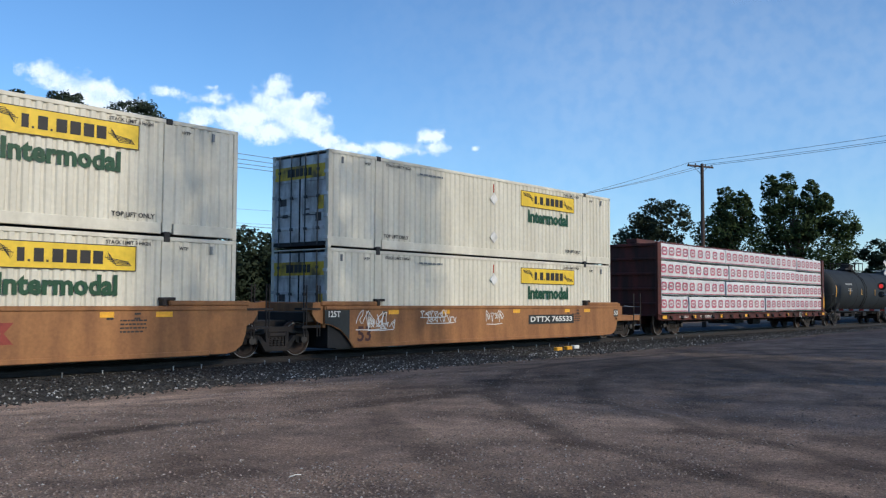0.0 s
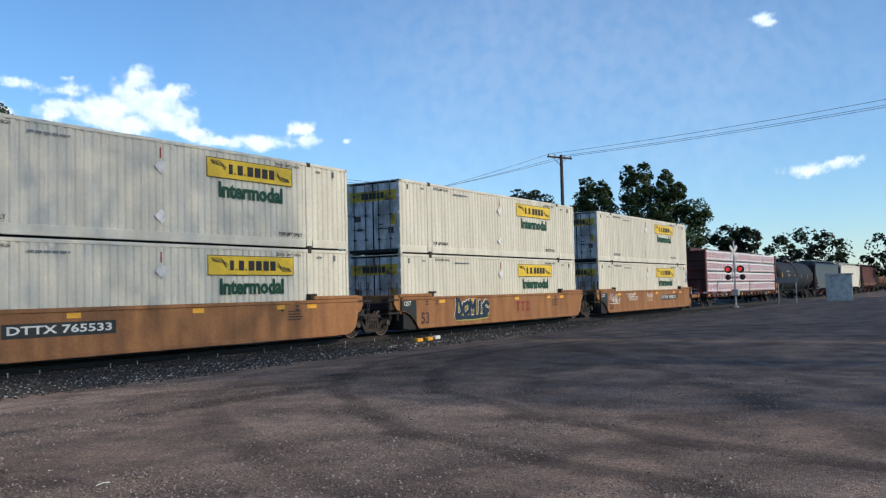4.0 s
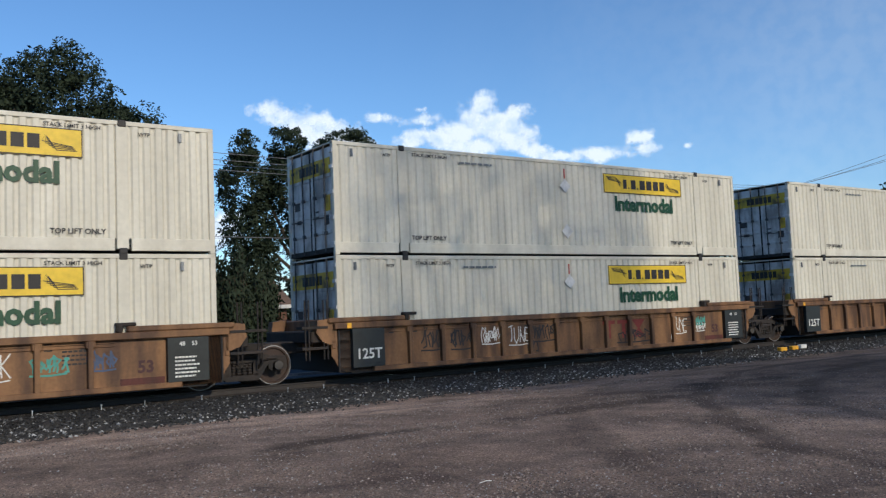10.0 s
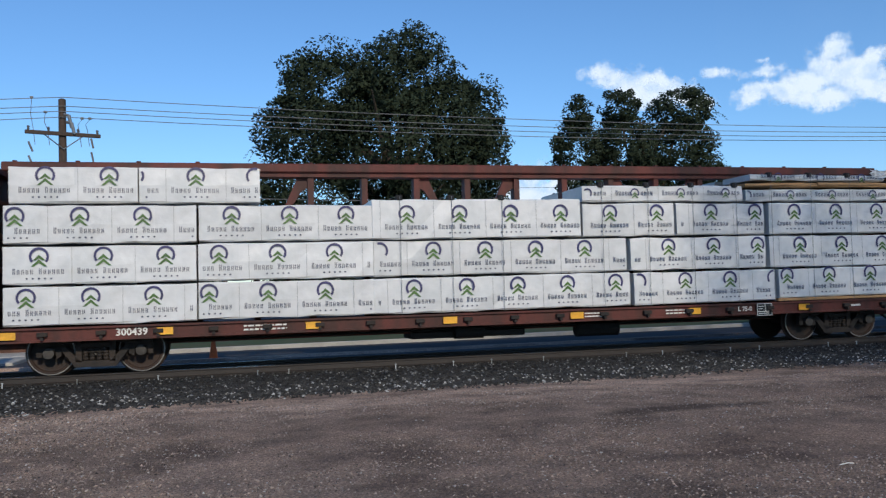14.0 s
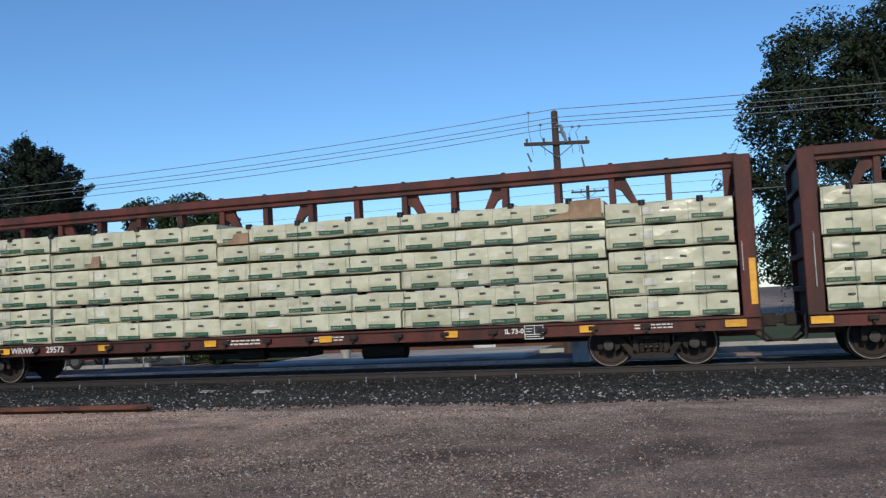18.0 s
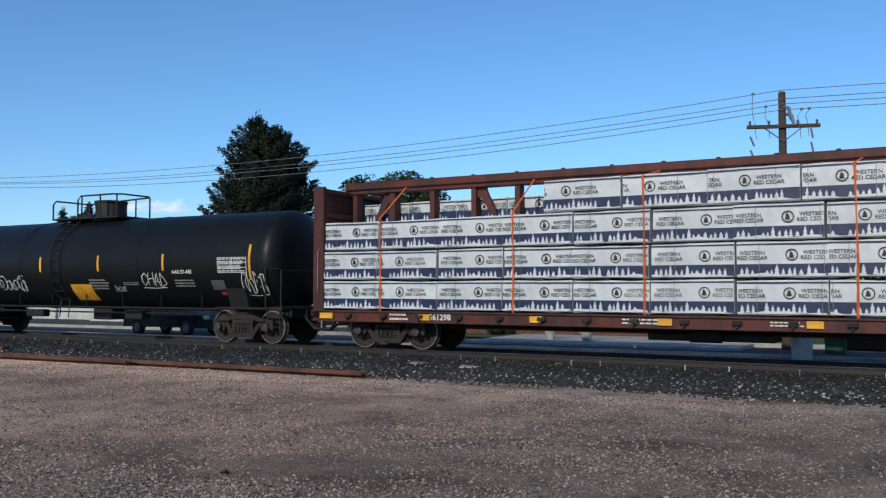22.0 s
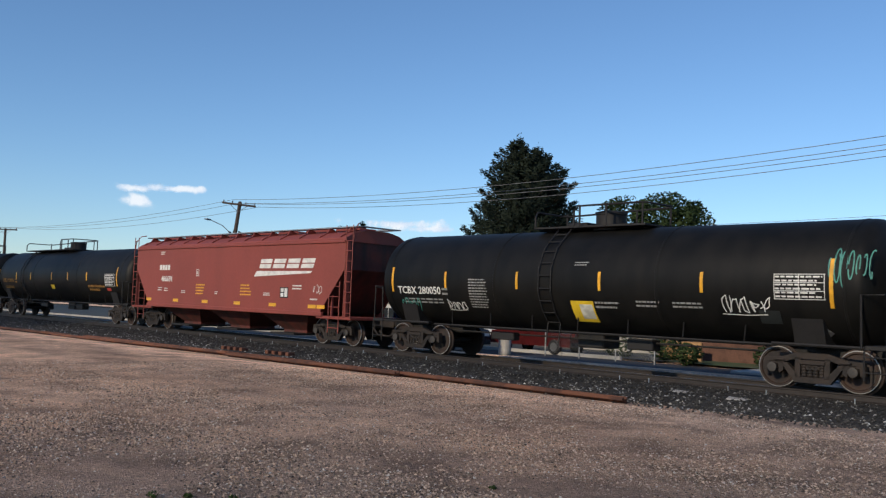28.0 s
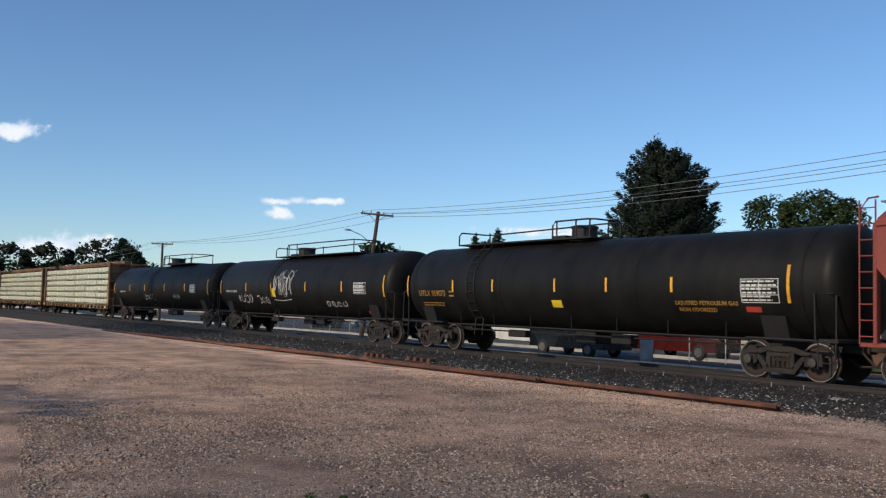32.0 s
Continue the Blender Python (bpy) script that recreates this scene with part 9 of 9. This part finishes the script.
well_car(-95.86, False, 3.0, 0.5, "rusty ribbed ochre well car with stencilled numbers, end unit", [("plain", -5.0, 0.98, 1.9, 0.22, "DTTX  788077"), ("tag", -2.68, 0.75, 0.75, 0.42, ("####", "ink")), ("tag", -1.64, 0.86, 0.75, 0.3, ("#####", "blue_tag")), ("tag", 0.4, 0.9, 0.65, 0.28, ("####", "blue_tag")), ("tag", 1.53, 0.6, 0.8, 0.34, ("####", "blue_tag")), ("tag", 3.5, 0.84, 0.6, 0.42, ("USK", "white_ink")), ("tag", 4.5, 0.84, 0.75, 0.32, ("#####", "teal_ink")), ("tag", 5.54, 0.85, 0.6, 0.3, ("####", "blue_tag"))], 16)
for u in (5.07, -14.32, -33.70, -57.05, -76.57, -95.86):
    container(u, 0.215)
    container(u, 0.215 + CH + 0.004)
CARS = {round(u): ob for ob, u, _ in MOVING if ob.name.startswith("well_car")}
for key, x in ((5, 14.3 - 5.07), (5, -4.63 - 5.07), (-14, -24.0 + 14.32), (-34, -42.7 + 33.70), (-57, -46.7 + 57.05), (-57, -66.8 + 57.05), (-77, -87.1 + 76.57), (-96, -105.44 + 95.86)):
    truck(CARS[key], x)

beam_car(-130.2, -107.8, "brown centre-beam car with white wrapped lumber", [("text", -8.3, 0.6, 0.21, "300439"), ("bars", -5.6, 0.9, 0.16, ""), ("bars", 2.0, 0.5, 0.14, ""), ("bars", 4.2, 0.7, 0.14, ""), ("bars", 9.2, 0.4, 0.1, ""), ("text", 6.0, 1.4, 0.15, "L 75-0")], 102)
lumber_load(-130.2, -107.8, "white wrapped lumber with navy arches and green peaks printed on it", "peak",
            [(1.02, 0.83, -10.75, -3.2, 3.75, 0), (1.02, 0.83, -3.2, 3.02, 6.2, 0, 0.18), (1.02, 0.83, 3.06, 6.94, 3.9, 0, 4.43), (1.08, 0.77, 7.02, 10.65, 3.7, 0, 8.49),
             (1.85, 0.83, -10.75, -3.2, 3.75, 0), (1.85, 0.83, -3.2, 2.95, 6.1, 0, 0.63), (1.85, 0.83, 3.0, 6.70, 3.7, 0, 4.01), (1.85, 0.83, 6.82, 10.5, 3.7, 0, 8.93),
             (2.68, 0.83, -10.75, -3.2, 3.75, 0), (2.68, 0.93, -3.2, 1.80, 5.0, 0, 1.28), (2.68, 0.83, 1.80, 4.21, 2.4, 0, 2.51), (2.68, 0.83, 4.26, 6.70, 2.4, 0, 5.20), (2.68, 0.83, 6.82, 10.45, 3.7, 0, 8.78),
             (3.51, 0.43, 1.83, 6.15, 4.3, 0, 3.2), (3.51, 0.35, 6.22, 10.42, 4.2, 0, 7.5), (3.865, 0.16, 6.22, 10.45, 2.1, "wood"), (4.02, 0.20, 6.3, 10.35, 2.0, 0), (3.51, 0.80, -10.6, -5.6, 2.5, 0)], 310, guards=[(-2.6 + 1.2 * k, 3.66) for k in range(3)] + [(2.3 + 1.2 * k, 3.96) for k in range(4)] + [(6.9 + 1.15 * k, 4.22) for k in range(3)],
            torn=((10.38, 1.2, 0.42, 0.75), (9.9, 4.12, 0.6, 0.2)), boards=((7.0, 10.72, 1.02, 1.085),))
beam_car(-153.4, -131.1, "brown centre-beam car with cream wrapped lumber stacked five high", [("board", -7.09, 0.66, 0.19, "TR"), ("board", -5.96, 0.92, 0.19, "874493"), ("bars", -5.1, 0.75, 0.10, ""), ("lines", -3.875, 0.9, 0.115, "LD LMT  224000/LT  WT     62000"), ("scrawl", -1.2, 0.42, 0.14, "#####"), ("bars", 1.4, 0.75, 0.11, ""), ("bars", 3.8, 0.65, 0.13, ""), ("lines", 5.2, 0.4, 0.115, "IH  11-0/IL  73-0"), ("text", 6.0, 0.4, 0.10, "L   75-0"), ("bars", 8.75, 0.3, 0.10, "")], 103, tapes=(-10.9, -8.1, -4.6, -2.1, 2.4, 4.8, 8.1, 10.9), tag=3.75)
lumber_load(-153.4, -131.1, "cream wrapped lumber with green printing, stacked five high", "cream",
            [(1.02 + 0.505 * k, 0.505, a, b, b - a, 0) for k, cut in enumerate(((-10.75, -5.37, -3.04, 2.7, 7.0, 10.75), (-10.75, -6.2, -3.68, 1.33, 6.2, 10.75), (-10.75, -6.3, -3.67, -1.21, 2.0, 6.5, 10.75), (-10.75, -6.0, -1.22, 2.03, 7.0, 10.75), (-10.75, -6.0, -1.2, 1.2, 6.1, 10.75))) for a, b in zip(cut, cut[1:])], 320,
            guards=[(-10.2 + 1.36 * k, 3.545) for k in range(16)], kraft=((-2.05, -1.20, 3.06, 3.50), (0.60, 1.20, 3.06, 3.50)))
LEFT, MID, RIGHT = -6.25, -1.35, 8.1   # where the packs butt
beam_car(-176.6, -154.3, "brown centre-beam car with cream wrapped lumber stacked six high", [("text", -7.1, 0.9, 0.21, "WRWK"), ("text", -6.08, 0.9, 0.22, "29572"), ("bars", -9.0, 0.7, 0.12, ""), ("bars", -0.6, 1.0, 0.16, ""), ("bars", 1.6, 0.8, 0.13, ""), ("text", 6.0, 1.2, 0.15, "IL 73-0"), ("bars", 9.0, 0.8, 0.13, "")], 104)
lumber_load(-176.6, -154.3, "cream wrapped lumber with green printing, stacked six high", "cream",
            [(1.0 + 0.472 * k, 0.472, -10.8, LEFT, 2.3, 0) for k in range(6)] + [(1.0 + 0.468 * k, 0.468, LEFT, MID, 4.9, 0) for k in range(6)] + [(1.0 + 0.445 * k, 0.445, MID, RIGHT, (4.7, 9.4)[k % 2], 0) for k in range(6)] + [(1.0 + 0.505 * k, 0.505, RIGHT, 10.75, 2.6, 0) for k in range(5)], 330,
            guards=[(-10.1 + 1.3 * k, 3.83) for k in range(7)] + [(MID + 0.9 + 1.3 * k, 3.67) for k in range(7)] + [(RIGHT + 0.8 + 1.2 * k, 3.525) for k in range(2)], kraft=((RIGHT - 1.5, RIGHT - 0.05, 3.25, 3.66), (MID + 0.02, MID + 0.9, 3.24, 3.50), (-5.2, -4.7, 2.9, 3.2)))
beam_car(-199.8, -177.5, "brown centre-beam car with white and navy wrapped cedar", [("bars", -8.4, 0.55, 0.22, ""), ("text", -7.19, 0.9, 0.21, "561298"), ("bars", -2.0, 1.0, 0.16, ""), ("bars", 1.0, 0.7, 0.13, ""), ("bars", 4.2, 0.9, 0.13, ""), ("bars", 9.0, 0.5, 0.12, "")], 105)
lumber_load(-199.8, -177.5, "white and navy wrapped cedar lumber with printed pine trees", "cedar",
            [(1.01 + 0.785 * k, 0.785, -10.9, 10.8, 1.81, 0) for k in range(3)] + [(3.365, 0.80, -4.4, 10.75, 1.9, 0), (3.365, 0.62, -10.6, -4.6, 1.5, "far")], 340,
            straps=((-9.0, 3.4), (-5.2, 3.4), (-2.0, 4.1), (2.3, 4.1), (5.9, 4.1), (9.0, 4.1)))

W = "white_ink"
tank_car(-217.4, -200.4, "black tank car with white graffiti and a yellow warning panel",
         [("text", -6.28, 2.13, 1, 0.34, "CRDX 290194", W), ("bars", -6.1, 1.74, 1.9, 0.24, 2, W), ("scrawl", -4.1, 1.72, 2.0, 0.72, 4, W), ("scrawl", -4.05, 1.70, 1.9, 0.6, 5, W), ("plate", -0.42, 1.44, 1.0, 0.68, 1, "reflect_yellow"), ("bars", 0.5, 1.72, 0.9, 0.4, 4, W), ("tag", 3.0, 1.84, 1.05, 0.38, "CHAD", W), ("bars", 4.3, 1.75, 0.9, 0.28, 3, W), ("text", 4.2, 2.08, 1, 0.16, "AAR ST-445", W), ("grid", 6.2, 2.27, 1.1, 0.45, 1, W), ("tag", 6.95, 1.74, 0.9, 0.6, "####", W), ("plate", 5.56, 1.69, 0.5, 0.32, 1, "rod_steel"), ("bars", 2.0, 1.74, 0.8, 0.12, 2, W), ("tag", 1.4, 1.60, 0.5, 0.16, "#####", "faded_ink"), ("plate", 5.7, 1.45, 0.3, 0.12, 1, "red_ink"), ("bars", -6.9, 1.3, 0.2, 0.1, 1, "red_ink")],
         401, r=1.50, slip=0.5, tapes=[(-8.0, 0.85), (-5.17, 0.5), (-2.24, 0.5), (0.57, 0.5), (3.44, 0.5), (6.86, 0.95)], dome=-0.62, rail_x=(-2.05, 1.2), ladder_x=-1.51, hood=0.56)
tank_car(-235.1, -218.1, "glossy black tank car with two white logo boards",
         [("plate", -7.75, 2.83, 0.85, 0.55, 1, W), ("plate", 5.95, 2.87, 1.15, 0.6, 1, W), ("logo", 6.1, 2.84, 0.62, 0.24, 1, "tank_grey"), ("logo", -7.7, 2.82, 0.5, 0.2, 1, "tank_grey"), ("diamond", 5.62, 2.98, 0.16, 0, 1, "wrap_green"), ("bars", 5.85, 2.18, 1.0, 0.5, 5, "ink"), ("text", -7.5, 2.06, 1, 0.30, "REBX 78", W), ("bars", -6.6, 1.76, 1.6, 0.26, 2, W), ("bars", -2.9, 2.05, 0.9, 0.2, 3, W), ("bars", -0.63, 1.78, 0.8, 0.75, 6, W), ("tag", -4.99, 1.60, 0.9, 0.34, "USSR", "rod_steel"), ("tag", 0.78, 1.76, 0.6, 0.32, "###", "pink_print"), ("bars", 3.79, 1.74, 0.55, 0.3, 3, W), ("plate", 4.85, 1.70, 0.5, 0.36, 1, W), ("plate", 5.85, 2.18, 1.15, 0.58, 1, W), ("diamond", 5.75, 1.31, 0.4, 0, 1, "rod_steel")],
         402, r=1.51, slip=0.5, paint="tank_gloss", tapes=[(-8.1, 0.85), (-5.46, 0.45), (-2.88, 0.45), (0.62, 0.45), (3.27, 0.45), (6.6, 1.0)], dome=-1.14, rail_x=(-2.1, 0.75), ladder_x=-1.69)
tank_car(-252.75, -236.2, "dull black tank car with teal and white graffiti",
         [("text", -6.5, 2.03, 1, 0.34, "TCBX 280050", W), ("bars", -6.3, 1.72, 1.9, 0.22, 2, W), ("scrawl", -7.0, 1.56, 0.9, 0.6, 5, "teal_ink"), ("tag", -4.87, 1.61, 0.8, 0.26, "####", W), ("bars", -3.88, 1.97, 0.8, 0.95, 11, W), ("bars", -0.08, 2.85, 0.5, 0.14, 2, W), ("plate", -0.10, 1.55, 0.75, 0.68, 1, "yellow"), ("sheet", 0.02, 1.56, 0.42, 0.46, 1, "pale_sheet"), ("bars", 0.73, 1.76, 0.8, 0.25, 2, W), ("bars", 2.02, 1.82, 0.8, 0.22, 2, W), ("bars", 3.13, 1.82, 0.9, 0.2, 2, W), ("tag", 4.6, 1.86, 1.2, 0.36, "#####", W), ("grid", 5.89, 2.30, 1.15, 0.58, 1, W), ("plate", 5.15, 1.60, 0.5, 0.35, 1, "black_plate"), ("bars", 5.15, 1.60, 0.4, 0.25, 2, W), ("scrawl", 7.0, 2.75, 1.0, 0.95, 7, "teal_ink"), ("diamond", 6.3, 1.3, 0.4, 0, 1, "rod_steel"), ("bars", -5.3, 2.02, 0.3, 0.3, 2, W)],
         403, r=1.50, slip=0.5, paint="tank_dull", tapes=[(-7.75, 0.8), (-5.27, 0.5), (-2.35, 0.5), (0.53, 0.5), (3.51, 0.5), (6.6, 1.1)], dome=-0.18, rail_x=(-2.2, 1.6), ladder_x=-1.29)
hopper_car(-270.85, -254.85, "mineral red covered hopper with a white block logo", "hopper_red", 404)
Y = "ochre_ink"
tank_car(-290.3, -271.8, "black pressure tank car with yellow lettering and a red placard",
         [("text", -7.15, 2.09, 1, 0.30, "UTLX 959073", Y), ("bars", -7.15, 1.7, 1.4, 0.2, 2, Y), ("plate", -0.29, 1.79, 0.45, 0.25, 1, "yellow"), ("text", 5.5, 1.88, 1, 0.16, "LIQUEFIED PETROLEUM GAS", Y), ("text", 5.2, 1.70, 1, 0.16, "NON ODORIZED", Y), ("grid", 7.19, 2.21, 1.1, 0.62, 1, W), ("plate", 6.95, 1.74, 0.45, 0.15, 1, "red_ink"), ("diamond", 7.39, 1.37, 0.36, 0, 1, "red_ink"), ("bars", -5.9, 2.09, 0.3, 0.3, 2, Y)],
         405, r=1.50, longer=0.35, paint="tank_dull", rail_x=(-6.0, 1.05), dome=-0.5, ladder_x=-4.7, tapes=[(-8.8, 0.8), (-5.79, 0.42), (-3.47, 0.42), (-0.31, 0.42), (1.94, 0.42), (4.41, 0.42), (8.0, 0.95)])
tank_car(-309.9, -290.9, "black tank car with white scrawled graffiti",
         [("tag", -0.8, 2.5, 2.2, 1.2, "####", W), ("scrawl", -0.8, 2.5, 1.8, 1.2, 3, W), ("scrawl", -5.5, 1.75, 2.0, 0.6, 4, W), ("scrawl", -3.2, 1.7, 1.4, 0.55, 3, W), ("scrawl", 4.5, 1.6, 2.0, 0.4, 4, W), ("grid", 6.8, 2.3, 1.0, 0.5, 1, W), ("plate", -1.9, 2.1, 0.45, 0.45, 1, "yellow"), ("bars", -7.2, 2.15, 1.5, 0.25, 1, W), ("diamond", 7.0, 1.25, 0.34, 0, 1, "red_ink")],
         406, r=1.52, paint="tank_dull", rail_x=(-2.1, 6.1), dome=-1.17)
tank_car(-330.9, -310.5, "black tank car with faint lettering",
         [("bars", -7.2, 2.1, 1.6, 0.25, 1, W), ("scrawl", -1.5, 1.75, 2.2, 0.5, 4, W), ("bars", 4.0, 1.8, 1.5, 0.3, 3, W), ("grid", 7.0, 2.3, 0.9, 0.5, 1, W)],
         407, r=1.52, paint="tank_dull", rail_x=(-0.8, 4.6), dome=0.0)
for i, (a, b) in enumerate(((-353.8, -332.0), (-377.0, -355.0), (-400.0, -378.2))):
    beam_car(a, b, "ochre-framed centre-beam car with cream wrapped lumber at the tail", [], 110 + i, paint="well_brown")
    lumber_load(a, b, "cream wrapped lumber far back in the train", "cream", [(1.02 + 0.5 * k, 0.5, -10.5, 10.5, 3.5, 0) for k in range(6)], 350 + 20 * i)


def motions():
    """the train rolls by at about seven and a half metres a second; its wheels turn"""
    times = [2.0 * i for i in range(17)]
    for ob, u, lift in MOVING:
        walk(ob, [(t, on_track(u + rolled(t)) @ pose(0, 0, lift)) for t in times])
    beats = [i / 15 for i in range(481)]
    turns = [math.degrees(rolled(t) / 0.48) for t in beats]
    for ws, dx, start in WHEELS:
        walk(ws, [(t, pose(dx, 0, 0.48, 0, a + start, 0)) for t, a in zip(beats, turns)])


motions()
